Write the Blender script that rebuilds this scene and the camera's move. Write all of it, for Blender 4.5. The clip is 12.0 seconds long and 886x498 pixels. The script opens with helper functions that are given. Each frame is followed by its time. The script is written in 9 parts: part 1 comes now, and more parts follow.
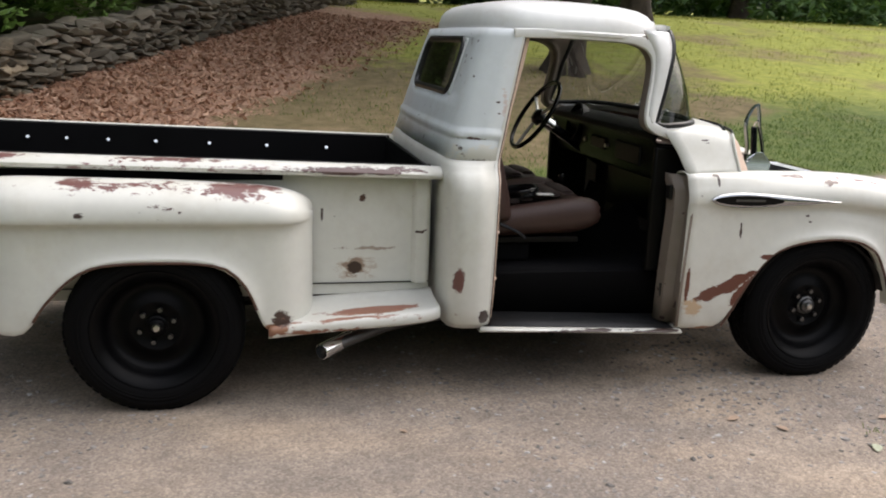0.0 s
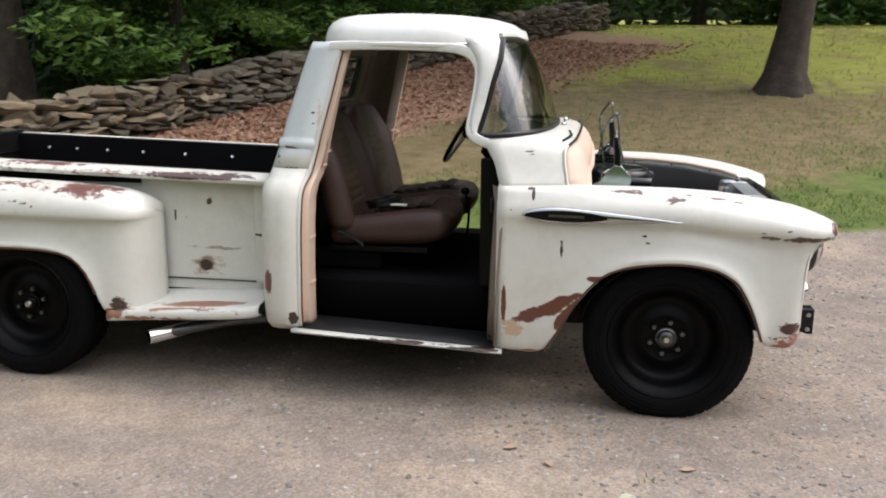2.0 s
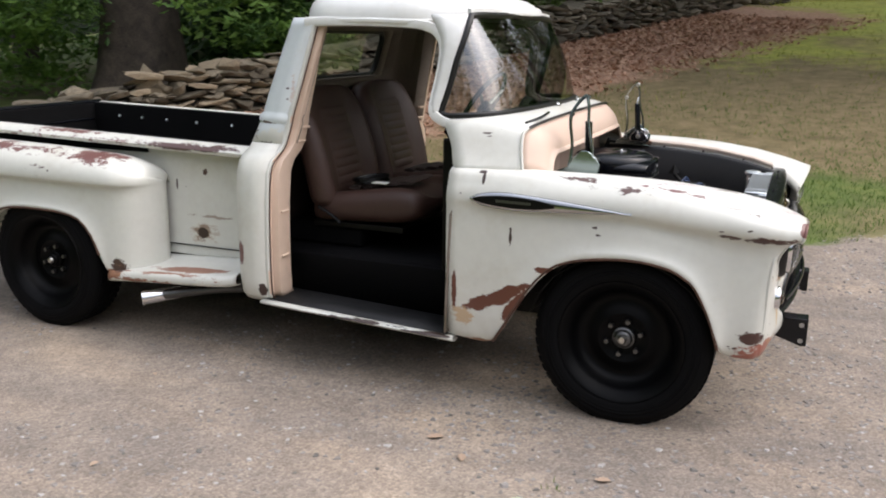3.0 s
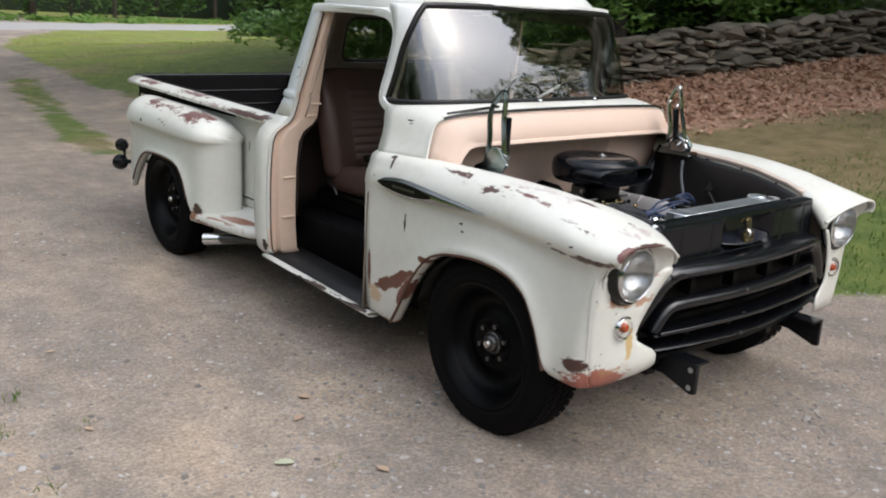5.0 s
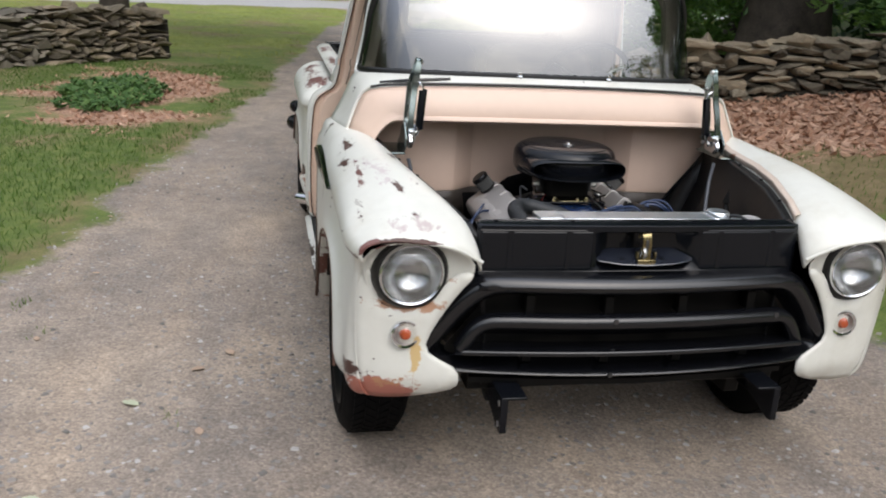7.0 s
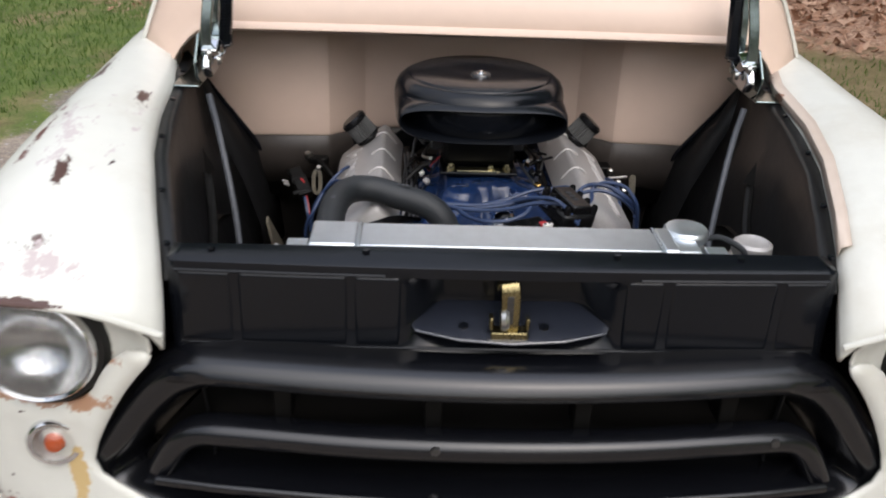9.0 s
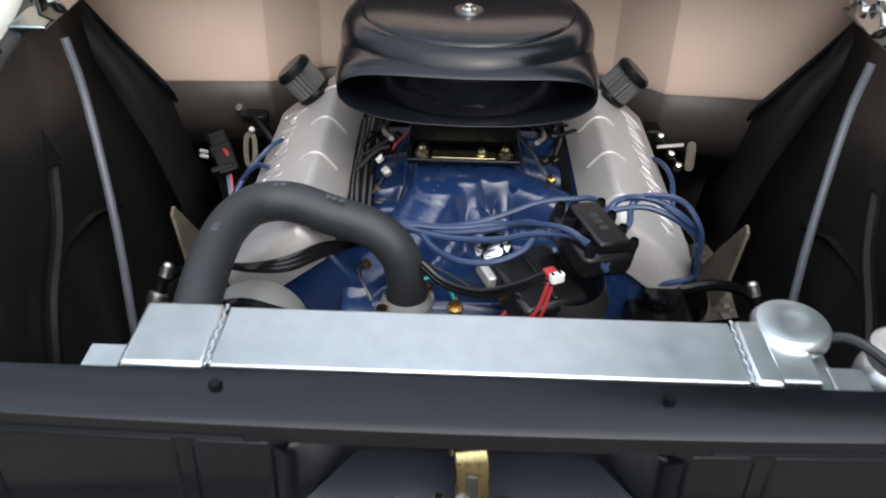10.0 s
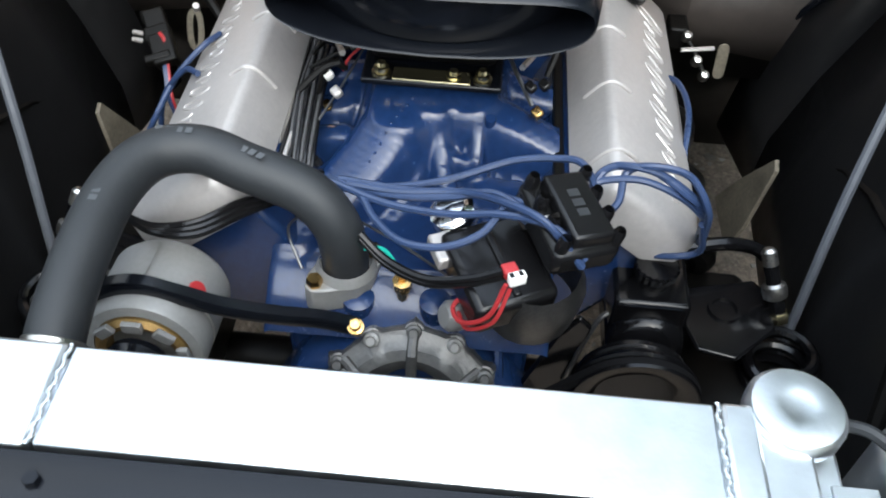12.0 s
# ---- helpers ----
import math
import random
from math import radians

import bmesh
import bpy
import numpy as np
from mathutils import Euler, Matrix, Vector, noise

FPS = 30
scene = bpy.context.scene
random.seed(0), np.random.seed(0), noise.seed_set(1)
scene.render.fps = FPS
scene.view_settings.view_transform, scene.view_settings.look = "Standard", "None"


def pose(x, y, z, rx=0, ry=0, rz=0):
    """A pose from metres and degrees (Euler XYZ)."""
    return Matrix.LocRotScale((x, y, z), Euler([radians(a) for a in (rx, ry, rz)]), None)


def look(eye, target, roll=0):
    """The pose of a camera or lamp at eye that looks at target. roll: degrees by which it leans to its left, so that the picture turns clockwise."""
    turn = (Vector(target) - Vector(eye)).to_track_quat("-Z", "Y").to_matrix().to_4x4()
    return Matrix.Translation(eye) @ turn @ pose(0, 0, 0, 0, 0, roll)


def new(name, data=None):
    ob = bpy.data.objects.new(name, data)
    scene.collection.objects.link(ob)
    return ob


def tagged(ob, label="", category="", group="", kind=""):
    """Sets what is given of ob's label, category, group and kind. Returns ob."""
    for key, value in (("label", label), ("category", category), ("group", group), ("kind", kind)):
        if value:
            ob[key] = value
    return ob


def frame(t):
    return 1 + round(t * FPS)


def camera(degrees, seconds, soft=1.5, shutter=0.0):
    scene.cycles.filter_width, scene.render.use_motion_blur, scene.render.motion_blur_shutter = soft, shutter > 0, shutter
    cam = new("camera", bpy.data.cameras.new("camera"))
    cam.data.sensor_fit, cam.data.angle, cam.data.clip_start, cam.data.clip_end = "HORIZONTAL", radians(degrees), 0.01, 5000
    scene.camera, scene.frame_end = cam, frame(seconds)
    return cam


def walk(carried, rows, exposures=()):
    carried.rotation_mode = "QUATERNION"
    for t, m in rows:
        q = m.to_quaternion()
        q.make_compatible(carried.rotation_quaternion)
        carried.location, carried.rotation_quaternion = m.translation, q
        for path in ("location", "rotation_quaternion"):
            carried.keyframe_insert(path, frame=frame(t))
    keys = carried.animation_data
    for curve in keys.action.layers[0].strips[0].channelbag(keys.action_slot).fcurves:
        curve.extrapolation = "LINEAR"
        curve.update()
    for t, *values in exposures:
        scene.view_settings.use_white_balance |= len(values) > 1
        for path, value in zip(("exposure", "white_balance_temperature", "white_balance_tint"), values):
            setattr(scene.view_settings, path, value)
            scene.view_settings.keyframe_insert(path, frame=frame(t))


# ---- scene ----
cam = camera(53.9, 12.0, soft=1.9, shutter=0.25)
PATH = [
    (0, (0.353, -4.204, 1.473), (0.791, -2.309, 1.01), 2.2),
    (0.5, (0.858, -4.261, 1.483), (1.101, -2.332, 1.016), 1.8),
    (1, (1.433, -4.391, 1.471), (1.357, -2.441, 1.035), 0.3),
    (1.5, (2.009, -4.364, 1.453), (1.847, -2.413, 1.044), 0.1),
    (2, (2.548, -4.342, 1.451), (2.227, -2.413, 1.033), 0.4),
    (2.5, (3.012, -4.208, 1.452), (2.428, -2.35, 0.998), 0.5),
    (3, (3.456, -3.997, 1.47), (2.721, -2.199, 0.993), 0.7),
    (3.2, (3.651, -3.924, 1.45), (2.816, -2.17, 0.975), 1.3),
    (4.8, (4.953, -3.104, 1.524), (3.562, -1.768, 0.994), 2.7),
    (5, (5.097, -2.907, 1.512), (3.625, -1.655, 0.994), 2.8),
    (5.5, (5.434, -2.466, 1.507), (3.801, -1.42, 1.016), 2.3),
    (6, (5.698, -2.023, 1.524), (3.901, -1.327, 0.991), 3.0),
    (6.5, (5.751, -1.562, 1.531), (3.91, -1.019, 0.971), 3.1),
    (8.3, (5.054, -0.272, 1.425), (3.193, -0.21, 0.696), 2.9),
    (8.5, (4.943, -0.243, 1.445), (3.103, -0.171, 0.665), 2.4),
    (9, (4.544, -0.144, 1.45), (2.75, -0.069, 0.569), 2.3),
    (9.5, (4.194, -0.028, 1.399), (2.461, 0.007, 0.402), 2.1),
    (10, (3.907, -0.02, 1.376), (2.253, -0.029, 0.252), 1.7),
    (10.5, (3.652, -0.067, 1.351), (2.127, -0.044, 0.058), 1.8),
    (11, (3.578, -0.051, 1.368), (2.16, 0.035, -0.04), 3.2),
    (11.5, (3.591, -0.025, 1.379), (2.22, 0.071, -0.074), 4.2),
    (12, (3.624, 0.058, 1.396), (2.27, 0.006, -0.074), 3.4),
]
walk(cam, [(t, look(eye, target, roll)) for t, eye, target, roll in PATH],
     [(0, 0.58, 7150, 13), (1.5, 0.79, 7130, 13), (3.0, 0.68, 6950, 13), (5.0, 0.45, 6780, 10), (6.5, 0.36, 6720, 10), (8.5, 0.46, 6880, 10), (9.0, 0.43, 6820, 11), (9.5, 0.92, 6780, 10), (10.0, 1.06, 6720, 8), (10.5, 1.18, 6550, 5), (11.0, 1.70, 6520, 4), (11.5, 1.84, 6450, 4), (12, 1.42, 6420, 4)])

# ---------------------------------------------------------------- light
world = bpy.data.worlds.new("sky")
scene.world = world
world.use_nodes = True
wn, wl = world.node_tree.nodes, world.node_tree.links
sky = wn.new("ShaderNodeTexSky")
sky.sky_type, sky.sun_disc = "NISHITA", False
sky.sun_elevation, sky.sun_rotation = radians(50), radians(70)
sky.air_density, sky.dust_density, sky.ozone_density = 1.0, 1.0, 1.0
soft_sky = wn.new("ShaderNodeHueSaturation")
soft_sky.inputs["Saturation"].default_value = 0.15
wl.new(sky.outputs[0], soft_sky.inputs["Color"])
# a bright overcast: lighter overhead than near the horizon
where, split, grade, dome = (wn.new(k) for k in ("ShaderNodeTexCoord", "ShaderNodeSeparateXYZ", "ShaderNodeMapRange", "ShaderNodeVectorMath"))
wl.new(where.outputs["Generated"], split.inputs[0])
wl.new(split.outputs["Z"], grade.inputs["Value"])
grade.inputs["From Min"].default_value = 0.12
grade.inputs["To Min"].default_value, grade.inputs["To Max"].default_value = 0.06, 3.45
dome.operation = "SCALE"
# broken cloud: pale white with light blue gaps
clouds, gaps, blue, broken = (wn.new(k) for k in ("ShaderNodeTexNoise", "ShaderNodeMapRange", "ShaderNodeHueSaturation", "ShaderNodeMix"))
clouds.inputs["Scale"].default_value, clouds.inputs["Detail"].default_value, clouds.inputs["Roughness"].default_value = 2.6, 5, 0.55
wl.new(where.outputs["Generated"], clouds.inputs["Vector"])
gaps.inputs["From Min"].default_value, gaps.inputs["From Max"].default_value = 0.47, 0.65
wl.new(clouds.outputs["Fac"], gaps.inputs["Value"])
blue.inputs["Saturation"].default_value, blue.inputs["Value"].default_value = 0.50, 0.85
wl.new(sky.outputs[0], blue.inputs["Color"])
broken.data_type = "RGBA"
wl.new(gaps.outputs[0], broken.inputs["Factor"])
wl.new(blue.outputs[0], broken.inputs["A"])
wl.new(soft_sky.outputs[0], broken.inputs["B"])
# the cloud is brighter towards the hidden sun
facing, glow, lit = wn.new("ShaderNodeVectorMath"), wn.new("ShaderNodeMapRange"), wn.new("ShaderNodeVectorMath")
facing.operation, lit.operation = "DOT_PRODUCT", "SCALE"
wl.new(where.outputs["Generated"], facing.inputs[0])
facing.inputs[1].default_value = Vector((14, 5.1, 17.8)).normalized()
glow.inputs["From Min"].default_value, glow.inputs["From Max"].default_value = -0.2, 1.0
glow.inputs["To Min"].default_value, glow.inputs["To Max"].default_value = 0.88, 1.28
wl.new(facing.outputs["Value"], glow.inputs["Value"])
wl.new(broken.outputs["Result"], lit.inputs[0])
wl.new(glow.outputs[0], lit.inputs["Scale"])
wl.new(lit.outputs[0], dome.inputs[0])
wl.new(grade.outputs[0], dome.inputs["Scale"])
wl.new(dome.outputs[0], wn["Background"].inputs[0])
wn["Background"].inputs[1].default_value = 0.155
sun_data = bpy.data.lights.new("sun", "SUN")
sun_data.energy, sun_data.angle, sun_data.color = 0.60, radians(90), (1.0, 0.94, 0.86)
sun = new("sun", sun_data)
sun.matrix_world = look((14, 5.1, 17.8), (0, 0, 0))

# ---------------------------------------------------------------- materials
def material(name, color, rough=0.5, metal=0.0, vary=0.12, scale=8.0, bump=0.0, bscale=60.0, coat=0.0, random=0.0, trans=0.0, ior=1.45, sheen=0.0):
    """A surface with two scales of variation in colour and gloss, and a fine relief."""
    m = bpy.data.materials.new(name)
    m.use_nodes = True
    n, l = m.node_tree.nodes, m.node_tree.links
    b = n["Principled BSDF"]
    b.inputs["Metallic"].default_value, b.inputs["IOR"].default_value = metal, ior
    b.inputs["Coat Weight"].default_value, b.inputs["Transmission Weight"].default_value = coat, trans
    b.inputs["Sheen Weight"].default_value = sheen
    tc = n.new("ShaderNodeTexCoord")
    big, fine = n.new("ShaderNodeTexNoise"), n.new("ShaderNodeTexNoise")
    big.inputs["Scale"].default_value, fine.inputs["Scale"].default_value = scale, scale * 9
    big.inputs["Detail"].default_value, fine.inputs["Detail"].default_value = 4, 5
    mixed = n.new("ShaderNodeMath")
    mixed.operation = "ADD"
    for q in (big, fine):
        l.new(tc.outputs["Object"], q.inputs["Vector"])
    l.new(big.outputs["Fac"], mixed.inputs[0])
    l.new(fine.outputs["Fac"], mixed.inputs[1])
    ramp = n.new("ShaderNodeMapRange")
    ramp.inputs["From Min"].default_value, ramp.inputs["From Max"].default_value = 0.6, 1.4
    ramp.inputs["To Min"].default_value, ramp.inputs["To Max"].default_value = 1 - vary, 1 + vary
    l.new(mixed.outputs[0], ramp.inputs["Value"])
    tint = n.new("ShaderNodeVectorMath")
    tint.operation = "SCALE"
    tint.inputs[0].default_value = color
    last = ramp.outputs[0]
    if random:
        info, span, mul = n.new("ShaderNodeObjectInfo"), n.new("ShaderNodeMapRange"), n.new("ShaderNodeMath")
        span.inputs["To Min"].default_value, span.inputs["To Max"].default_value = 1 - random, 1 + random
        mul.operation = "MULTIPLY"
        l.new(info.outputs["Random"], span.inputs["Value"])
        l.new(span.outputs[0], mul.inputs[0])
        l.new(last, mul.inputs[1])
        last = mul.outputs[0]
    l.new(last, tint.inputs["Scale"])
    l.new(tint.outputs[0], b.inputs["Base Color"])
    gloss = n.new("ShaderNodeMapRange")
    gloss.inputs["From Min"].default_value, gloss.inputs["From Max"].default_value = 0.6, 1.4
    gloss.inputs["To Min"].default_value, gloss.inputs["To Max"].default_value = max(0.02, rough * 0.85), min(1, rough * 1.15)
    l.new(mixed.outputs[0], gloss.inputs["Value"])
    l.new(gloss.outputs[0], b.inputs["Roughness"])
    if bump:
        grain, relief = n.new("ShaderNodeTexNoise"), n.new("ShaderNodeBump")
        grain.inputs["Scale"].default_value, grain.inputs["Detail"].default_value = bscale, 6
        relief.inputs["Strength"].default_value, relief.inputs["Distance"].default_value = bump, 0.01
        l.new(tc.outputs["Object"], grain.inputs["Vector"])
        l.new(grain.outputs["Fac"], relief.inputs["Height"])
        l.new(relief.outputs[0], b.inputs["Normal"])
    return m


def worn_paint(name, color, spots, chip=0.70, rough=0.38, chip_color=(0.055, 0.03, 0.026)):
    """Old paint with chips all over and worn spots (centre, radii, colour) where the primer and rust show."""
    m = material(name, color, rough, vary=0.05, scale=3.0, bump=0.02, bscale=25, coat=0.25)
    n, l = m.node_tree.nodes, m.node_tree.links
    b = n["Principled BSDF"]
    tc = n.new("ShaderNodeTexCoord")
    ragged = n.new("ShaderNodeTexNoise")
    ragged.inputs["Scale"].default_value, ragged.inputs["Detail"].default_value, ragged.inputs["Roughness"].default_value = 24, 9, 0.78
    along = n.new("ShaderNodeMapping")
    along.inputs["Scale"].default_value = (0.5, 1.0, 1.15)
    l.new(tc.outputs["Object"], along.inputs["Vector"])
    l.new(along.outputs[0], ragged.inputs["Vector"])
    base = b.inputs["Base Color"].links[0].from_socket

    def lay(base, fac, tone):
        mix = n.new("ShaderNodeMix")
        mix.data_type = "RGBA"
        l.new(fac, mix.inputs["Factor"])
        l.new(base, mix.inputs["A"])
        mix.inputs["B"].default_value = (*tone, 1)
        return mix.outputs["Result"]

    # thin grime and yellowing in broad soft stains
    stain, soft = n.new("ShaderNodeTexNoise"), n.new("ShaderNodeMapRange")
    stain.inputs["Scale"].default_value, stain.inputs["Detail"].default_value, stain.inputs["Roughness"].default_value = 3.2, 7, 0.68
    l.new(tc.outputs["Object"], stain.inputs["Vector"])
    soft.inputs["From Min"].default_value, soft.inputs["From Max"].default_value, soft.inputs["To Max"].default_value = 0.50, 0.78, 0.55
    l.new(stain.outputs["Fac"], soft.inputs["Value"])
    base = lay(base, soft.outputs[0], (color[0] * 0.72, color[1] * 0.66, color[2] * 0.58))
    # scattered chips, stretched along the car
    st, chips, where, both = (n.new(k) for k in ("ShaderNodeMapping", "ShaderNodeTexNoise", "ShaderNodeTexNoise", "ShaderNodeMath"))
    st.inputs["Scale"].default_value = (0.45, 1, 1.1)
    l.new(tc.outputs["Object"], st.inputs["Vector"])
    l.new(st.outputs[0], chips.inputs["Vector"])
    chips.inputs["Scale"].default_value, chips.inputs["Detail"].default_value = 26, 3
    where.inputs["Scale"].default_value = 3.5
    l.new(tc.outputs["Object"], where.inputs["Vector"])
    both.operation = "MULTIPLY_ADD"
    l.new(where.outputs["Fac"], both.inputs[0])
    both.inputs[1].default_value = 0.35
    l.new(chips.outputs["Fac"], both.inputs[2])
    edge = n.new("ShaderNodeMapRange")
    edge.inputs["From Min"].default_value, edge.inputs["From Max"].default_value = chip + 0.175, chip + 0.19
    l.new(both.outputs[0], edge.inputs["Value"])
    base = lay(base, edge.outputs[0], chip_color)
    for (c, r, tone, rag, *more) in spots:
        rag = 0.3 + rag * 1.9
        level = 0.5 - (more[0] if more else 0.0)
        sub, div, ln, add, cut = (n.new(k) for k in ("ShaderNodeVectorMath", "ShaderNodeVectorMath", "ShaderNodeVectorMath", "ShaderNodeMath", "ShaderNodeMapRange"))
        sub.operation, div.operation, ln.operation, add.operation = "SUBTRACT", "DIVIDE", "LENGTH", "MULTIPLY_ADD"
        l.new(tc.outputs["Object"], sub.inputs[0])
        sub.inputs[1].default_value, div.inputs[1].default_value = c, r
        if len(more) > 1:
            turn = n.new("ShaderNodeVectorRotate")
            turn.rotation_type = "Y_AXIS"
            turn.inputs["Angle"].default_value = radians(more[1])
            l.new(sub.outputs[0], turn.inputs["Vector"])
            l.new(turn.outputs[0], div.inputs[0])
        else:
            l.new(sub.outputs[0], div.inputs[0])
        l.new(div.outputs[0], ln.inputs[0])
        l.new(ragged.outputs["Fac"], add.inputs[0])
        add.inputs[1].default_value = rag
        l.new(ln.outputs["Value"], add.inputs[2])
        cut.inputs["From Min"].default_value, cut.inputs["From Max"].default_value = 0.93 + rag * level, 1.03 + rag * level
        cut.inputs["To Min"].default_value, cut.inputs["To Max"].default_value = 1, 0
        l.new(add.outputs[0], cut.inputs["Value"])
        base = lay(base, cut.outputs[0], tone)
    l.new(base, b.inputs["Base Color"])
    return m


PRIMER, RUST, ORANGE, DARK = (0.165, 0.070, 0.062), (0.135, 0.046, 0.030), (0.40, 0.20, 0.11), (0.05, 0.03, 0.024)
BROWN = (0.085, 0.042, 0.034)
IVORY = (0.665, 0.665, 0.61)
SPOTS = [
    # front fender: scrape behind the wheel, marks, valance, headlight brow
    ((2.395, -0.87, 0.462), (0.155, 0.1, 0.030), RUST, 1.3, 0.0, 24), ((2.485, -0.87, 0.452), (0.085, 0.1, 0.020), RUST, 1.1, 0.0, 55), ((2.225, -0.87, 0.48), (0.011, 0.1, 0.085), RUST, 0.8),
    ((2.26, -0.87, 0.37), (0.05, 0.1, 0.035), (0.55, 0.40, 0.26), 2.0), ((2.36, -0.84, 0.262), (0.09, 0.1, 0.022), (0.30, 0.16, 0.10), 1.4), ((2.335, -0.86, 0.935), (0.007, 0.1, 0.026), DARK, 0.3), ((2.325, -0.86, 0.955), (0.018, 0.1, 0.006), DARK, 0.3),
    ((2.455, -0.87, 0.725), (0.006, 0.1, 0.030), DARK, 1.8), ((2.60, -0.88, 0.60), (0.05, 0.1, 0.012), RUST, 1.6),
    ((3.385, -0.77, 0.365), (0.095, 0.12, 0.055), (0.36, 0.13, 0.095), 0.9), ((3.36, -0.82, 0.430), (0.050, 0.08, 0.028), (0.07, 0.032, 0.026), 1.4), ((3.42, -0.72, 0.40), (0.10, 0.14, 0.035), ORANGE, 2.4, 0.14),
    ((3.43, -0.665, 0.485), (0.05, 0.014, 0.05), (0.58, 0.42, 0.20), 2.0), ((3.51, -0.70, 0.846), (0.014, 0.16, 0.010), BROWN, 1.3), ((3.50, -0.81, 0.832), (0.014, 0.05, 0.02), PRIMER, 1.3),
    # pale scuffs, then streaks of bare primer along the crown
    ((3.05, -0.74, 0.94), (0.55, 0.20, 0.09), (0.56, 0.50, 0.49), 2.6, 0.20), ((3.00, -0.77, 0.945), (0.55, 0.13, 0.07), BROWN, 2.5, 0.305),
    ((2.70, -0.80, 0.95), (0.10, 0.03, 0.05), BROWN, 2.3, 0.10), ((2.90, -0.83, 0.93), (0.16, 0.025, 0.06), BROWN, 2.4, 0.12), ((3.06, -0.80, 0.94), (0.13, 0.018, 0.05), PRIMER, 2.4, 0.10), ((2.88, -0.67, 0.955), (0.06, 0.018, 0.05), BROWN, 2.3, 0.06),
    ((3.22, -0.70, 0.93), (0.10, 0.025, 0.06), BROWN, 2.5, 0.14), ((3.42, -0.70, 0.880), (0.06, 0.08, 0.05), BROWN, 2.6, 0.17), ((3.45, -0.68, 0.88), (0.05, 0.12, 0.05), (0.50, 0.43, 0.42), 2.6, 0.12), ((3.30, -0.82, 0.88), (0.14, 0.03, 0.05), BROWN, 2.4, 0.17),
    ((2.9, -0.872, 0.80), (0.5, 0.03, 0.010), BROWN, 2.2, 0.16), ((3.36, -0.855, 0.79), (0.14, 0.03, 0.014), BROWN, 1.8, 0.05), ((3.46, -0.70, 0.64), (0.06, 0.14, 0.020), (0.42, 0.24, 0.15), 2.2, 0.02), ((3.46, -0.60, 0.72), (0.05, 0.05, 0.08), (0.42, 0.24, 0.15), 2.4, 0.16),
    ((3.38, -0.82, 0.70), (0.06, 0.06, 0.22), BROWN, 2.4, 0.30),
    # rear fender and bed
    ((0.0, -0.79, 0.90), (0.55, 0.09, 0.07), PRIMER, 2.2, 0.17), ((0.0, -0.86, 0.78), (0.5, 0.03, 0.03), BROWN, 2.2, 0.28),
    ((0.1, -0.68, 0.955), (1.1, 0.035, 0.030), (0.27, 0.18, 0.17), 2.3, 0.17),
    ((0.33, -0.77, 0.90), (0.16, 0.09, 0.055), PRIMER, 2.7, 0.03), ((0.12, -0.80, 0.86), (0.34, 0.06, 0.05), BROWN, 2.6, 0.24), ((-0.27, -0.77, 0.92), (0.10, 0.09, 0.05), PRIMER, 2.6, 0.06),
    ((0.05, -0.78, 0.93), (0.05, 0.08, 0.03), PRIMER, 1.9), ((0.02, -0.84, 0.83), (0.12, 0.06, 0.018), BROWN, 2.5, 0.14),
    ((-0.25, -0.85, 0.80), (0.018, 0.05, 0.010), DARK, 2.0), ((0.47, -0.85, 0.335), (0.055, 0.06, 0.022), (0.30, 0.15, 0.09), 1.8), ((0.482, -0.83, 0.372), (0.046, 0.06, 0.040), (0.07, 0.042, 0.034), 1.7, 0.05),
    ((0.80, -0.60, 0.515), (0.085, 0.05, 0.05), (0.55, 0.50, 0.43), 2.2, 0.05), ((0.80, -0.60, 0.516), (0.045, 0.05, 0.036), (0.30, 0.22, 0.17), 1.4), ((0.80, -0.60, 0.516), (0.032, 0.05, 0.028), DARK, 0.5),
    ((0.86, -0.768, 0.375), (0.19, 0.048, 0.06), (0.30, 0.13, 0.085), 1.1), ((0.80, -0.845, 0.37), (0.38, 0.016, 0.03), (0.30, 0.15, 0.10), 2.2, 0.10), ((0.80, -0.866, 0.32), (0.45, 0.02, 0.016), (0.26, 0.12, 0.075), 1.8, 0.04), ((0.83, -0.60, 0.82), (0.012, 0.05, 0.020), BROWN, 2.4, 0.02), ((0.66, -0.60, 0.74), (0.006, 0.05, 0.03), DARK, 2.2), ((0.90, -0.60, 0.60), (0.14, 0.05, 0.010), (0.36, 0.30, 0.25), 2.4, 0.05),
    ((1.2, -0.86, 0.52), (0.02, 0.1, 0.06), PRIMER, 1.4), ((0.80, -0.68, 0.945), (0.26, 0.1, 0.016), (0.10, 0.055, 0.05), 1.8),
    ((0.10, -0.68, 0.985), (0.30, 0.1, 0.012), PRIMER, 2.3, 0.06), ((-0.6, -0.68, 1.0), (0.2, 0.1, 0.014), PRIMER, 2.3, 0.06),
    ((1.75, -0.868, 0.285), (0.40, 0.03, 0.010), DARK, 1.6, 0.12), ((2.10, -0.868, 0.272), (0.10, 0.03, 0.008), DARK, 1.4),
    ((1.31, -0.86, 0.36), (0.02, 0.1, 0.03), DARK, 1.4), ((1.25, -0.70, 1.06), (0.03, 0.1, 0.05), DARK, 2.4),
]
M_PAINT = worn_paint("ivory_paint", IVORY, SPOTS, chip=0.755)
M_PAINT2 = worn_paint("ivory_paint_clean", IVORY, [((2.32, -0.71, 1.10), (0.13, 0.06, 0.03), BROWN, 2.4, 0.22), ((2.3, 0.0, 1.16), (0.3, 0.8, 0.02), BROWN, 2.4, 0.30)], chip=0.72)
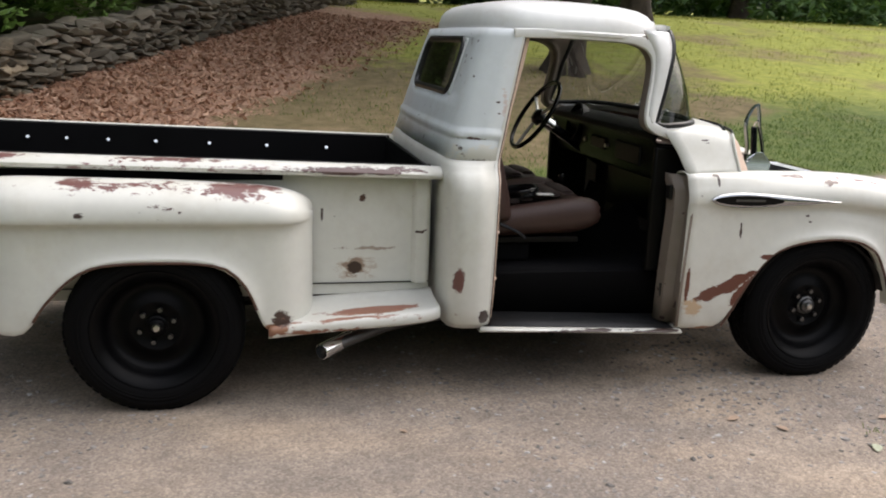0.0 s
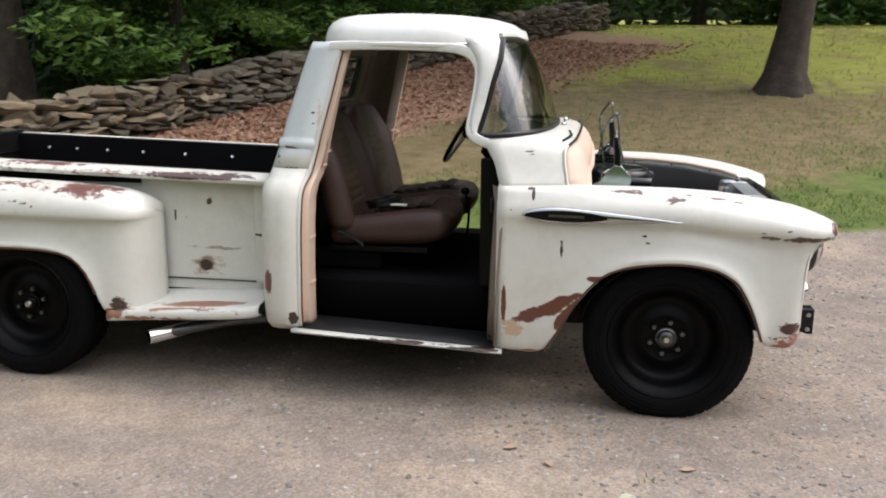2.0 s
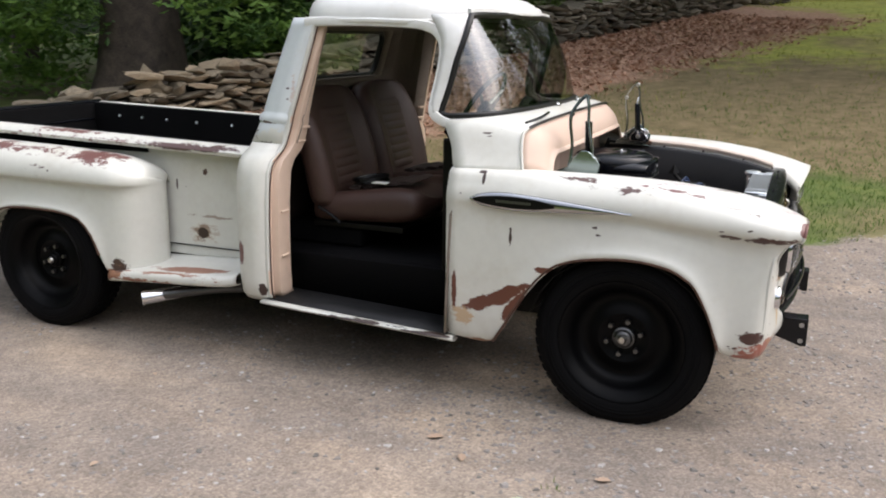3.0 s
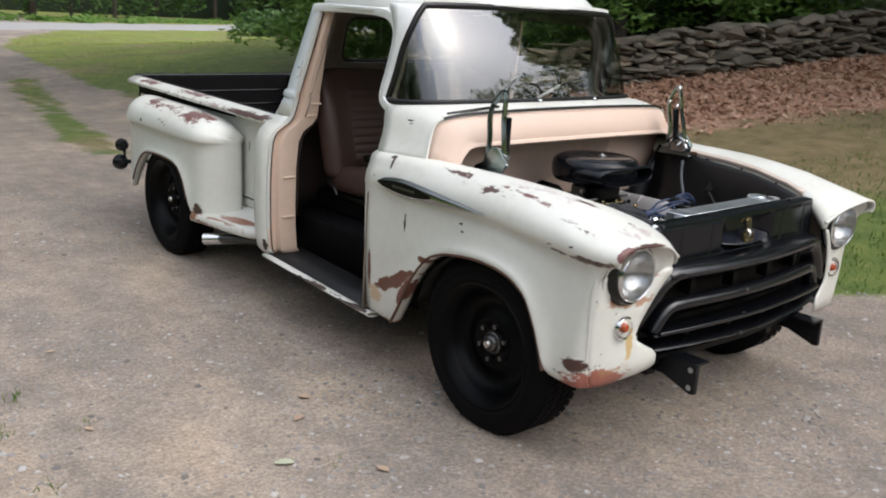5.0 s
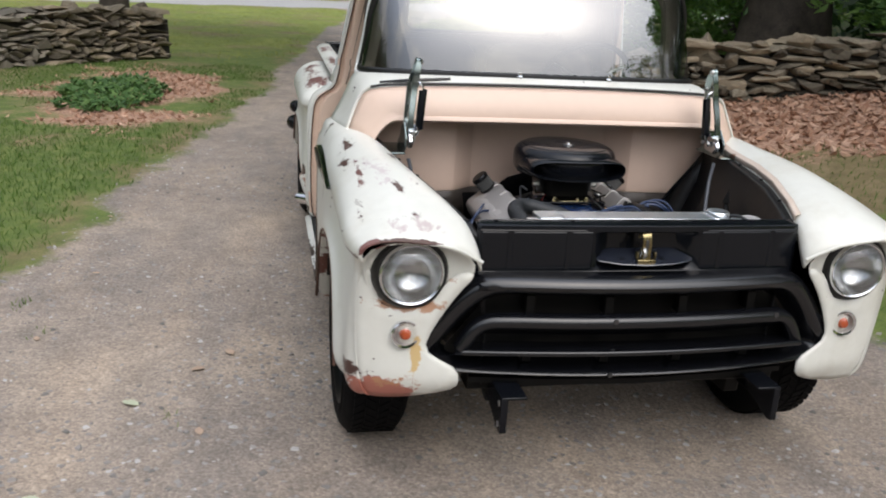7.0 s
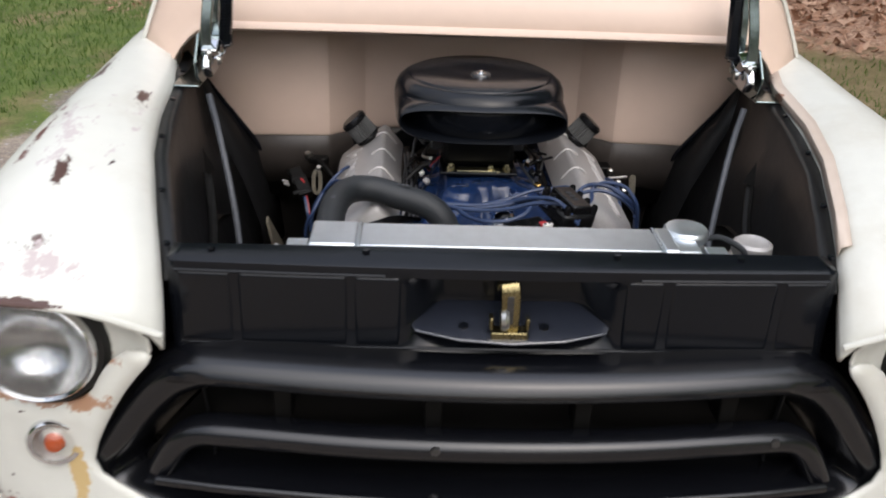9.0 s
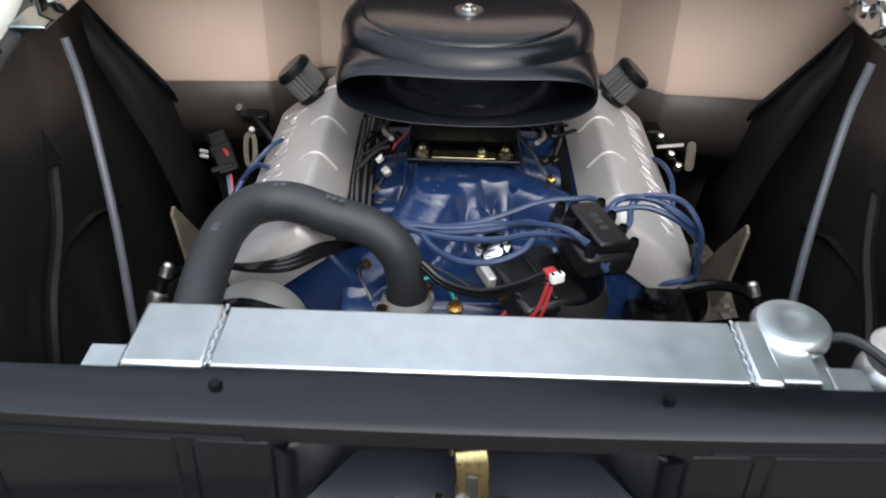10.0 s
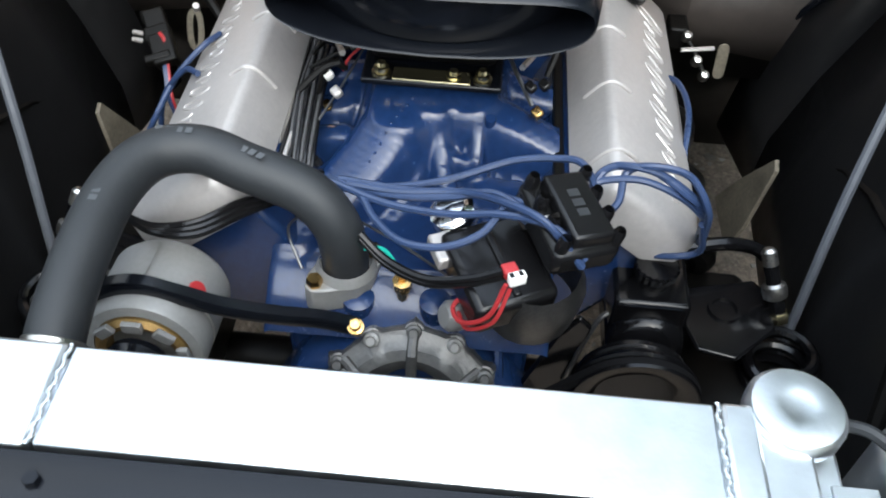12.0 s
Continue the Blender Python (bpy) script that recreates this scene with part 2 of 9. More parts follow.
M_ROOF = worn_paint("white_roof_paint", (0.80, 0.81, 0.79), [], chip=0.80)
M_PILLAR = worn_paint("faded_blue_white_paint", (0.63, 0.675, 0.685), [((1.32, -0.70, 1.02), (0.14, 0.14, 0.045), IVORY, 2.2, 0.02), ((1.40, -0.70, 1.25), (0.03, 0.1, 0.25), (0.55, 0.48, 0.44), 2.4, 0.16), ((1.29, -0.72, 1.088), (0.13, 0.1, 0.008), BROWN, 2.3, 0.12), ((1.225, -0.69, 1.04), (0.025, 0.1, 0.07), DARK, 2.5, 0.14), ((1.29, -0.74, 1.004), (0.07, 0.1, 0.010), DARK, 2.2, 0.12)], chip=0.70, rough=0.55)
M_PEACH = worn_paint("peach_paint", (0.72, 0.545, 0.43), [], chip=0.82, rough=0.42)
M_MARGIN = worn_paint("worn_margin_paint", (0.56, 0.47, 0.40), [], chip=0.67, rough=0.5, chip_color=(0.22, 0.10, 0.06))
M_PEACH_CLEAN = material("peach_firewall_paint", (0.65, 0.492, 0.398), 0.42, vary=0.03, scale=3, bump=0.02, bscale=30)
# shade below the firewall's flange, put into a dark brown colour
M_FIRE_LOW = material("shaded_lower_firewall", (0.048, 0.040, 0.035), 0.45, vary=0.25, scale=6, bump=0.03, bscale=40)
M_BLACK = material("satin_black_paint", (0.0042, 0.0050, 0.0070), 0.18, vary=0.2, scale=6, bump=0.008, bscale=30, ior=1.38)
M_BLACK_FLAT = material("flat_black_paint", (0.004, 0.0038, 0.0035), 0.42, vary=0.3, scale=5, bump=0.04, bscale=50, ior=1.25)
M_LINER = material("satin_black_liner", (0.0078, 0.0078, 0.0082), 0.36, vary=0.25, scale=5, bump=0.03, bscale=50, ior=1.42)
M_BED = material("bed_liner_black", (0.003, 0.003, 0.0035), 0.6, vary=0.3, scale=5, bump=0.1, bscale=120, ior=1.25)
M_RUBBER = material("tyre_rubber", (0.0032, 0.0032, 0.0036), 0.75, vary=0.25, scale=12, bump=0.1, bscale=90, ior=1.2)
M_WHEEL = material("black_steel_wheel", (0.002, 0.002, 0.0024), 0.4, vary=0.2, scale=10, ior=1.2)
M_GASKET = material("black_gasket", (0.008, 0.008, 0.008), 0.4, vary=0.2)
M_CHROME = material("chrome", (0.75, 0.76, 0.78), 0.10, metal=1.0, vary=0.06, scale=10)
M_ZINC = material("green_tinted_zinc", (0.25, 0.30, 0.295), 0.20, metal=1.0, vary=0.2, scale=12)
M_STEEL = material("bolt_steel", (0.55, 0.54, 0.51), 0.3, metal=1.0, vary=0.2, scale=30)
M_ALU = material("brushed_aluminium", (0.70, 0.74, 0.77), 0.36, metal=1.0, vary=0.08, scale=5, bump=0.02, bscale=200)
M_CAST = material("cast_aluminium", (0.42, 0.40, 0.385), 0.45, metal=0.5, vary=0.10, scale=14, bump=0.06, bscale=220)
M_GOLD = material("gold_zinc", (0.26, 0.215, 0.11), 0.28, metal=1.0, vary=0.25, scale=25)
M_SPEAR = material("dulled_chrome", (0.40, 0.41, 0.42), 0.10, metal=1.0, vary=0.1, scale=20)
M_BRASS = material("brass", (0.60, 0.38, 0.14), 0.25, metal=1.0, vary=0.2, scale=30)
M_ENGINE = material("engine_blue_paint", (0.0075, 0.022, 0.072), 0.25, vary=0.22, scale=12, bump=0.06, bscale=80, coat=0.15)
M_HOSE = material("hose_rubber", (0.015, 0.017, 0.019), 0.55, vary=0.2, scale=18, bump=0.04, bscale=150)
M_WIRE = material("blue_ignition_wire", (0.021, 0.037, 0.085), 0.30, vary=0.12, scale=20)
M_RED = material("red_plastic", (0.30, 0.022, 0.025), 0.4, vary=0.1)
M_WHITE_PLASTIC = material("white_plastic", (0.75, 0.74, 0.70), 0.4, vary=0.05)
M_GREEN_WIRE = material("teal_wire", (0.02, 0.42, 0.33), 0.4, vary=0.05)
M_BLACK_PLASTIC = material("black_plastic", (0.0055, 0.0055, 0.006), 0.24, vary=0.25, scale=20, ior=1.38)
M_LOOM = material("grey_loom_wire", (0.05, 0.05, 0.052), 0.45, vary=0.2)
M_GLOSS = material("gloss_black_engine_paint", (0.0028, 0.0028, 0.0032), 0.16, vary=0.2, scale=12, bump=0.01, bscale=60, ior=1.36)
M_PUMP = material("dull_cast_alloy", (0.10, 0.10, 0.098), 0.42, metal=0.6, vary=0.3, scale=22, bump=0.12, bscale=160)
M_PALE_GOLD = material("pale_gold_zinc", (0.62, 0.55, 0.34), 0.25, metal=1.0, vary=0.12, scale=25)
M_LEATHER = material("brown_leather", (0.0492, 0.0254, 0.0197), 0.48, vary=0.2, scale=9, bump=0.12, bscale=170)
M_LEATHER_DARK = material("dark_brown_fabric", (0.030, 0.018, 0.015), 0.75, vary=0.2, scale=9, bump=0.15, bscale=240)
M_CARPET = material("black_floor_mat", (0.0025, 0.0025, 0.003), 0.75, vary=0.3, scale=6, bump=0.15, bscale=130, ior=1.2)
M_SCUFF = material("scuffed_sill_plate", (0.012, 0.0125, 0.0135), 0.6, vary=0.4, scale=7, bump=0.08, bscale=90)
M_RUSTY = material("raw_rusty_steel", (0.115, 0.10, 0.075), 0.6, metal=0.3, vary=0.5, scale=22, bump=0.1, bscale=80)
M_RUSTY_DARK = material("dark_rust_edge", (0.085, 0.042, 0.028), 0.7, vary=0.5, scale=30, bump=0.1, bscale=80)
M_GRILLE = material("gloss_black_grille_paint", (0.0042, 0.0046, 0.0062), 0.22, vary=0.15, scale=8, bump=0.004, bscale=30, ior=1.58)
M_ENAMEL = material("glossy_black_enamel", (0.014, 0.017, 0.026), 0.24, vary=0.15, scale=12, bump=0.01, bscale=60, ior=2.0, coat=0.4)
M_AMBER = material("amber_bulb", (0.48, 0.085, 0.025), 0.25, vary=0.1)
M_TAIL = material("dark_red_lens", (0.10, 0.008, 0.008), 0.2, vary=0.1)
M_FILTER = material("pleated_filter", (0.07, 0.07, 0.068), 0.8, vary=0.25, scale=40, bump=0.2, bscale=200)
M_ALT = material("alternator_casting", (0.22, 0.22, 0.215), 0.5, metal=0.3, vary=0.12, scale=20, bump=0.05, bscale=200)
M_COPPER = material("copper_winding", (0.22, 0.14, 0.05), 0.45, metal=0.7, vary=0.4, scale=60)

M_WHEEL_GREY = material("grey_rod_paint", (0.085, 0.092, 0.105), 0.4, vary=0.15)
M_STEEL_DARK = material("dark_bare_metal", (0.12, 0.12, 0.12), 0.35, metal=0.9, vary=0.3, scale=30)
M_LINING = material("grey_brown_lining", (0.20, 0.165, 0.14), 0.7, vary=0.15, scale=6, bump=0.05, bscale=100)
M_HOSE_PRINT = material("faded_grey_print", (0.055, 0.06, 0.065), 0.5, vary=0.2)
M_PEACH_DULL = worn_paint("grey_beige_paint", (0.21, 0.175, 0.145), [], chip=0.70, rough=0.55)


def glass(name, tint, low, high):
    """A thin clear pane: more gloss at grazing angles."""
    m = bpy.data.materials.new(name)
    m.use_nodes = True
    n, l = m.node_tree.nodes, m.node_tree.links
    n.remove(n["Principled BSDF"])
    clear, shine, mix, fr, power, gain = (n.new(k) for k in ("ShaderNodeBsdfTransparent", "ShaderNodeBsdfGlossy", "ShaderNodeMixShader", "ShaderNodeLayerWeight", "ShaderNodeMath", "ShaderNodeMath"))
    clear.inputs[0].default_value = (*tint, 1)
    shine.inputs["Roughness"].default_value = 0.0
    fr.inputs["Blend"].default_value = 0.5
    power.operation, gain.operation = "POWER", "MULTIPLY_ADD"
    l.new(fr.outputs["Facing"], power.inputs[0])
    power.inputs[1].default_value = 4.6
    l.new(power.outputs[0], gain.inputs[0])
    gain.inputs[1].default_value, gain.inputs[2].default_value = high - low, low
    l.new(gain.outputs[0], mix.inputs[0])
    l.new(clear.outputs[0], mix.inputs[1])
    l.new(shine.outputs[0], mix.inputs[2])
    l.new(mix.outputs[0], n["Material Output"].inputs["Surface"])
    return m


M_GLASS = glass("windscreen_glass", (0.72, 0.75, 0.73), 0.235, 0.85)
M_LENS = glass("headlight_glass", (0.95, 0.96, 0.97), 0.06, 0.8)
M_REFLECTOR = material("aged_reflector", (0.48, 0.48, 0.47), 0.20, metal=0.9, vary=0.2, scale=20)
M_CLEAR = glass("clear_lens", (0.93, 0.93, 0.92), 0.06, 0.8)

# ---------------------------------------------------------------- mesh helpers
def part(name, bm, mat, parent=None, label="", smooth=True, bevel=0.0, solid=0.0, subsurf=0, angle=40):
    """Links a bmesh as one mesh object, as a part of parent."""
    bmesh.ops.remove_doubles(bm, verts=bm.verts, dist=1e-5)
    bmesh.ops.recalc_face_normals(bm, faces=bm.faces)
    me = bpy.data.meshes.new(name)
    bm.to_mesh(me)
    bm.free()
    me.materials.append(mat)
    if smooth:
        me.shade_smooth()
        if not subsurf:
            me.set_sharp_from_angle(angle=radians(angle))
    ob = new(name, me)
    if parent is not None:
        ob.parent = parent
        ob.matrix_parent_inverse = parent.matrix_world.inverted()
    if label:
        ob["label"] = label
    if bevel:
        mod = ob.modifiers.new("edges", "BEVEL")
        mod.width, mod.segments, mod.limit_method, mod.angle_limit = bevel, 2, "ANGLE", radians(35)
    if subsurf:
        mod = ob.modifiers.new("round", "SUBSURF")
        mod.levels = mod.render_levels = subsurf
    if solid:
        mod = ob.modifiers.new("sheet", "SOLIDIFY")
        mod.thickness, mod.offset = solid, 0
    return ob


def loft(rows, ring=False, bm=None, caps=False, skip=None):
    """A sheet through rows of points; ring closes each row on itself."""
    bm = bm or bmesh.new()
    vs = [[bm.verts.new(p) for p in r] for r in rows]
    n = len(rows[0])
    for i in range(len(rows) - 1):
        for j in range(n if ring else n - 1):
            if skip and skip(i, j):
                continue
            k = (j + 1) % n
            quad = [vs[i][j], vs[i + 1][j], vs[i + 1][k], vs[i][k]]
            if len({v.index if v.index >= 0 else id(v) for v in quad}) == 4:
                try:
                    bm.faces.new(quad)
                except ValueError:
                    pass
    if caps:
        bm.faces.new(vs[0])
        bm.faces.new(vs[-1])
    return bm


def curve(points, steps=6):
    """Points along a smooth line through the given ones."""
    p = [Vector(q) for q in points]
    p = [2 * p[0] - p[1]] + p + [2 * p[-1] - p[-2]]
    out = []
    for i in range(1, len(p) - 2):
        for k in range(steps):
            t = k / steps
            a, b, c, d = p[i - 1:i + 3]
            out.append(0.5 * (2 * b + (c - a) * t + (2 * a - 5 * b + 4 * c - d) * t * t + (3 * b - a - 3 * c + d) * t ** 3))
    return out + [p[-2]]


def sweep(points, shape, bm=None, ring=False, up=(0, 0, 1), caps=True):
    """Carries a flat outline (list of side, up) along a line."""
    bm = bm or bmesh.new()
    p = [Vector(q) for q in points]
    n = len(p)
    rows, side = [], None
    for i in range(n):
        d = (p[(i + 1) % n] - p[i - 1]) if ring else (p[min(i + 1, n - 1)] - p[max(i - 1, 0)])
        d.normalize()
        if side is None:
            side = d.cross(Vector(up))
            if side.length < 1e-3:
                side = d.cross(Vector((0, 1, 0.01)))
        side = (side - d * side.dot(d)).normalized()
        u = side.cross(d)
        rows.append([p[i] + side * a + u * b for a, b in shape])
    if ring:
        rows.append(rows[0])
    return loft(rows, True, bm, caps and not ring)


def disc(r, n=10, ry=None):
    return [(r * math.cos(2 * math.pi * k / n), (ry or r) * math.sin(2 * math.pi * k / n)) for k in range(n)]


def tube(points, r, n=10, smooth=6, bm=None):
    return sweep(curve(points, smooth) if smooth else points, disc(r, n), bm)


def lathe(profile, origin, axis=(0, 1, 0), n=32, bm=None, arc=1.0):
    """Turns a profile (radius, along) round an axis."""
    bm = bm or bmesh.new()
    a = Vector(axis).normalized()
    u = a.orthogonal().normalized()
    v = a.cross(u)
    o = Vector(origin)
    rows = []
    for k in range(n):
        t = 2 * math.pi * k / n
        rows.append([o + a * h + (u * math.cos(t) + v * math.sin(t)) * max(r, 1e-4) for r, h in profile])
    rows.append(rows[0])
    return loft(rows, False, bm)


def box(x0, x1, y0, y1, z0, z1, bm=None, m=None):
    bm = bm or bmesh.new()
    vs = [bm.verts.new((m @ Vector(c)) if m else c) for c in ((x0, y0, z0), (x1, y0, z0), (x1, y1, z0), (x0, y1, z0), (x0, y0, z1), (x1, y0, z1), (x1, y1, z1), (x0, y1, z1))]
    for f in ((0, 3, 2, 1), (4, 5, 6, 7), (0, 1, 5, 4), (1, 2, 6, 5), (2, 3, 7, 6), (3, 0, 4, 7)):
        bm.faces.new([vs[i] for i in f])
    return bm


def prism(outline, a, b, to=lambda u, v, w: (u, v, w), bm=None):
    """A plate with the given outline (u, v) between depths a and b; to() places its points."""
    bm = bm or bmesh.new()
    lo = [bm.verts.new(to(u, v, a)) for u, v in outline]
    hi = [bm.verts.new(to(u, v, b)) for u, v in outline]
    n = len(outline)
    bm.faces.new(lo[::-1])
    bm.faces.new(hi)
    for i in range(n):
        bm.faces.new((lo[i], lo[(i + 1) % n], hi[(i + 1) % n], hi[i]))
    return bm


def lerp_table(table, x):
    """Values of a table of rows (x, a, b, ...) at x."""
    if x <= table[0][0]:
        return table[0][1:]
    for p, q in zip(table, table[1:]):
        if x <= q[0]:
            t = (x - p[0]) / (q[0] - p[0])
            return tuple(a + (b - a) * t for a, b in zip(p[1:], q[1:]))
    return table[-1][1:]


def thing(name, label, category, at=(0, 0, 0), group=""):
    ob = new(name)
    ob.location = at
    ob.empty_display_size = 0.1
    bpy.context.view_layer.update()
    return tagged(ob, label, category, group)


def bolt(at, axis, r=0.008, h=0.008, bm=None):
    return lathe([(0, h), (r * 0.9, h), (r, h * 0.7), (r, 0)], at, axis, 6, bm)

# ---------------------------------------------------------------- ground
def rise_z(y):
    r = max(0.0, y - 0.9)
    r = r if r < 16 else 16 + (r - 16) * 0.35
    return 0.146 * r * r / (r + 0.7)


def ground_z(x, y):
    """Level drive; the lawn behind the truck rises towards the stone wall and the wood."""
    side = min(1.0, max(0.0, (x + 26) / 16))
    z = rise_z(y) * side
    # leaves banked up along the wall
    d = abs(wall_side(x, y))
    if 1.5 < y < 16:
        z += 0.12 * math.exp(-(d / 1.2) ** 2) * min(1, (y - 1.5) / 2)
    return z + 0.012 * noise.noise((x * 0.9, y * 0.9, 0.0))


def wall_side(x, y):
    """Signed distance from the long wall's line: positive on the truck's side."""
    return ((x + 3.1) * 5.3 - (y - 3.6) * 2.3) / 5.78


DRIVE_L = [(-60, 4.0), (-38, 3.0), (-25, 1.8), (-20, 0.8), (-8.5, -0.85), (-6.5, -1.0), (-2.6, -1.65), (0.4, -2.15), (1.8, -2.45), (2.3, -2.75), (2.8, -4.2), (4.5, -6.5), (9, -9), (60, -20)]
DRIVE_R = [(-60, 14), (-40, 11.0), (-30, 6.0), (-22, 3.6), (-15, 2.6), (-10, 2.1), (-5, 1.7), (0, 1.45), (2.4, 1.60), (2.9, 1.85), (3.7, 2.40), (4.9, 2.85), (7, 3.6), (12, 6), (60, 26)]


def drive_mask(x, y):
    """1 on the gravel, 0 on grass, soft between."""
    lo, hi = lerp_table(DRIVE_L, x)[0], lerp_table(DRIVE_R, x)[0]
    d = min(y - lo, hi - y) + 0.20 * noise.noise((x * 0.55, y * 0.55, 2.0)) + 0.12 * noise.noise((x * 1.9, y * 1.9, 5.0))
    # grass growing between the wheel tracks behind the truck
    c = lerp_table([(-12, 1.45), (-5.6, 0.35), (-4.0, 0.15)], x)[0]
    if -12.5 < x < -3.6:
        d = min(d, abs(y - c) - 0.20 - 0.12 * noise.noise((x * 1.1, y * 1.5, 8.0)))
    near = -33.5 - 0.52 * y
    road = min(x - near + 10.0, near - x)
    d = max(d, road)
    return max(0.0, min(1.0, 0.5 + d / 0.75))


def litter_mask(x, y):
    """1 where dead leaves cover the ground by the walls."""
    s = wall_side(x, y)
    a = 0.0
    if y > 1.0:
        a = max(0.0, min(1.0, 1.15 - abs(s - 0.9) / (1.75 + 0.06 * y))) * min(1, max(0, (y - 1.4) / 1.2))
        a = max(a, 0.22 * max(0.0, 1 - abs(s - 4.0) / 3.2)) * max(0.0, min(1.0, (16.5 - y) / 2.5))
    b = max(0.0, 1.35 - math.hypot((x + 5.4) / 3.4, (y + 2.6) / 1.45)) * (0.75 + 0.7 * noise.noise((x * 1.3, y * 1.3, 6.0)))
    return min(1.0, max(a, b))


def dry_mask(x, y):
    """1 where the lawn is thin and brown, between the leaves and the green grass."""
    s = wall_side(x, y)
    a = max(0.0, min(1.0, 1.35 - abs(s - 4.2) / 3.7)) * max(0.0, min(1.0, (y - (1.6 if x < 1 else 3.3)) / 1.0)) * max(0.0, min(1.0, (11.0 - y) / 3))
    # a bare strip across the lawn
    if 0 < x < 7.5:
        a = max(a, 1.3 - abs(y - 5.52 - 0.36 * (x - 3.44)) / 0.75)
    # worn brown strip along the drive's edge
    if x < 2.6 and y < 0:
        e = lerp_table(DRIVE_L, x)[0] - y
        a = max(a, 0.6 * max(0.0, 1 - abs(e - 0.10) / 0.45))
    return min(1.0, a)


def road_mask(x, y):
    """1 on the pale road beyond the drive."""
    near = -33.5 - 0.52 * y
    return max(0.0, min(1.0, 0.5 + min(x - near + 10.0, near - x) / 1.5))


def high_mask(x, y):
    """1 on the upper lawn, coloured yellower as if sunlit; less on the verge by the road, also yellower."""
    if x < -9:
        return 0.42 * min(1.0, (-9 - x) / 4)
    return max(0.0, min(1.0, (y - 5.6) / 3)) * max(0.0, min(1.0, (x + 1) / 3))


def grid_mesh(xs, ys, f):
    bm = bmesh.new()
    loft([[(x, y, f(x, y)) for y in ys] for x in xs], bm=bm)
    return bm


def ground_material():
    m = bpy.data.materials.new("drive_and_lawn")
    m.use_nodes = True
    n, l = m.node_tree.nodes, m.node_tree.links
    b = n["Principled BSDF"]
    tc = n.new("ShaderNodeTexCoord")

    def tex(kind, scale, detail=4, rough=0.55):
        t = n.new(kind)
        t.inputs["Scale"].default_value = scale
        if kind == "ShaderNodeTexNoise":
            t.inputs["Detail"].default_value, t.inputs["Roughness"].default_value = detail, rough
        l.new(tc.outputs["Object"], t.inputs["Vector"])
        return t

    def ramp(src, *stops):
        r = n.new("ShaderNodeValToRGB")
        while len(r.color_ramp.elements) < len(stops):
            r.color_ramp.elements.new(0.5)
        for e, (p, c) in zip(r.color_ramp.elements, stops):
            e.position, e.color = p, (*c, 1)
        l.new(src, r.inputs[0])
        return r.outputs[0]

    def mix(fac, a, c, kind="MIX"):
        q = n.new("ShaderNodeMix")
        q.data_type, q.blend_type = "RGBA", kind
        if isinstance(fac, float):
            q.inputs["Factor"].default_value = fac
        else:
            l.new(fac, q.inputs["Factor"])
        l.new(a, q.inputs["A"])
        l.new(c, q.inputs["B"])
        return q.outputs["Result"]

    def ragged(name, amount, scale=3.0, blur=0.08):
        at, ns, add, cut = n.new("ShaderNodeAttribute"), tex("ShaderNodeTexNoise", scale, 6, 0.7), n.new("ShaderNodeMath"), n.new("ShaderNodeMapRange")
        at.attribute_name = name
        add.operation = "MULTIPLY_ADD"
        l.new(ns.outputs["Fac"], add.inputs[0])
        add.inputs[1].default_value = amount
        l.new(at.outputs["Fac"], add.inputs[2])
        cut.inputs["From Min"].default_value, cut.inputs["From Max"].default_value = 0.5 - blur + amount * 0.5, 0.5 + blur + amount * 0.5
        l.new(add.outputs[0], cut.inputs["Value"])
        return cut.outputs[0]

    broad, mid, fine = tex("ShaderNodeTexNoise", 0.55, 5), tex("ShaderNodeTexNoise", 5, 6, 0.65), tex("ShaderNodeTexNoise", 90, 6, 0.7)
    cells = tex("ShaderNodeTexVoronoi", 85)
    cells2 = tex("ShaderNodeTexVoronoi", 46)
    earth = ramp(broad.outputs["Fac"], (0.32, (0.185, 0.161, 0.142)), (0.50, (0.252, 0.215, 0.184)), (0.68, (0.338, 0.281, 0.227)))
    grit = ramp(mid.outputs["Fac"], (0.28, (0.76, 0.755, 0.75)), (0.5, (0.98, 0.97, 0.96)), (0.72, (1.20, 1.18, 1.15)))
    gravel = mix(1.0, earth, grit, "MULTIPLY")
    pebble = ramp(cells.outputs["Color"], (0.0, (0.55, 0.55, 0.56)), (0.5, (1.0, 0.99, 0.97)), (1.0, (1.55, 1.52, 1.46)))
    gravel = mix(0.55, gravel, mix(1.0, gravel, pebble, "MULTIPLY"))
    speck = ramp(fine.outputs["Fac"], (0.34, (0.52, 0.50, 0.48)), (0.5, (0.98, 0.98, 0.98)), (0.66, (1.55, 1.53, 1.50)))
    grain_ = ramp(tex("ShaderNodeTexNoise", 240, 4, 0.8).outputs["Fac"], (0.36, (0.55, 0.54, 0.53)), (0.5, (1, 1, 1)), (0.64, (1.5, 1.49, 1.47)))
    gravel = mix(0.5, gravel, mix(1.0, gravel, speck, "MULTIPLY"))
    # worn streaks and damp patches along the wheel tracks
    lane, drawn = tex("ShaderNodeTexNoise", 2.4, 6, 0.6), n.new("ShaderNodeMapping")
    drawn.inputs["Scale"].default_value = (0.45, 1.5, 1.0)
    l.new(tc.outputs["Object"], drawn.inputs["Vector"])
    l.new(drawn.outputs[0], lane.inputs["Vector"])
    streak = ramp(lane.outputs["Fac"], (0.32, (0.84, 0.86, 0.89)), (0.5, (1.0, 0.99, 0.98)), (0.70, (1.22, 1.16, 1.08)))
    gravel = mix(0.8, gravel, mix(1.0, gravel, streak, "MULTIPLY"))
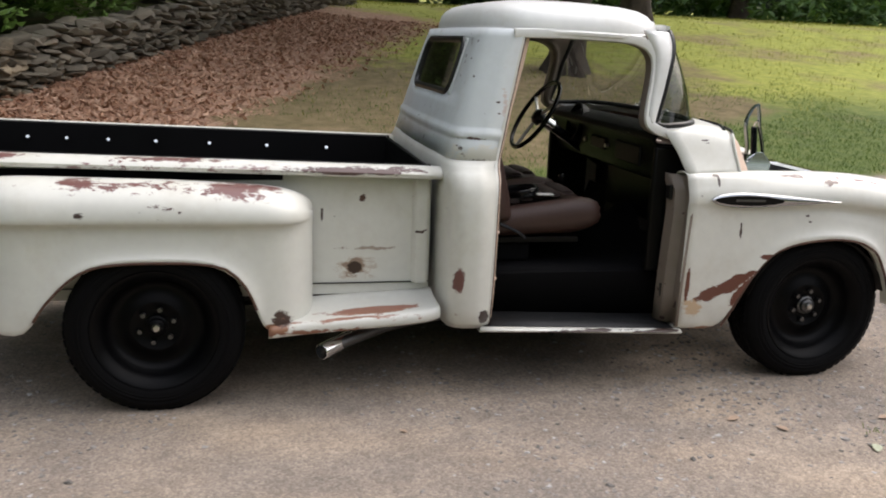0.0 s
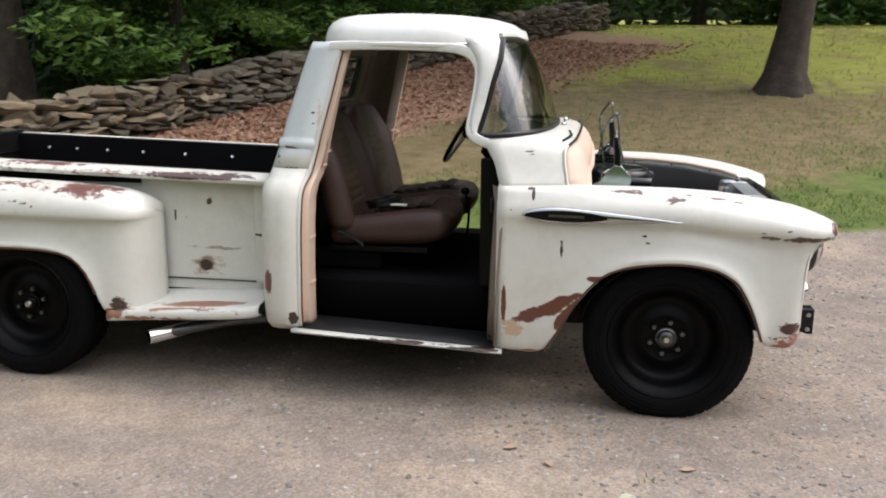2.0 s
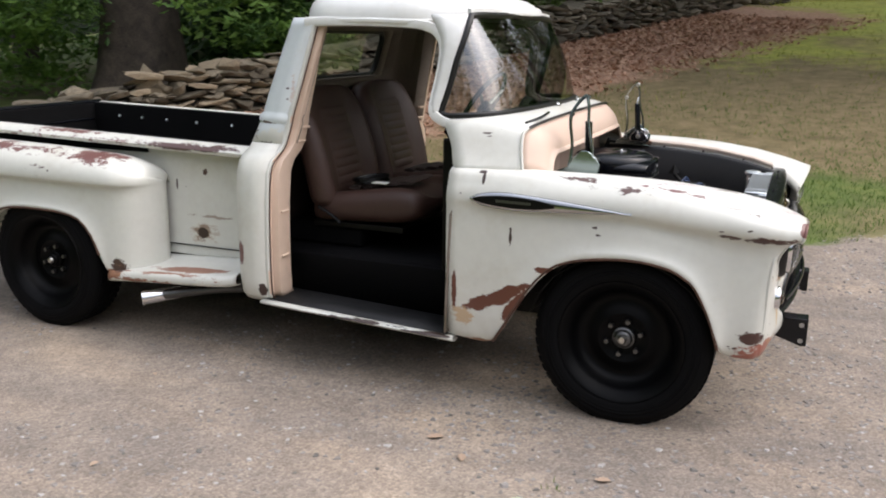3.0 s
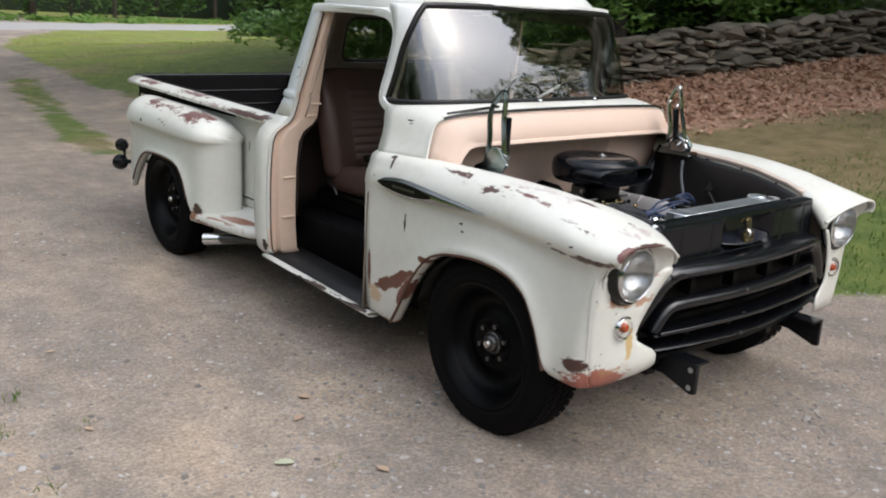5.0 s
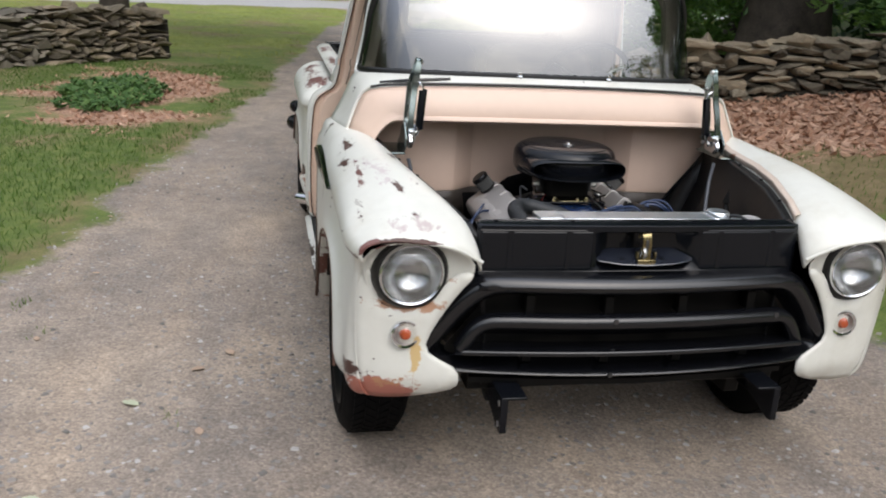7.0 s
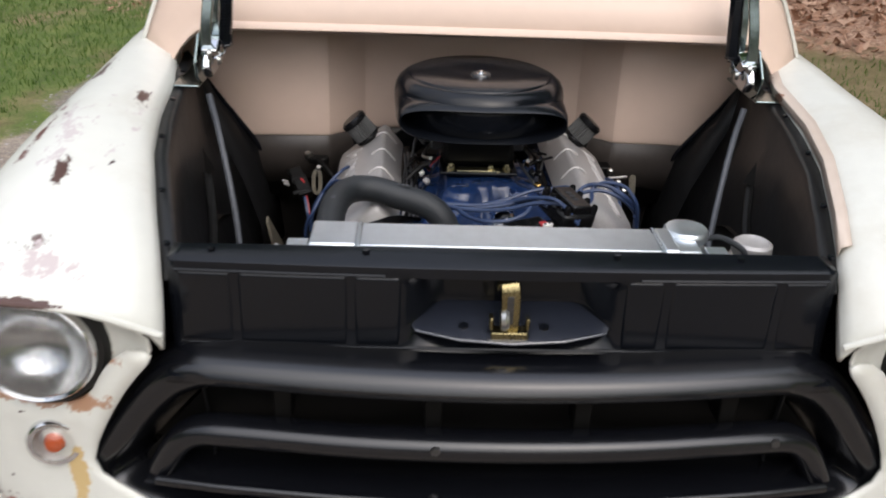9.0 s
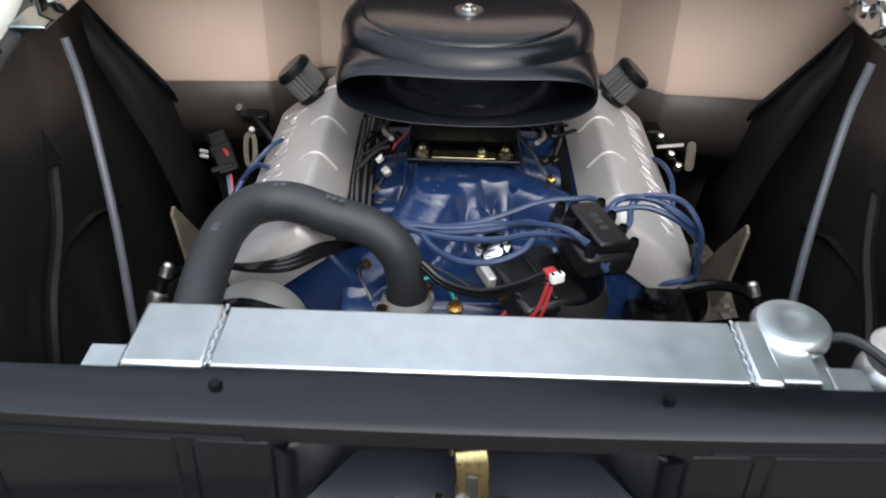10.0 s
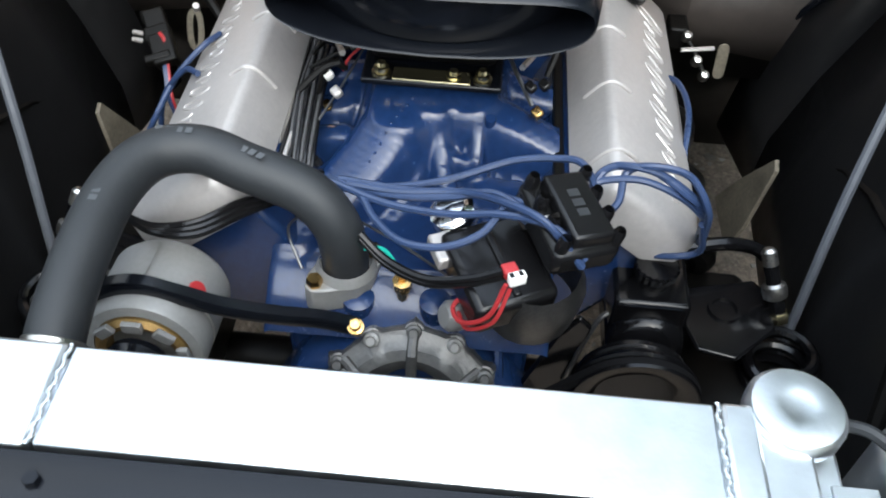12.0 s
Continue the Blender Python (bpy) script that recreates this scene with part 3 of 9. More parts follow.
    gravel = mix(0.40, gravel, mix(1.0, gravel, grain_, "MULTIPLY"))
    turf = ramp(mid.outputs["Fac"], (0.25, (0.050, 0.080, 0.016)), (0.5, (0.095, 0.135, 0.028)), (0.75, (0.165, 0.180, 0.048)))
    turf2 = ramp(fine.outputs["Fac"], (0.3, (0.6, 0.62, 0.6)), (0.7, (1.3, 1.3, 1.2)))
    lawn = mix(1.0, turf, turf2, "MULTIPLY")
    bare = ramp(mid.outputs["Fac"], (0.3, (0.14, 0.095, 0.055)), (0.7, (0.27, 0.20, 0.11)))
    # paler, yellower turf: sunlight on the upper lawn is put into this colour
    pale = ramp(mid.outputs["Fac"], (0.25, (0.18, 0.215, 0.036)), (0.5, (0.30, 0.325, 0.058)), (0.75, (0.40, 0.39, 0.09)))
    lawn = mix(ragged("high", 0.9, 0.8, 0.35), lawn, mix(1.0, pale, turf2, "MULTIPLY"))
    lawn = mix(ramp(broad.outputs["Fac"], (0.50, (0, 0, 0)), (0.66, (0.75, 0.75, 0.75))), lawn, bare)
    thatch = ramp(mid.outputs["Fac"], (0.28, (0.105, 0.083, 0.036)), (0.5, (0.175, 0.134, 0.066)), (0.72, (0.25, 0.185, 0.11)))
    lawn = mix(ragged("dry", 1.9, 1.3, 0.22), lawn, mix(1.0, thatch, turf2, "MULTIPLY"))
    dead = ramp(cells2.outputs["Color"], (0.0, (0.17, 0.092, 0.058)), (0.5, (0.34, 0.20, 0.134)), (1.0, (0.52, 0.345, 0.25)))
    dead = mix(0.6, dead, mix(1.0, dead, speck, "MULTIPLY"))
    col = mix(ragged("litter", 1.2, 2.2, 0.14), lawn, dead)
    col = mix(ragged("drive", 0.9, 2.6), col, gravel)
    tar = ramp(mid.outputs["Fac"], (0.3, (0.28, 0.272, 0.26)), (0.7, (0.37, 0.362, 0.35)))
    col = mix(ragged("road", 0.3, 2.6), col, tar)
    l.new(col, b.inputs["Base Color"])
    b.inputs["Roughness"].default_value = 0.95
    hsum, bump = n.new("ShaderNodeMath"), n.new("ShaderNodeBump")
    hsum.operation = "MULTIPLY_ADD"
    l.new(cells.outputs["Distance"], hsum.inputs[0])
    hsum.inputs[1].default_value = -0.8
    l.new(fine.outputs["Fac"], hsum.inputs[2])
    bump.inputs["Strength"].default_value, bump.inputs["Distance"].default_value = 0.38, 0.010
    l.new(hsum.outputs[0], bump.inputs["Height"])
    l.new(bump.outputs[0], b.inputs["Normal"])
    return m


def steps(a, b, d):
    return [a + d * i for i in range(int(round((b - a) / d)) + 1)]


xs = [-420, -250, -160, -110, -85] + steps(-70, -14, 2.0) + steps(-13.5, -5.5, 0.5) + steps(-5.25, 7, 0.25) + steps(7.5, 14, 0.5) + [16, 20, 26, 34, 45, 60, 90, 160, 250, 420]
ys = [-420, -250, -160, -100, -60, -40, -28, -20, -16] + steps(-13, -6, 0.5) + steps(-5.75, 5.5, 0.25) + steps(6, 18, 0.5) + steps(19, 30, 1.0) + [34, 40, 50, 70, 110, 200, 420]
ground = part("ground", grid_mesh(xs, ys, ground_z), ground_material(), None)
tagged(ground, "gravel drive with lawn and dead leaves beside it", "ground", kind="structure")
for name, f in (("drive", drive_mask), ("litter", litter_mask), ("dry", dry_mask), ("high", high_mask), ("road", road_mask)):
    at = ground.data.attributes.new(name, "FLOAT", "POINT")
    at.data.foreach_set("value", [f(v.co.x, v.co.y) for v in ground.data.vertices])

# ---------------------------------------------------------------- the pickup truck: +x is its nose, +y its driver's side
truck = thing("pickup_truck", "old ivory pickup truck, worn paint, no doors or bonnet, on gravel", "truck")

WB, R_TYRE = 2.896, 0.338
SIDES = ((-1, "passenger"), (1, "driver"))


# ---- front fenders
ARCH = [(2.19, 0.272), (2.28, 0.262), (2.35, 0.256), (2.40, 0.285), (2.448, 0.364), (2.523, 0.50), (2.61, 0.602), (2.675, 0.636), (2.741, 0.655), (2.83, 0.668), (2.916, 0.673),
        (3.0, 0.667), (3.068, 0.652), (3.12, 0.625), (3.158, 0.593), (3.208, 0.503), (3.235, 0.43), (3.252, 0.375), (3.275, 0.342), (3.33, 0.338), (3.375, 0.34)]
F_TOP = [  # x: inner edge out, inner z, crown out, crown z, crease z, crease depth
    (2.19, 0.735, 0.955, 0.79, 0.968, 0.842, 0.000), (2.54, 0.690, 0.945, 0.765, 0.968, 0.842, 0.009), (2.655, 0.660, 0.938, 0.75, 0.967, 0.842, 0.011),
    (2.90, 0.635, 0.930, 0.735, 0.964, 0.836, 0.014), (3.07, 0.602, 0.918, 0.722, 0.953, 0.818, 0.018), (3.25, 0.552, 0.892, 0.705, 0.930, 0.802, 0.020), (3.375, 0.515, 0.862, 0.69, 0.903, 0.792, 0.020)]


def front_fender(s):
    rows = []
    for x, zb in ARCH:
        oi, zi, oc, zc, zk, dk = lerp_table(F_TOP, x)
        dk *= 2.0
        flare = 0.012 if 2.40 < x < 3.26 else 0.0
        lo = zk - dk
        h = lo - zb
        side = [(0.868 - dk * 0.5, lo - 0.20 * h), (0.869 - dk * 0.4, lo - 0.50 * h), (0.868 + flare * 0.3, lo - 0.78 * h), (0.868 + flare, zb + 0.028), (0.868 + flare, zb + 0.006), (0.858 + flare, zb), (0.825, zb + 0.004)]
        if x < 2.40 or x > 3.26:
            side = [(0.868 - dk * 0.5, lo - 0.20 * h), (0.866 - dk * 0.4, lo - 0.50 * h), (0.860, lo - 0.78 * h), (0.850, zb + 0.035), (0.838, zb + 0.012), (0.818, zb), (0.79, zb + 0.004)]
        sec = [(oi + 0.004, zi - 0.035), (oi, zi), (oi * 0.55 + oc * 0.45, zi * 0.4 + zc * 0.6), (oc, zc), (oc + 0.055, zc - 0.012), (0.845, zc - 0.05), (0.866, zk + 0.045), (0.871, zk + 0.006), (0.871 - dk * 0.4, zk - 0.004), (0.866 - dk, zk - 0.016 - dk * 0.3)]
        rows.append([(x, s * o, z) for o, z in sec + side])
    # the nose: the upper half runs forward into the headlight brow
    nose = [
        [(3.445, 0.502, 0.765), (3.445, 0.495, 0.825), (3.45, 0.60, 0.855), (3.455, 0.69, 0.877), (3.455, 0.755, 0.874), (3.455, 0.82, 0.845), (3.455, 0.845, 0.825), (3.455, 0.853, 0.799), (3.452, 0.85, 0.788), (3.42, 0.842, 0.775)],
        [(3.466, 0.500, 0.735), (3.474, 0.498, 0.778), (3.498, 0.588, 0.827), (3.508, 0.68, 0.846), (3.510, 0.75, 0.852), (3.508, 0.805, 0.845), (3.506, 0.832, 0.828), (3.502, 0.838, 0.806), (3.495, 0.832, 0.793), (3.44, 0.815, 0.778)]]
    low = [(3.395, 0.842, 0.70), (3.393, 0.842, 0.60), (3.390, 0.838, 0.48), (3.388, 0.828, 0.40), (3.384, 0.818, 0.368), (3.380, 0.80, 0.345), (3.37, 0.78, 0.343)]
    for k, r in enumerate(nose):
        body = [(x + 0.012 * k, o - 0.008 * k, z) for x, o, z in low]
        rows.append([(x, s * o, z) for x, o, z in r + body])
    ob = part("front_fender", loft(rows), M_PAINT, truck, "ivory front fender with chipped paint and rust-red primer", subsurf=1, solid=0.006)
    # rolled edge under the brow
    brow = [(x - 0.003, s * o, z - 0.003) for x, o, z in nose[1][1:9]]
    part("brow_edge", tube(brow, 0.0055, 8, 4), M_PAINT, ob)
    # pressed recess from the brow's edge in to the headlight
    outer = [(3.425, 0.824, 0.737), (3.470, 0.829, 0.792), (3.500, 0.790, 0.838), (3.504, 0.69, 0.843), (3.497, 0.605, 0.829), (3.474, 0.522, 0.790), (3.464, 0.508, 0.742),
             (3.458, 0.548, 0.708), (3.446, 0.600, 0.652), (3.436, 0.650, 0.626), (3.431, 0.69, 0.618), (3.425, 0.750, 0.630), (3.419, 0.802, 0.672)]
    recess = []
    for t, back in ((0.0, 0.0), (0.12, -0.004), (0.45, -0.016), (0.8, -0.010), (1.0, 0.0)):
        ring_ = []
        for x, o, z in outer:
            a = math.atan2(z - 0.737, o - 0.69)
            px, po, pz = 3.436, 0.69 + 0.101 * math.cos(a), 0.737 + 0.101 * math.sin(a)
            ring_.append((x + (px - x) * t + back, s * (o + (po - o) * t), z + (pz - z) * t))
        recess.append(ring_)
    part("headlight_recess", loft(recess, ring=True), M_PAINT, ob, "ivory headlight recess with rust stains", subsurf=1, solid=0.004)
    part("arch_edge", tube([(x, s * 0.878, z + 0.003) for x, z in ARCH[3:18]], 0.0062, 6, 2), M_RUSTY_DARK, ob, "rusty wheel-arch edge")
    # front face round the lamps
    face = []
    for z, pts in ((0.745, ((3.415, 0.842), (3.430, 0.79), (3.436, 0.69), (3.452, 0.56), (3.474, 0.500))), (0.70, ((3.405, 0.845), (3.428, 0.78), (3.436, 0.69), (3.448, 0.60), (3.462, 0.545))), (0.63, ((3.40, 0.845), (3.424, 0.78), (3.432, 0.70), (3.442, 0.63), (3.452, 0.59))),
                   (0.55, ((3.40, 0.84), (3.418, 0.78), (3.424, 0.71), (3.432, 0.66), (3.438, 0.63))), (0.49, ((3.398, 0.836), (3.416, 0.78), (3.424, 0.72), (3.430, 0.68), (3.432, 0.65))),
                   (0.455, ((3.396, 0.832), (3.416, 0.78), (3.428, 0.71), (3.44, 0.63), (3.455, 0.54))), (0.415, ((3.392, 0.828), (3.418, 0.78), (3.432, 0.71), (3.444, 0.63), (3.457, 0.54))),
                   (0.385, ((3.390, 0.82), (3.414, 0.77), (3.424, 0.70), (3.434, 0.635), (3.456, 0.541))), (0.345, ((3.382, 0.80), (3.40, 0.76), (3.405, 0.70), (3.40, 0.66), (3.40, 0.655)))):
        face.append([(x, s * o, z) for x, o in pts])
    panel = part("front_panel", loft(face, skip=lambda i, j: i < 2 and j in (1, 2)), M_PAINT, truck, "ivory lamp panel with rusty lower lip", subsurf=1, solid=0.006)
    c = (3.441, s * 0.69, 0.737)
    ax = (1, s * -0.03, -0.02)
    part("headlight_bucket", lathe([(0.112, -0.022), (0.106, 0.000), (0.099, 0.010), (0.091, 0.010), (0.088, -0.01)], c, ax, 40), M_GASKET, panel)
    lamp = part("headlight", lathe([(0.091, 0.000), (0.091, 0.018), (0.086, 0.024), (0.081, 0.021), (0.081, 0.0)], c, ax, 40), M_CHROME, panel, "chrome headlight ring")
    part("reflector", lathe([(0.082, 0.018), (0.073, -0.006), (0.058, -0.024), (0.036, -0.038), (0.014, -0.045), (0.0, -0.046)], c, ax, 32), M_REFLECTOR, panel)
    for k in range(-8, 9):
        o_ = 0.0092 * k
        hh = math.sqrt(max(0.0, 0.078 ** 2 - o_ * o_))
        part("lens_flute", tube([(c[0] + 0.020 + 0.030 * (1 - (o_ ** 2 + zz * zz) / 0.0065) + 0.0008, c[1] + o_, c[2] + zz) for zz in (-hh, -hh * 0.5, 0, hh * 0.5, hh)], 0.0016, 5, 3), M_LENS, panel)
    part("headlight_lens", lathe([(0.083, 0.020), (0.077, 0.030), (0.058, 0.041), (0.030, 0.048), (0.0, 0.050)], c, ax, 36), M_LENS, panel, "clear ribbed headlight glass")
    c = (3.424, s * 0.697, 0.551)
    part("parking_light_ring", lathe([(0.044, -0.004), (0.044, 0.010), (0.040, 0.016), (0.033, 0.014), (0.033, 0.0)], c, (1, s * -0.12, 0), 28), M_CHROME, panel)
    part("parking_light_bulb", lathe([(0.0, 0.022), (0.012, 0.020), (0.017, 0.010), (0.017, 0.0)], c, (1, s * -0.12, 0), 14), M_AMBER, panel, "amber parking bulb")
    part("parking_light_dish", lathe([(0.033, 0.012), (0.026, 0.003), (0.0, 0.001)], c, (1, s * -0.12, 0), 24), M_CAST, panel)
    part("parking_light_lens", lathe([(0.034, 0.013), (0.028, 0.024), (0.015, 0.031), (0.0, 0.033)], c, (1, s * -0.12, 0), 24), M_CLEAR, panel, "clear parking light lens")
    # pressed trim spear: an oval dark inlay in a chrome rim, running out into a tail
    blade = []
    for k in range(25):
        u = k / 24
        x = 2.292 + 0.625 * u
        hw = 0.034 * math.sqrt(max(0.0, 1 - ((u - 0.26) / 0.26) ** 2)) if u < 0.26 else 0.034 * (1 - ((u - 0.26) / 0.74) ** 1.25) ** 0.9
        hw = max(hw, 0.003)
        zc = 0.858 - 0.012 * u
        blade.append([(x, s * 0.866, zc + hw), (x, s * 0.8795, zc + hw * 0.94), (x, s * 0.8845, zc + hw * 0.75), (x, s * 0.8865, zc), (x, s * 0.8845, zc - hw * 0.75), (x, s * 0.8795, zc - hw * 0.94), (x, s * 0.866, zc - hw)])
    spear = part("trim_spear", loft(blade), M_SPEAR, truck, "chrome trim spear with dark oval inlay", angle=60)
    inlay = []
    for k in range(15):
        u = k / 14
        x = 2.306 + 0.325 * u
        hw = 0.0245 * math.sin(math.pi * (0.02 + 0.96 * u)) ** 0.55
        zc = 0.858 - 0.0062 * u
        inlay.append([(x, s * 0.882, zc + hw), (x, s * 0.8885, zc + hw * 0.85), (x, s * 0.8895, zc), (x, s * 0.8885, zc - hw * 0.85), (x, s * 0.882, zc - hw)])
    part("inlay", loft(inlay), M_BLACK_FLAT, spear)
    # the writing on the inlay is too small to read
    part("script_bars", prism([(2.40, 0.852), (2.54, 0.850), (2.54, 0.860), (2.40, 0.862)], s * 0.8893, s * 0.8905, lambda u, v, w: (u, w, v)), M_STEEL_DARK, spear)
    # worn peach margin along the fender's inner edge
    margin = []
    for x in () if s < 0 else (2.56, 2.66, 2.78, 2.90, 3.0, 3.07, 3.16, 3.25, 3.34):
        oi, zi, oc, zc = lerp_table(F_TOP, x)[:4]
        margin.append([(x, s * (oi - 0.001), zi - 0.010), (x, s * (oi + 0.001), zi + 0.005), (x, s * (oi + 0.018), zi + 0.005 + (zc - zi) * 0.6 * 0.018 / (0.45 * (oc - oi)))])
    if margin:
        part("fender_margin", loft(margin), M_MARGIN, ob, "worn peach margin of the fender", solid=0.002)
    # splash apron in the wheel arch and the black inner fender beside the engine
    inner = []
    for x, ot, zt, ob_, zb in ((2.50, 0.680, 0.948, 0.56, 0.40), (2.62, 0.668, 0.942, 0.56, 0.38), (2.75, 0.650, 0.930, 0.555, 0.37), (2.90, 0.630, 0.922, 0.545, 0.37), (3.07, 0.598, 0.910, 0.535, 0.37), (3.22, 0.556, 0.888, 0.52, 0.37), (3.33, 0.524, 0.865, 0.505, 0.37), (3.40, 0.502, 0.84, 0.49, 0.37)):
        inner.append([(x, s * (ot + 0.004), zt - 0.012), (x, s * (ot - 0.018), zt - 0.015), (x, s * (ot - 0.026), zt - 0.028), (x, s * (ot - 0.032 - 0.1 * (ot - ob_)), zt - 0.16), (x, s * (ob_ * 0.6 + ot * 0.4 - 0.04), zt - 0.32), (x, s * (ob_ - 0.03), zb + 0.1), (x, s * (ob_ - 0.035), zb)])
    liner = part("inner_fender", loft(inner), M_LINER, truck, "satin black inner fender panel", solid=0.004, bevel=0.003)
    # rear end of the liner, sloping in to the firewall
    rear = [inner[0][:]] + [[tuple(p[k] + (q[k] - p[k]) * u for k in range(3)) for p, q in zip(inner[0], [(2.495, s * 0.680, 0.940), (2.488, s * 0.655, 0.892), (2.475, s * 0.625, 0.845), (2.45, s * 0.58, 0.775), (2.425, s * 0.542, 0.70), (2.36, s * 0.505, 0.55), (2.34, s * 0.495, 0.40)])] for u in (0.5, 1.0)]
    part("liner_end", loft(rear), M_LINER, liner, solid=0.004)
    part("liner_edge", tube([(2.50, s * 0.678, 0.945), (2.47, s * 0.622, 0.84), (2.44, s * 0.565, 0.745), (2.425, s * 0.54, 0.70), (2.38, s * 0.50, 0.60)], 0.007, 8), M_BLACK, liner)
    wheelhouse = []
    for a in range(15, 170, 15):
        r = 0.352
        wheelhouse.append([(WB - 0.01 + r * 1.02 * math.cos(radians(a)), s * 0.555, 0.32 + r * math.sin(radians(a))), (WB - 0.01 + r * 1.02 * math.cos(radians(a)), s * 0.85, 0.33 + r * 0.985 * math.sin(radians(a)))])
    part("wheelhouse", loft(wheelhouse), M_BLACK_FLAT, liner, solid=0.004)
    part("brace_rod", tube([(2.70, s * 0.585, 0.905), (2.72, s * 0.565, 0.82), (2.80, s * 0.525, 0.66), (2.86, s * 0.505, 0.50), (2.88, s * 0.50, 0.40)], 0.0068, 8), M_WHEEL_GREY, liner, "grey brace rod")
    dart = bmesh.new()
    pts = [(2.868, 0.578, 0.842), (2.900, 0.570, 0.800), (2.838, 0.574, 0.790), (2.868, 0.556, 0.795)]
    q = [dart.verts.new((x, s * (o - 0.012), z)) for x, o, z in pts]
    for f in ((0, 1, 3), (1, 2, 3), (2, 0, 3)):
        dart.faces.new([q[i] for i in f])
    part("pressed_dart", dart, M_BLACK_FLAT, liner, smooth=False)
    part("pressed_rib", tube([(2.872, s * 0.560, 0.79), (2.94, s * 0.540, 0.73), (3.04, s * 0.520, 0.68), (3.10, s * 0.508, 0.60)], 0.010, 8), M_BLACK_FLAT, liner)
    for x in (2.62, 2.8, 3.0, 3.2, 3.34):
        oi, zi = lerp_table(F_TOP, x)[:2]
        part("bolt", bolt((x, s * (oi - 0.010), zi - 0.014), (0, -s * 0.2, 1), 0.006, 0.005), M_BLACK, liner)
    return ob


fenders = [front_fender(s) for s, _ in SIDES]


# ---- rear fenders, step and bed
R_ARCH = [(-0.66, 0.42), (-0.64, 0.385), (-0.60, 0.35), (-0.54, 0.335), (-0.47, 0.334), (-0.43, 0.395), (-0.384, 0.463), (-0.30, 0.55), (-0.219, 0.596), (-0.13, 0.61), (-0.038, 0.614), (0.07, 0.613), (0.167, 0.608), (0.272, 0.586), (0.345, 0.512), (0.387, 0.418),
          (0.412, 0.335), (0.45, 0.325), (0.51, 0.335), (0.565, 0.342), (0.615, 0.35), (0.65, 0.355), (0.672, 0.358), (0.682, 0.36)]
R_TOP = [(-0.66, 0.915, 0.705), (-0.64, 0.930, 0.765), (-0.60, 0.940, 0.815), (-0.54, 0.947, 0.848), (-0.47, 0.949, 0.862), (0.075, 0.936, 0.866), (0.38, 0.918, 0.864), (0.45, 0.912, 0.860), (0.51, 0.905, 0.852), (0.565, 0.893, 0.832), (0.615, 0.878, 0.795), (0.65, 0.860, 0.745), (0.672, 0.840, 0.69), (0.682, 0.82, 0.63)]


def rear_fender(s):
    rows = []
    for x, zb in R_ARCH:
        zt, o = lerp_table(R_TOP, x)
        zt -= 0.024
        x = x if x < 0.412 else 0.412 + (x - 0.412) * 0.76
        k = (o - 0.60) / 0.266
        zk = 0.768 - 0.012 * max(0, x)
        flare = 0.012 if -0.46 < x < 0.41 else 0
        oc = 0.60 + 0.10 * k
        sec = [(0.60, zt - 0.05), (0.60 + 0.04 * k, zt - 0.012), (oc, zt), (0.60 + 0.165 * k, zt - 0.010), (0.60 + 0.225 * k, zt - 0.045), (0.60 + 0.257 * k, zt * 0.45 + zk * 0.55), (0.60 + 0.268 * k, zk + 0.012), (0.60 + 0.266 * k, zk - 0.001), (0.60 + 0.246 * k, zk - 0.007), (0.60 + 0.236 * k, zk - 0.024)]
        h = zk - 0.018 - zb
        sec += [(0.60 + 0.239 * k, zb + 0.7 * h), (0.60 + 0.245 * k, zb + 0.4 * h), (0.60 + 0.252 * k + flare * 0.4, zb + 0.16 * h), (0.60 + 0.253 * k + flare, zb + 0.022), (0.60 + 0.25 * k + flare, zb), (0.60 + 0.22 * k, zb + 0.003)]
        rows.append([(x, s * a, z) for a, z in sec])
    ob = part("rear_fender", loft(rows), M_PAINT, truck, "rounded ivory rear fender with maroon worn patches", subsurf=1, solid=0.006)
    part("arch_edge", tube([(x, s * 0.863, z + 0.003) for x, z in R_ARCH[5:16]], 0.0058, 6, 2), M_RUSTY_DARK, ob)
    # step between fender and cab
    st = []
    for x, zo in ((0.43, 0.302), (0.47, 0.305), (0.62, 0.318), (0.85, 0.330), (1.05, 0.338), (1.11, 0.342), (1.135, 0.352)):
        w = 0.862 if x < 1.0 else 0.862 - (x - 1.0) * 0.35
        st.append([(x, s * 0.60, zo + 0.075), (x, s * 0.635, zo + 0.055), (x, s * 0.70, zo + 0.046), (x, s * 0.80, zo + 0.044), (x, s * (w - 0.025), zo + 0.046), (x, s * (w - 0.008), zo + 0.040), (x, s * w, zo + 0.026), (x, s * w, zo + 0.004), (x, s * (w - 0.012), zo - 0.006), (x, s * (w - 0.05), zo - 0.006)])
    part("step", loft(st), M_PAINT, truck, "ivory side step with a rusty tread", subsurf=1, solid=0.005)
    return ob


for s, _ in SIDES:
    rear_fender(s)


def rail_z(x):
    return 0.985 - 0.026 * x


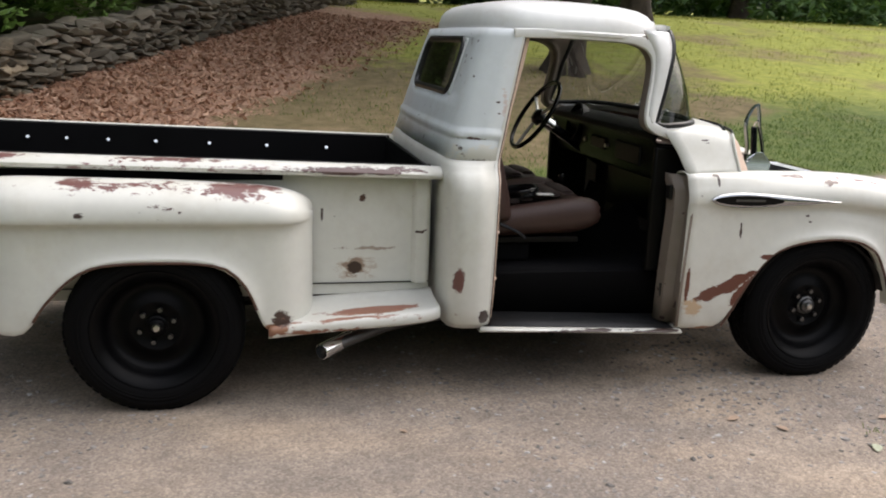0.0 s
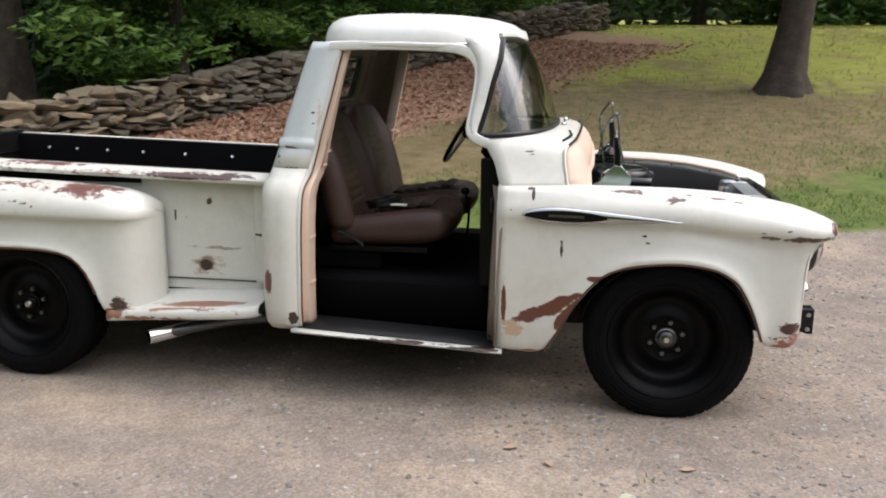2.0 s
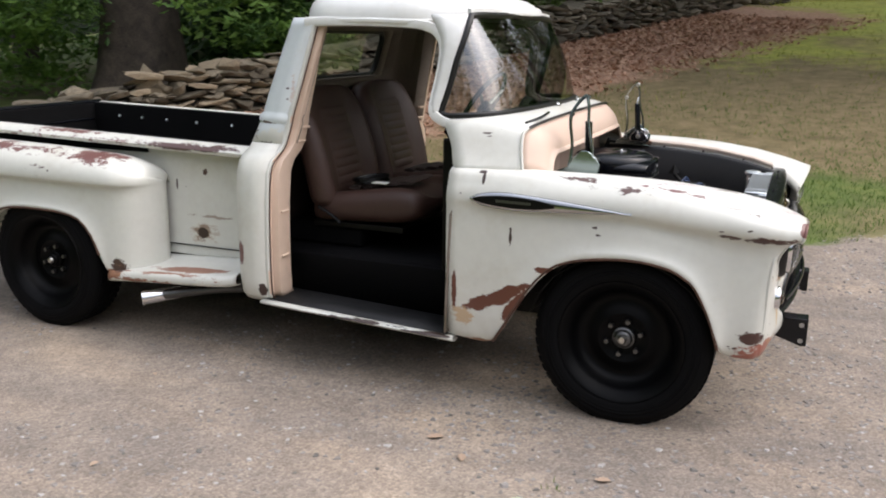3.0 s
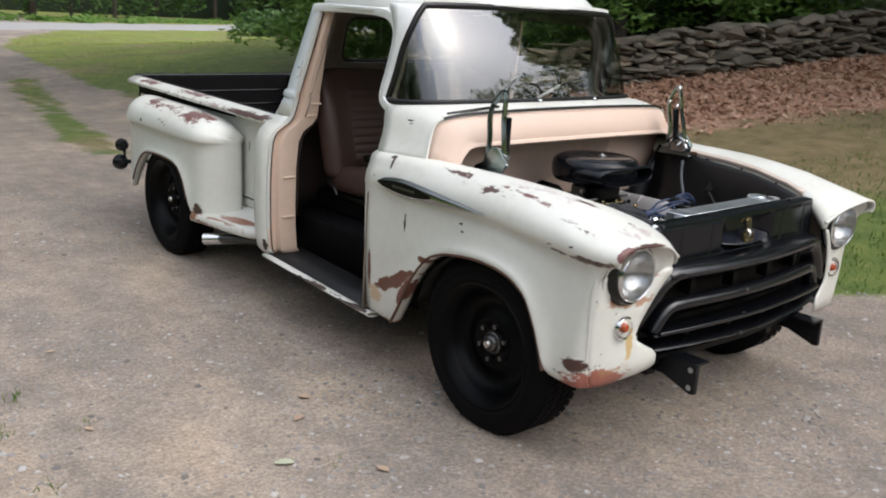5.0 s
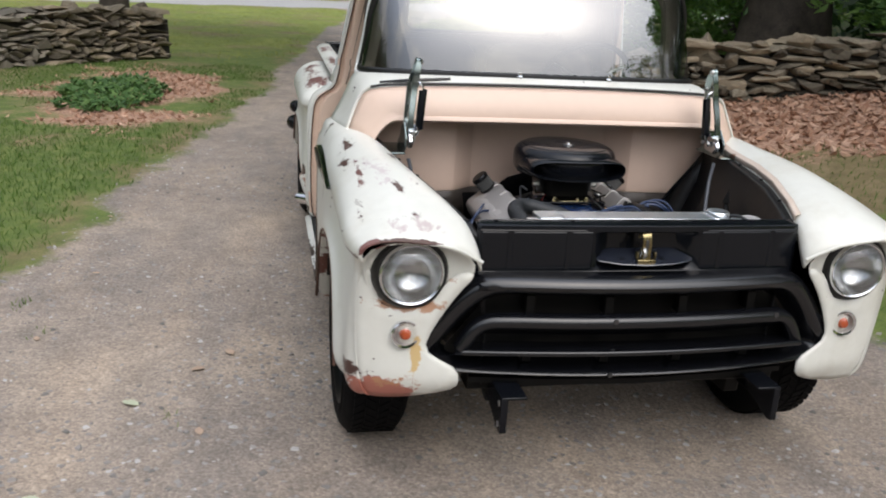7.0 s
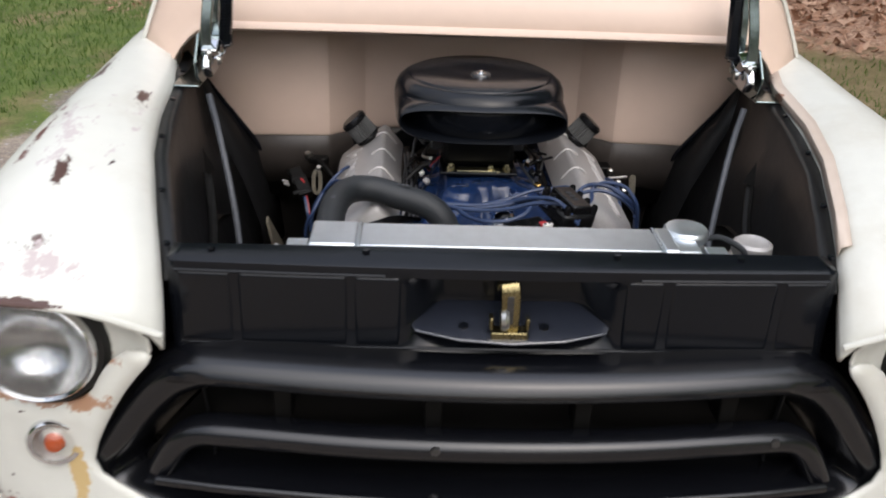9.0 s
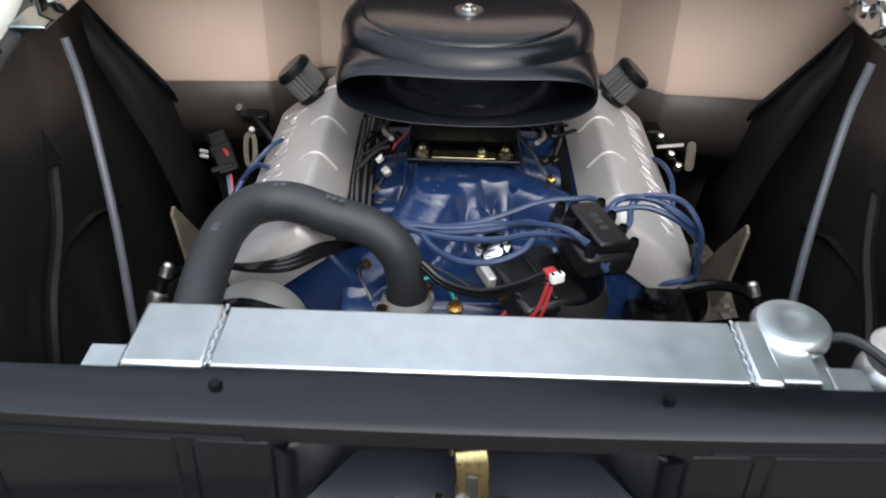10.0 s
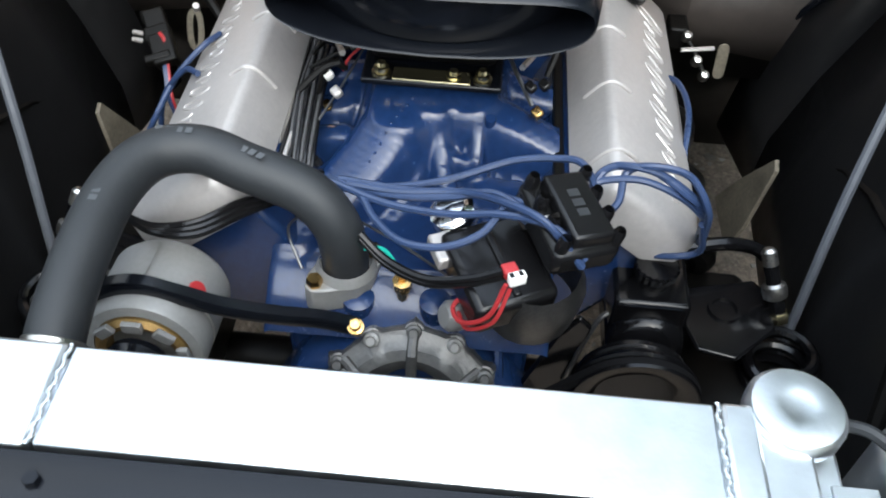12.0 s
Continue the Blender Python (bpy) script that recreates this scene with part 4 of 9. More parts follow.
def bed():
    x0, x1 = -0.93, 1.125
    sides = []
    for s, _ in SIDES:
        side = box(x0, x1, s * 0.598 if s < 0 else 0.582, s * 0.582 if s < 0 else 0.598, 0.40, 0.955)
        b = part("bed_side", side, M_PAINT if s < 0 else M_PAINT2, truck, "ivory bed side panel with rust spots", bevel=0.003)
        # lower seam, front stake pocket and flared top rail
        part("seam", box(x0, x1, s * 0.605, s * 0.597, 0.448, 0.452), M_GASKET, b, smooth=False)
        pocket = []
        for z in (0.45, 0.47, 0.80, 0.915):
            pocket.append([(1.045, s * 0.598, z), (1.052, s * 0.618, z), (1.062, s * 0.626, z), (1.105, s * 0.626, z), (1.115, s * 0.618, z), (1.118, s * 0.598, z)])
        part("stake_pocket", loft(pocket), M_PAINT2, b, bevel=0.002)
        rail = []
        for k in range(15):
            x = x0 + (x1 + 0.03 - x0) * k / 14
            z = rail_z(x)
            rail.append([(x, s * 0.58, z - 0.055), (x, s * 0.585, z - 0.012), (x, s * 0.60, z), (x, s * 0.635, z + 0.002), (x, s * 0.668, z - 0.010), (x, s * 0.684, z - 0.026), (x, s * 0.680, z - 0.040), (x, s * 0.655, z - 0.046)])
        part("top_rail", loft(rail), M_PAINT if s < 0 else M_PAINT2, b, "worn ivory top rail with maroon primer", solid=0.004)
        # black strip on the side panel stands for the rail's shade
        part("rail_shade", box(x0, 0.50, min(s * 0.599, s * 0.606), max(s * 0.599, s * 0.606), 0.895, 0.938), M_BED, b, "black strip painted as the shade under the rail", smooth=False)
        # black inside face, standing above the rail's inner edge
        part("bed_inner_side", loft([[(x, s * 0.577, 0.50), (x, s * 0.5785, rail_z(x) + 0.001), (x, s * 0.572, rail_z(x) + 0.003), (x, s * 0.557, rail_z(x) - 0.004), (x, s * 0.555, 0.50)] for x in (x0, (x0 + x1) / 2, x1)], ring=True, caps=True), M_BED, b)
        for x in (-0.72, -0.536, -0.336, -0.103, 0.166, 0.463, 0.78):
            part("bolt", bolt((x, s * 0.555, rail_z(x) - 0.078), (0, -s, 0.6), 0.0095, 0.009), M_ALU, b, "bright bolt head")
        sides.append(b)
    floor = part("bed_floor", box(x0, x1, -0.556, 0.556, 0.50, 0.53), M_BED, truck, "black bed floor")
    for k in range(8):
        part("bed_strip", box(x0, x1 - 0.01, -0.5 + k * 0.1425, -0.475 + k * 0.1425, 0.531, 0.537), M_BLACK, floor, smooth=False)
    part("bed_front", box(x1 - 0.02, x1, -0.556, 0.556, 0.53, 0.95), M_BED, truck, "black bed front panel", bevel=0.004)
    gate = part("tailgate", box(x0 - 0.03, x0, -0.60, 0.60, 0.47, 1.005), M_BED, truck, "black tailgate, closed", bevel=0.006)
    for z in (0.80, 0.90):
        part("gate_rib", tube([(x0 + 0.001, -0.54, z), (x0 + 0.001, 0.54, z)], 0.007, 8, 0), M_BLACK, gate)
    part("gate_top", tube([(x0 - 0.015, -0.62, 1.01), (x0 - 0.015, 0.62, 1.01)], 0.016, 10, 0), M_BLACK, gate)
    for s, _ in SIDES:
        # tail lamp on its stalk
        stalk = part("tail_lamp_bracket", tube([(-0.58, s * 0.66, 0.47), (-0.64, s * 0.76, 0.47), (-0.655, s * 0.83, 0.47)], 0.012, 8), M_BLACK, truck)
        part("reversing_lamp", lathe([(0.0, -0.05), (0.032, -0.042), (0.042, -0.016), (0.043, 0.0), (0.0, 0.006)], (-0.66, s * 0.845, 0.585), (-1, 0, 0), 24), M_BLACK, stalk, "black upper lamp")
        part("lamp_strap", tube([(-0.645, s * 0.835, 0.47), (-0.64, s * 0.830, 0.585)], 0.010, 8, 0), M_BLACK, stalk)
        part("tail_lamp", lathe([(0.0, -0.06), (0.035, -0.05), (0.05, -0.02), (0.052, 0.0), (0.045, 0.008)], (-0.67, s * 0.855, 0.47), (-1, 0, 0), 24), M_BLACK, stalk, "black tail lamp")
        part("tail_lens", lathe([(0.045, 0.006), (0.03, 0.018), (0.0, 0.022)], (-0.67, s * 0.855, 0.47), (-1, 0, 0), 24), M_TAIL, stalk)


bed()


# ---- wheels
def wheel(x, s, o):
    y = s * o
    n = 48
    tyre = lathe([(0.235, -0.095), (0.262, -0.108), (0.30, -0.104), (0.322, -0.090), (R_TYRE - 0.004, -0.078), (R_TYRE, -0.055), (R_TYRE, 0.055), (R_TYRE - 0.004, 0.078), (0.322, 0.090), (0.308, 0.100), (0.300, 0.1035), (0.296, 0.1015), (0.29, 0.105), (0.262, 0.108), (0.240, 0.098), (0.232, 0.088)], (x, y, R_TYRE), (0, s, 0), n)
    t = part("wheel", tyre, M_RUBBER, truck, "black tyre on a black steel wheel")
    # tread blocks across the running face
    tread = bmesh.new()
    for row, (a, b) in enumerate(((-0.074, -0.042), (-0.036, -0.004), (0.004, 0.036), (0.042, 0.074))):
        for k in range(56):
            ang = 2 * math.pi * (k + 0.5 * (row % 2)) / 56
            m = Matrix.Translation((x, y, R_TYRE)) @ Matrix.Rotation(ang, 4, "Y")
            sk = 0.012 if row % 2 else -0.012
            vs = [m @ Vector((u + sk * w, s * v, r)) for r in (R_TYRE - 0.002, R_TYRE + 0.004) for (u, v, w) in ((-0.014, a, -1), (0.014, a, -1), (0.014, b, 1), (-0.014, b, 1))]
            v8 = [tread.verts.new(v) for v in vs]
            for f in ((4, 5, 6, 7), (0, 1, 5, 4), (1, 2, 6, 5), (2, 3, 7, 6), (3, 0, 4, 7)):
                tread.faces.new([v8[i] for i in f])
    tread_ob = part("tread", tread, M_RUBBER, t, smooth=False)
    for r in (0.282, 0.270):
        part("sidewall_ring", lathe([(r - 0.003, 0.106), (r, 0.1095), (r + 0.003, 0.106)], (x, y, R_TYRE), (0, s, 0), n), M_RUBBER, t)
    rim = part("rim", lathe([(0.234, -0.09), (0.215, -0.085), (0.205, 0.03), (0.214, 0.070), (0.228, 0.083), (0.240, 0.094), (0.244, 0.099), (0.241, 0.103), (0.232, 0.100), (0.222, 0.088), (0.208, 0.078), (0.196, 0.055), (0.186, 0.028), (0.165, 0.012), (0.145, 0.010), (0.120, 0.026), (0.098, 0.034), (0.078, 0.026), (0.062, 0.020), (0.045, 0.020), (0.0, 0.020)], (x, y, R_TYRE), (0, s, 0), n), M_WHEEL, t, "black steel rim")
    hub = part("hub_cap", lathe([(0.043, 0.018), (0.043, 0.036), (0.036, 0.040), (0.033, 0.052), (0.026, 0.058), (0.0, 0.060)], (x, y, R_TYRE), (0, s, 0), 24), M_WHEEL if x < 1 else M_STEEL_DARK, t, "small bare-metal hub")
    for k in range(6):
        a = 2 * math.pi * (k + 0.3) / 6
        part("lug_nut", bolt((x + 0.068 * math.cos(a), y + s * 0.024, R_TYRE + 0.068 * math.sin(a)), (0, s, 0), 0.011, 0.02), M_STEEL_DARK, t)
    part("centre_nut", lathe([(0.0, 0.012), (0.012, 0.011), (0.017, 0.004), (0.018, 0.0)], (x, y + s * 0.058, R_TYRE), (0, s, 0), 14), M_STEEL, t)
    return t


for s, _ in SIDES:
    wheel(0.0, s, 0.735)
    wheel(WB, s, 0.735)


# ---- chassis
for s, _ in SIDES:
    rail = [(-0.95, s * 0.40, 0.44), (-0.4, s * 0.40, 0.46), (0.0, s * 0.40, 0.50), (0.5, s * 0.40, 0.40), (1.2, s * 0.40, 0.35), (2.4, s * 0.40, 0.33), (3.0, s * 0.38, 0.35), (3.35, s * 0.40, 0.34)]
    part("frame_rail", sweep(curve(rail, 4), [(-0.025, -0.055), (0.025, -0.055), (0.025, 0.055), (-0.025, 0.055)]), M_BLACK_FLAT, truck, bevel=0.004)
    # bumper bracket: a drilled steel bar reaching out under the grille
    arm = part("bumper_bracket", prism([(3.28, 0.40), (3.48, 0.40), (3.555, 0.395), (3.555, 0.290), (3.535, 0.287), (3.42, 0.325), (3.28, 0.32)], s * 0.415, s * 0.435, lambda u, v, w: (u, w, v)), M_BLACK, truck, "black bumper bracket with bolt holes", bevel=0.002)
    part("bracket_flange", box(3.28, 3.555, min(s * 0.36, s * 0.435), max(s * 0.36, s * 0.435), 0.393, 0.401), M_BLACK, arm, bevel=0.002)
    for x, z in ((3.532, 0.375), (3.532, 0.31), (3.38, 0.36)):
        part("bolt_hole", lathe([(0.0, 0.0005), (0.010, 0.0005)], (x, s * 0.435, z), (0, s, 0), 12), M_CAST if x > 3.5 else M_STEEL, arm)
part("front_cross_member", sweep([(3.36, -0.5, 0.385), (3.36, 0.5, 0.385)], [(-0.04, -0.03), (0.04, -0.03), (0.04, 0.03), (-0.04, 0.03)]), M_BLACK_FLAT, truck, bevel=0.004)
for x in (0.0, WB):
    part("axle", tube([(x, -0.66, R_TYRE), (x, 0.66, R_TYRE)], 0.045 if x < 1 else 0.035, 12, 0), M_BLACK_FLAT, truck)
part("differential", lathe([(0.0, -0.14), (0.09, -0.10), (0.14, 0.0), (0.09, 0.10), (0.0, 0.14)], (0.02, 0.0, R_TYRE), (1, 0, 0), 20), M_BLACK_FLAT, truck)
part("prop_shaft", tube([(0.1, 0, R_TYRE), (2.0, 0, 0.36)], 0.035, 10, 0), M_BLACK_FLAT, truck)
part("fuel_tank", box(0.25, 1.0, -0.30, 0.34, 0.26, 0.45), M_BLACK_FLAT, truck, bevel=0.03)
exhaust = part("exhaust_pipe", tube([(1.9, -0.30, 0.27), (1.4, -0.42, 0.26), (1.0, -0.62, 0.27), (0.82, -0.74, 0.262), (0.70, -0.82, 0.248)], 0.026, 12), M_STEEL_DARK, truck)
part("exhaust_tip", lathe([(0.030, -0.13), (0.033, 0.0), (0.033, 0.05), (0.030, 0.052), (0.029, -0.10)], (0.675, -0.838, 0.244), (-0.70, -0.66, -0.08), 24), M_CHROME, exhaust, "chrome exhaust tip")


# ---- cab
CAB = [  # z: front edge of the rear pillar, rear wall, half width
    (0.305, 1.327, 1.168, 0.825), (0.335, 1.328, 1.164, 0.850), (0.40, 1.330, 1.162, 0.860), (0.60, 1.333, 1.160, 0.863), (0.78, 1.336, 1.160, 0.860), (0.88, 1.340, 1.160, 0.850), (0.925, 1.345, 1.162, 0.832), (0.952, 1.350, 1.165, 0.800), (0.972, 1.354, 1.170, 0.765), (1.00, 1.360, 1.178, 0.748),
    (1.074, 1.3774, 1.1954, 0.7306), (1.085, 1.380, 1.198, 0.728), (1.095, 1.382, 1.194, 0.734), (1.115, 1.386, 1.198, 0.734), (1.125, 1.388, 1.208, 0.724), (1.137, 1.3907, 1.2112, 0.7221), (1.20, 1.405, 1.228, 0.712), (1.25, 1.4175, 1.243, 0.703), (1.30, 1.430, 1.258, 0.694), (1.40, 1.453, 1.288, 0.676), (1.46, 1.467, 1.308, 0.666), (1.49, 1.4745, 1.3185, 0.6615), (1.50, 1.477, 1.322, 0.660), (1.535, 1.487, 1.336, 0.655)]


def cab_path(z):
    xf, xr, o = lerp_table(CAB, z)
    tp = 0.026 * max(0.0, min(1.0, (z - 1.0) / 0.12))
    half = [(xf, o), (xf * 0.6 + xr * 0.4, o + 0.004 - tp * 0.5), (xr + 0.065, o + 0.001 - tp), (xr + 0.032, o - 0.012 - tp), (xr + 0.010, o - 0.040 - tp), (xr, o - 0.10 - tp), (xr - 0.006, 0.42), (xr - 0.012, 0.36), (xr - 0.016, 0.2)]
    return [(x, -o, z) for x, o in half] + [(xr - 0.018, 0, z)] + [(x, o, z) for x, o in half[::-1]]


zs = [c[0] for c in CAB]
lower = part("cab_lower", loft([cab_path(z) for z in zs if z <= 1.0]), M_PAINT, truck, "ivory lower cab corner", solid=0.006)
# above the shoulder the paint is bluer; the rear window opening is left free
up = [z for z in zs if z >= 1.0]
w0, w1 = up.index(1.25), up.index(1.49)
upper = part("cab_upper", loft([cab_path(z) for z in up], skip=lambda i, j: w0 <= i < w1 and 6 <= j <= 11), M_PILLAR, truck, "faded blue-white cab rear wall and pillars", solid=0.008)


def rounded_rect(cx, cy, w, h, r, n=5):
    pts = []
    for sx, sy, a0 in ((1, 1, 0), (-1, 1, 90), (-1, -1, 180), (1, -1, 270)):
        for k in range(n + 1):
            a = radians(a0 + 90 * k / n)
            pts.append((cx + sx * (w / 2 - r) + r * math.cos(a), cy + sy * (h / 2 - r) + r * math.sin(a)))
    return pts


def rear_wall(y, z):
    xf, xr, o = lerp_table(CAB, z)
    return (xr - 0.016 + 0.03 * y * y, y, z)


ring = [rear_wall(y, z) for y, z in rounded_rect(0, 1.370, 0.775, 0.232, 0.06)]
rim = [rear_wall(y, z) for y, z in rounded_rect(0, 1.370, 0.846, 0.244, 0.004)]
part("window_surround", loft([rim, ring], ring=True), M_PILLAR, upper, solid=0.006)
part("window_lining", loft([[(x + 0.034, y, z) for x, y, z in rim], [(x + 0.012, y, z) for x, y, z in ring]], ring=True), M_LINING, upper, solid=0.004)
part("rear_window_gasket", sweep(ring, disc(0.016, 8), ring=True), M_GASKET, upper, "black window gasket")
pane = bmesh.new()
pane.faces.new([pane.verts.new(p) for p in ring])
part("rear_window", pane, M_GLASS, upper, "rear window glass", smooth=False)
# lining inside the rear wall
lining_rows = []
for z in up:
    xf, xr, o = lerp_table(CAB, z)
    half = [(xf + 0.041, o - 0.062), (xf + 0.0, o - 0.11), (xr + 0.11, o - 0.10), (xr + 0.06, o - 0.13), (xr + 0.035, 0.52), (xr + 0.022, 0.42), (xr + 0.018, 0.2)]
    lining_rows.append([(x, -o_, z) for x, o_ in half] + [(xr + 0.016, 0, z)] + [(x, o_, z) for x, o_ in half[::-1]])
part("cab_lining", loft(lining_rows, skip=lambda i, j: w0 <= i < w1 and 5 <= j <= 8), M_LINING, truck, "grey-brown painted cab inside", solid=0.004)

low_rows = []
for z in (0.50, 0.62, 0.78, 0.90, 0.96, 1.0):
    xf, xr, o = lerp_table(CAB, z)
    half = [(xf + 0.02, o - 0.17), (xr + 0.10, o - 0.16), (xr + 0.05, o - 0.22), (xr + 0.03, 0.4), (xr + 0.025, 0.2)]
    low_rows.append([(x, -q, z) for x, q in half] + [(xr + 0.024, 0, z)] + [(x, q, z) for x, q in half[::-1]])
part("rear_cab_trim", loft(low_rows), M_LEATHER_DARK, truck, "dark brown trim behind the seats", solid=0.004)

# door jambs at the rear pillars, peach inside
for s, _ in SIDES:
    rows = []
    for z in [0.31, 0.34, 0.45, 0.60, 0.75, 0.88, 0.93, 0.965, 1.0, 1.09, 1.12, 1.2, 1.3, 1.4, 1.5, 1.53]:
        xf, xr, o = lerp_table(CAB, z)
        k = (1.0 if z < 0.95 else max(0.42, 1 - (z - 0.95) * 1.3)) * (0.4 if s > 0 and z > 0.97 else 0.86)
        rows.append([(xf - 0.004, s * (o + 0.001), z), (xf + 0.010, s * (o - 0.004), z), (xf + 0.013, s * (o - 0.016), z), (xf + 0.006, s * (o - 0.022), z), (xf + 0.008, s * (o - 0.040 * k - 0.01), z), (xf + 0.034, s * (o - 0.05 * k - 0.012), z), (xf + 0.040, s * (o - 0.10 * k), z), (xf + 0.038, s * (o - 0.165 * k), z), (xf - 0.02, s * (o - 0.18 * k), z)])
    jamb = part("door_jamb", loft(rows), M_PEACH, truck, "peach-painted door jamb with chipped edge", solid=0.003)
    # the outer lip is ivory like the cab
    jamb.data.materials.append(M_PAINT)
    for f in jamb.data.polygons:
        if abs(f.center.y) > lerp_table(CAB, f.center.z)[2] - 0.013:
            f.material_index = 1
    part("weatherstrip", tube([(rows[i][2][0] + 0.004, rows[i][2][1], rows[i][2][2]) for i in range(len(rows))], 0.0032, 6, 2), M_RUSTY_DARK, jamb, "dark worn weatherstrip")
    for z in (0.50, 0.70, 1.0, 1.06):
        xf, xr, o = lerp_table(CAB, z)
        part("jamb_bump", box(xf + 0.034, xf + 0.048, min(s * (o - 0.07), s * (o - 0.13)), max(s * (o - 0.07), s * (o - 0.13)), z, z + 0.012), M_PEACH, jamb, bevel=0.004)

# roof
roof_rows = []
N = 64
for k, z in ((1.0, 1.516), (1.004, 1.522), (1.004, 1.530), (0.994, 1.536), (0.992, 1.548), (0.985, 1.570), (0.965, 1.598), (0.925, 1.622), (0.86, 1.640), (0.75, 1.653), (0.55, 1.664), (0.3, 1.670), (0.02, 1.672)):
    row = []
    for q in range(N):
        a = 2 * math.pi * q / N
        c, si = math.cos(a), math.sin(a)
        e = 2 / 4.4
        px = abs(c) ** e * (1 if c > 0 else -1)
        py = abs(si) ** e * (1 if si > 0 else -1)
        fx = 0.475 if px > 0 else 0.425
        bow = 0.10 * py * py if px > 0 else 0.02 * py * py
        x = 1.755 + px * (fx - bow) * k
        # the front brow sits higher than the drip rail
        lift = 0.055 * max(0, px) ** 6 * (1 if z < 1.56 else max(0, (1.6 - z) / 0.04)) if px > 0 else 0
        row.append((x, py * 0.662 * k, z + lift - 0.012 * max(0, px) * k))
    roof_rows.append(row)
roof = part("roof", loft(roof_rows, ring=True, caps=False), M_ROOF, truck, "white rounded cab roof with drip rail", solid=0.006)
part("headliner", loft([[(1.755 + (x - 1.755) * 0.97, y * 0.97, z - 0.012) for x, y, z in r] for r in roof_rows[5:]], ring=True), M_LINING, roof, "grey-brown headliner")

# header over the doors, front pillars with their dogleg and the windscreen surround
for s, _ in SIDES:
    header = [(1.44, s * 0.650, 1.518), (1.60, s * 0.650, 1.522), (1.80, s * 0.648, 1.520), (1.96, s * 0.645, 1.512), (2.035, s * 0.645, 1.492), (2.075, s * 0.648, 1.45), (2.085, s * 0.655, 1.40), (2.078, s * 0.665, 1.33), (2.066, s * 0.676, 1.26), (2.056, s * 0.688, 1.20), (2.058, s * 0.696, 1.165), (2.080, s * 0.703, 1.143), (2.12, s * 0.706, 1.126), (2.17, s * 0.700, 1.112)]
    line = curve(header, 4)
    out = []
    for i, p in enumerate(line):
        d = (line[min(i + 1, len(line) - 1)] - line[max(i - 1, 0)]).normalized()
        inward = Vector((0, -s, 0))
        across = d.cross(inward).normalized() * (1 if s > 0 else -1)
        if i == 0:
            ref = across.copy()
        w = 0.020 if i < 14 else 0.022
        out.append([p + across * w, p + across * (w * 0.8) - inward * 0.012, p - inward * 0.016, p - across * (w * 0.8) - inward * 0.012, p - across * w, p - across * w + inward * 0.055, p + across * w + inward * 0.055])
    pil = part("front_pillar", loft(out, ring=True, caps=True), M_ROOF, truck, "white door header and wraparound windscreen pillar")
    # the faces towards the cab are grey-brown like the lining
    pil.data.materials.append(M_LINING)
    for f in pil.data.polygons:
        near = min(line, key=lambda p: (p - f.center).length)
        if s * (near.y - f.center.y) > 0.008:
            f.material_index = 1
    seal = [p + Vector((0, -s * 0.05, 0)) for p in line[2:]]
    part("door_seal", sweep(seal, disc(0.016, 8)), M_LINING, pil, "grey door seal")

W_LOW = [(2.085, -0.692, 1.160), (2.12, -0.700, 1.152), (2.18, -0.694, 1.154), (2.25, -0.665, 1.158), (2.31, -0.60, 1.162), (2.35, -0.48, 1.165), (2.38, -0.25, 1.167), (2.388, 0, 1.168)]
W_TOP = [(2.100, -0.640, 1.47), (2.118, -0.640, 1.515), (2.145, -0.625, 1.535), (2.165, -0.595, 1.545), (2.185, -0.53, 1.55), (2.20, -0.42, 1.553), (2.212, -0.22, 1.556), (2.215, 0, 1.557)]
full = lambda r: r + [(x, -y, z) for x, y, z in r[-2::-1]]
lo, hi = curve(full(W_LOW), 6), curve(full(W_TOP), 6)
gl = []
for k in range(25):
    t = k / 24
    row = [a.lerp(b, t) + Vector((0.022 * math.sin(math.pi * t), 0, 0)) for a, b in zip(lo, hi)]
    m_ = len(row) - 1
    u0 = 0.235 * t ** 2.2
    cut = []
    for i in range(m_ + 1):
        f = (u0 + (1 - 2 * u0) * i / m_) * m_
        j = min(m_ - 1, int(f))
        cut.append(row[j].lerp(row[j + 1], f - j))
    gl.append(cut)
PILLAR = [(1.165, 2.060, 0.698), (1.20, 2.056, 0.690), (1.26, 2.066, 0.678), (1.33, 2.078, 0.667), (1.40, 2.085, 0.658), (1.45, 2.080, 0.652), (1.50, 2.055, 0.648), (1.54, 2.03, 0.645)]
for s, _ in SIDES:
    web = []
    for r in gl:
        e = r[0] if s < 0 else r[-1]
        px, po = lerp_table(PILLAR, e.z)
        a = Vector((px - 0.006, s * (po + 0.008), e.z + 0.004))
        web.append([a, a.lerp(e, 0.35) + Vector((0, s * 0.008, 0)), a.lerp(e, 0.75) + Vector((0, s * 0.008, 0)), e + Vector((-0.006, s * 0.006, 0))])
    web_ob = part("pillar_web", loft(web), M_ROOF, truck, "white windscreen pillar", solid=0.008)
    part("pillar_lining", loft([[p + Vector((-0.004, -s * 0.012, 0)) for p in r] for r in web]), M_LINING, web_ob, "grey-brown inside of the pillar")
ws = part("windscreen", loft(gl), M_GLASS, truck, "wraparound windscreen glass reflecting sky and trees")
ringpts = [Vector(p) for p in gl[0]] + [r[-1] for r in gl[1:-1]] + [Vector(p) for p in gl[-1][::-1]] + [r[0] for r in gl[-2:0:-1]]
part("windscreen_gasket", sweep(ringpts, disc(0.014, 8), ring=True), M_GASKET, ws, "black windscreen gasket")
frame_top = [p + Vector((-0.006, 0, 0.020)) for p in gl[-1]]
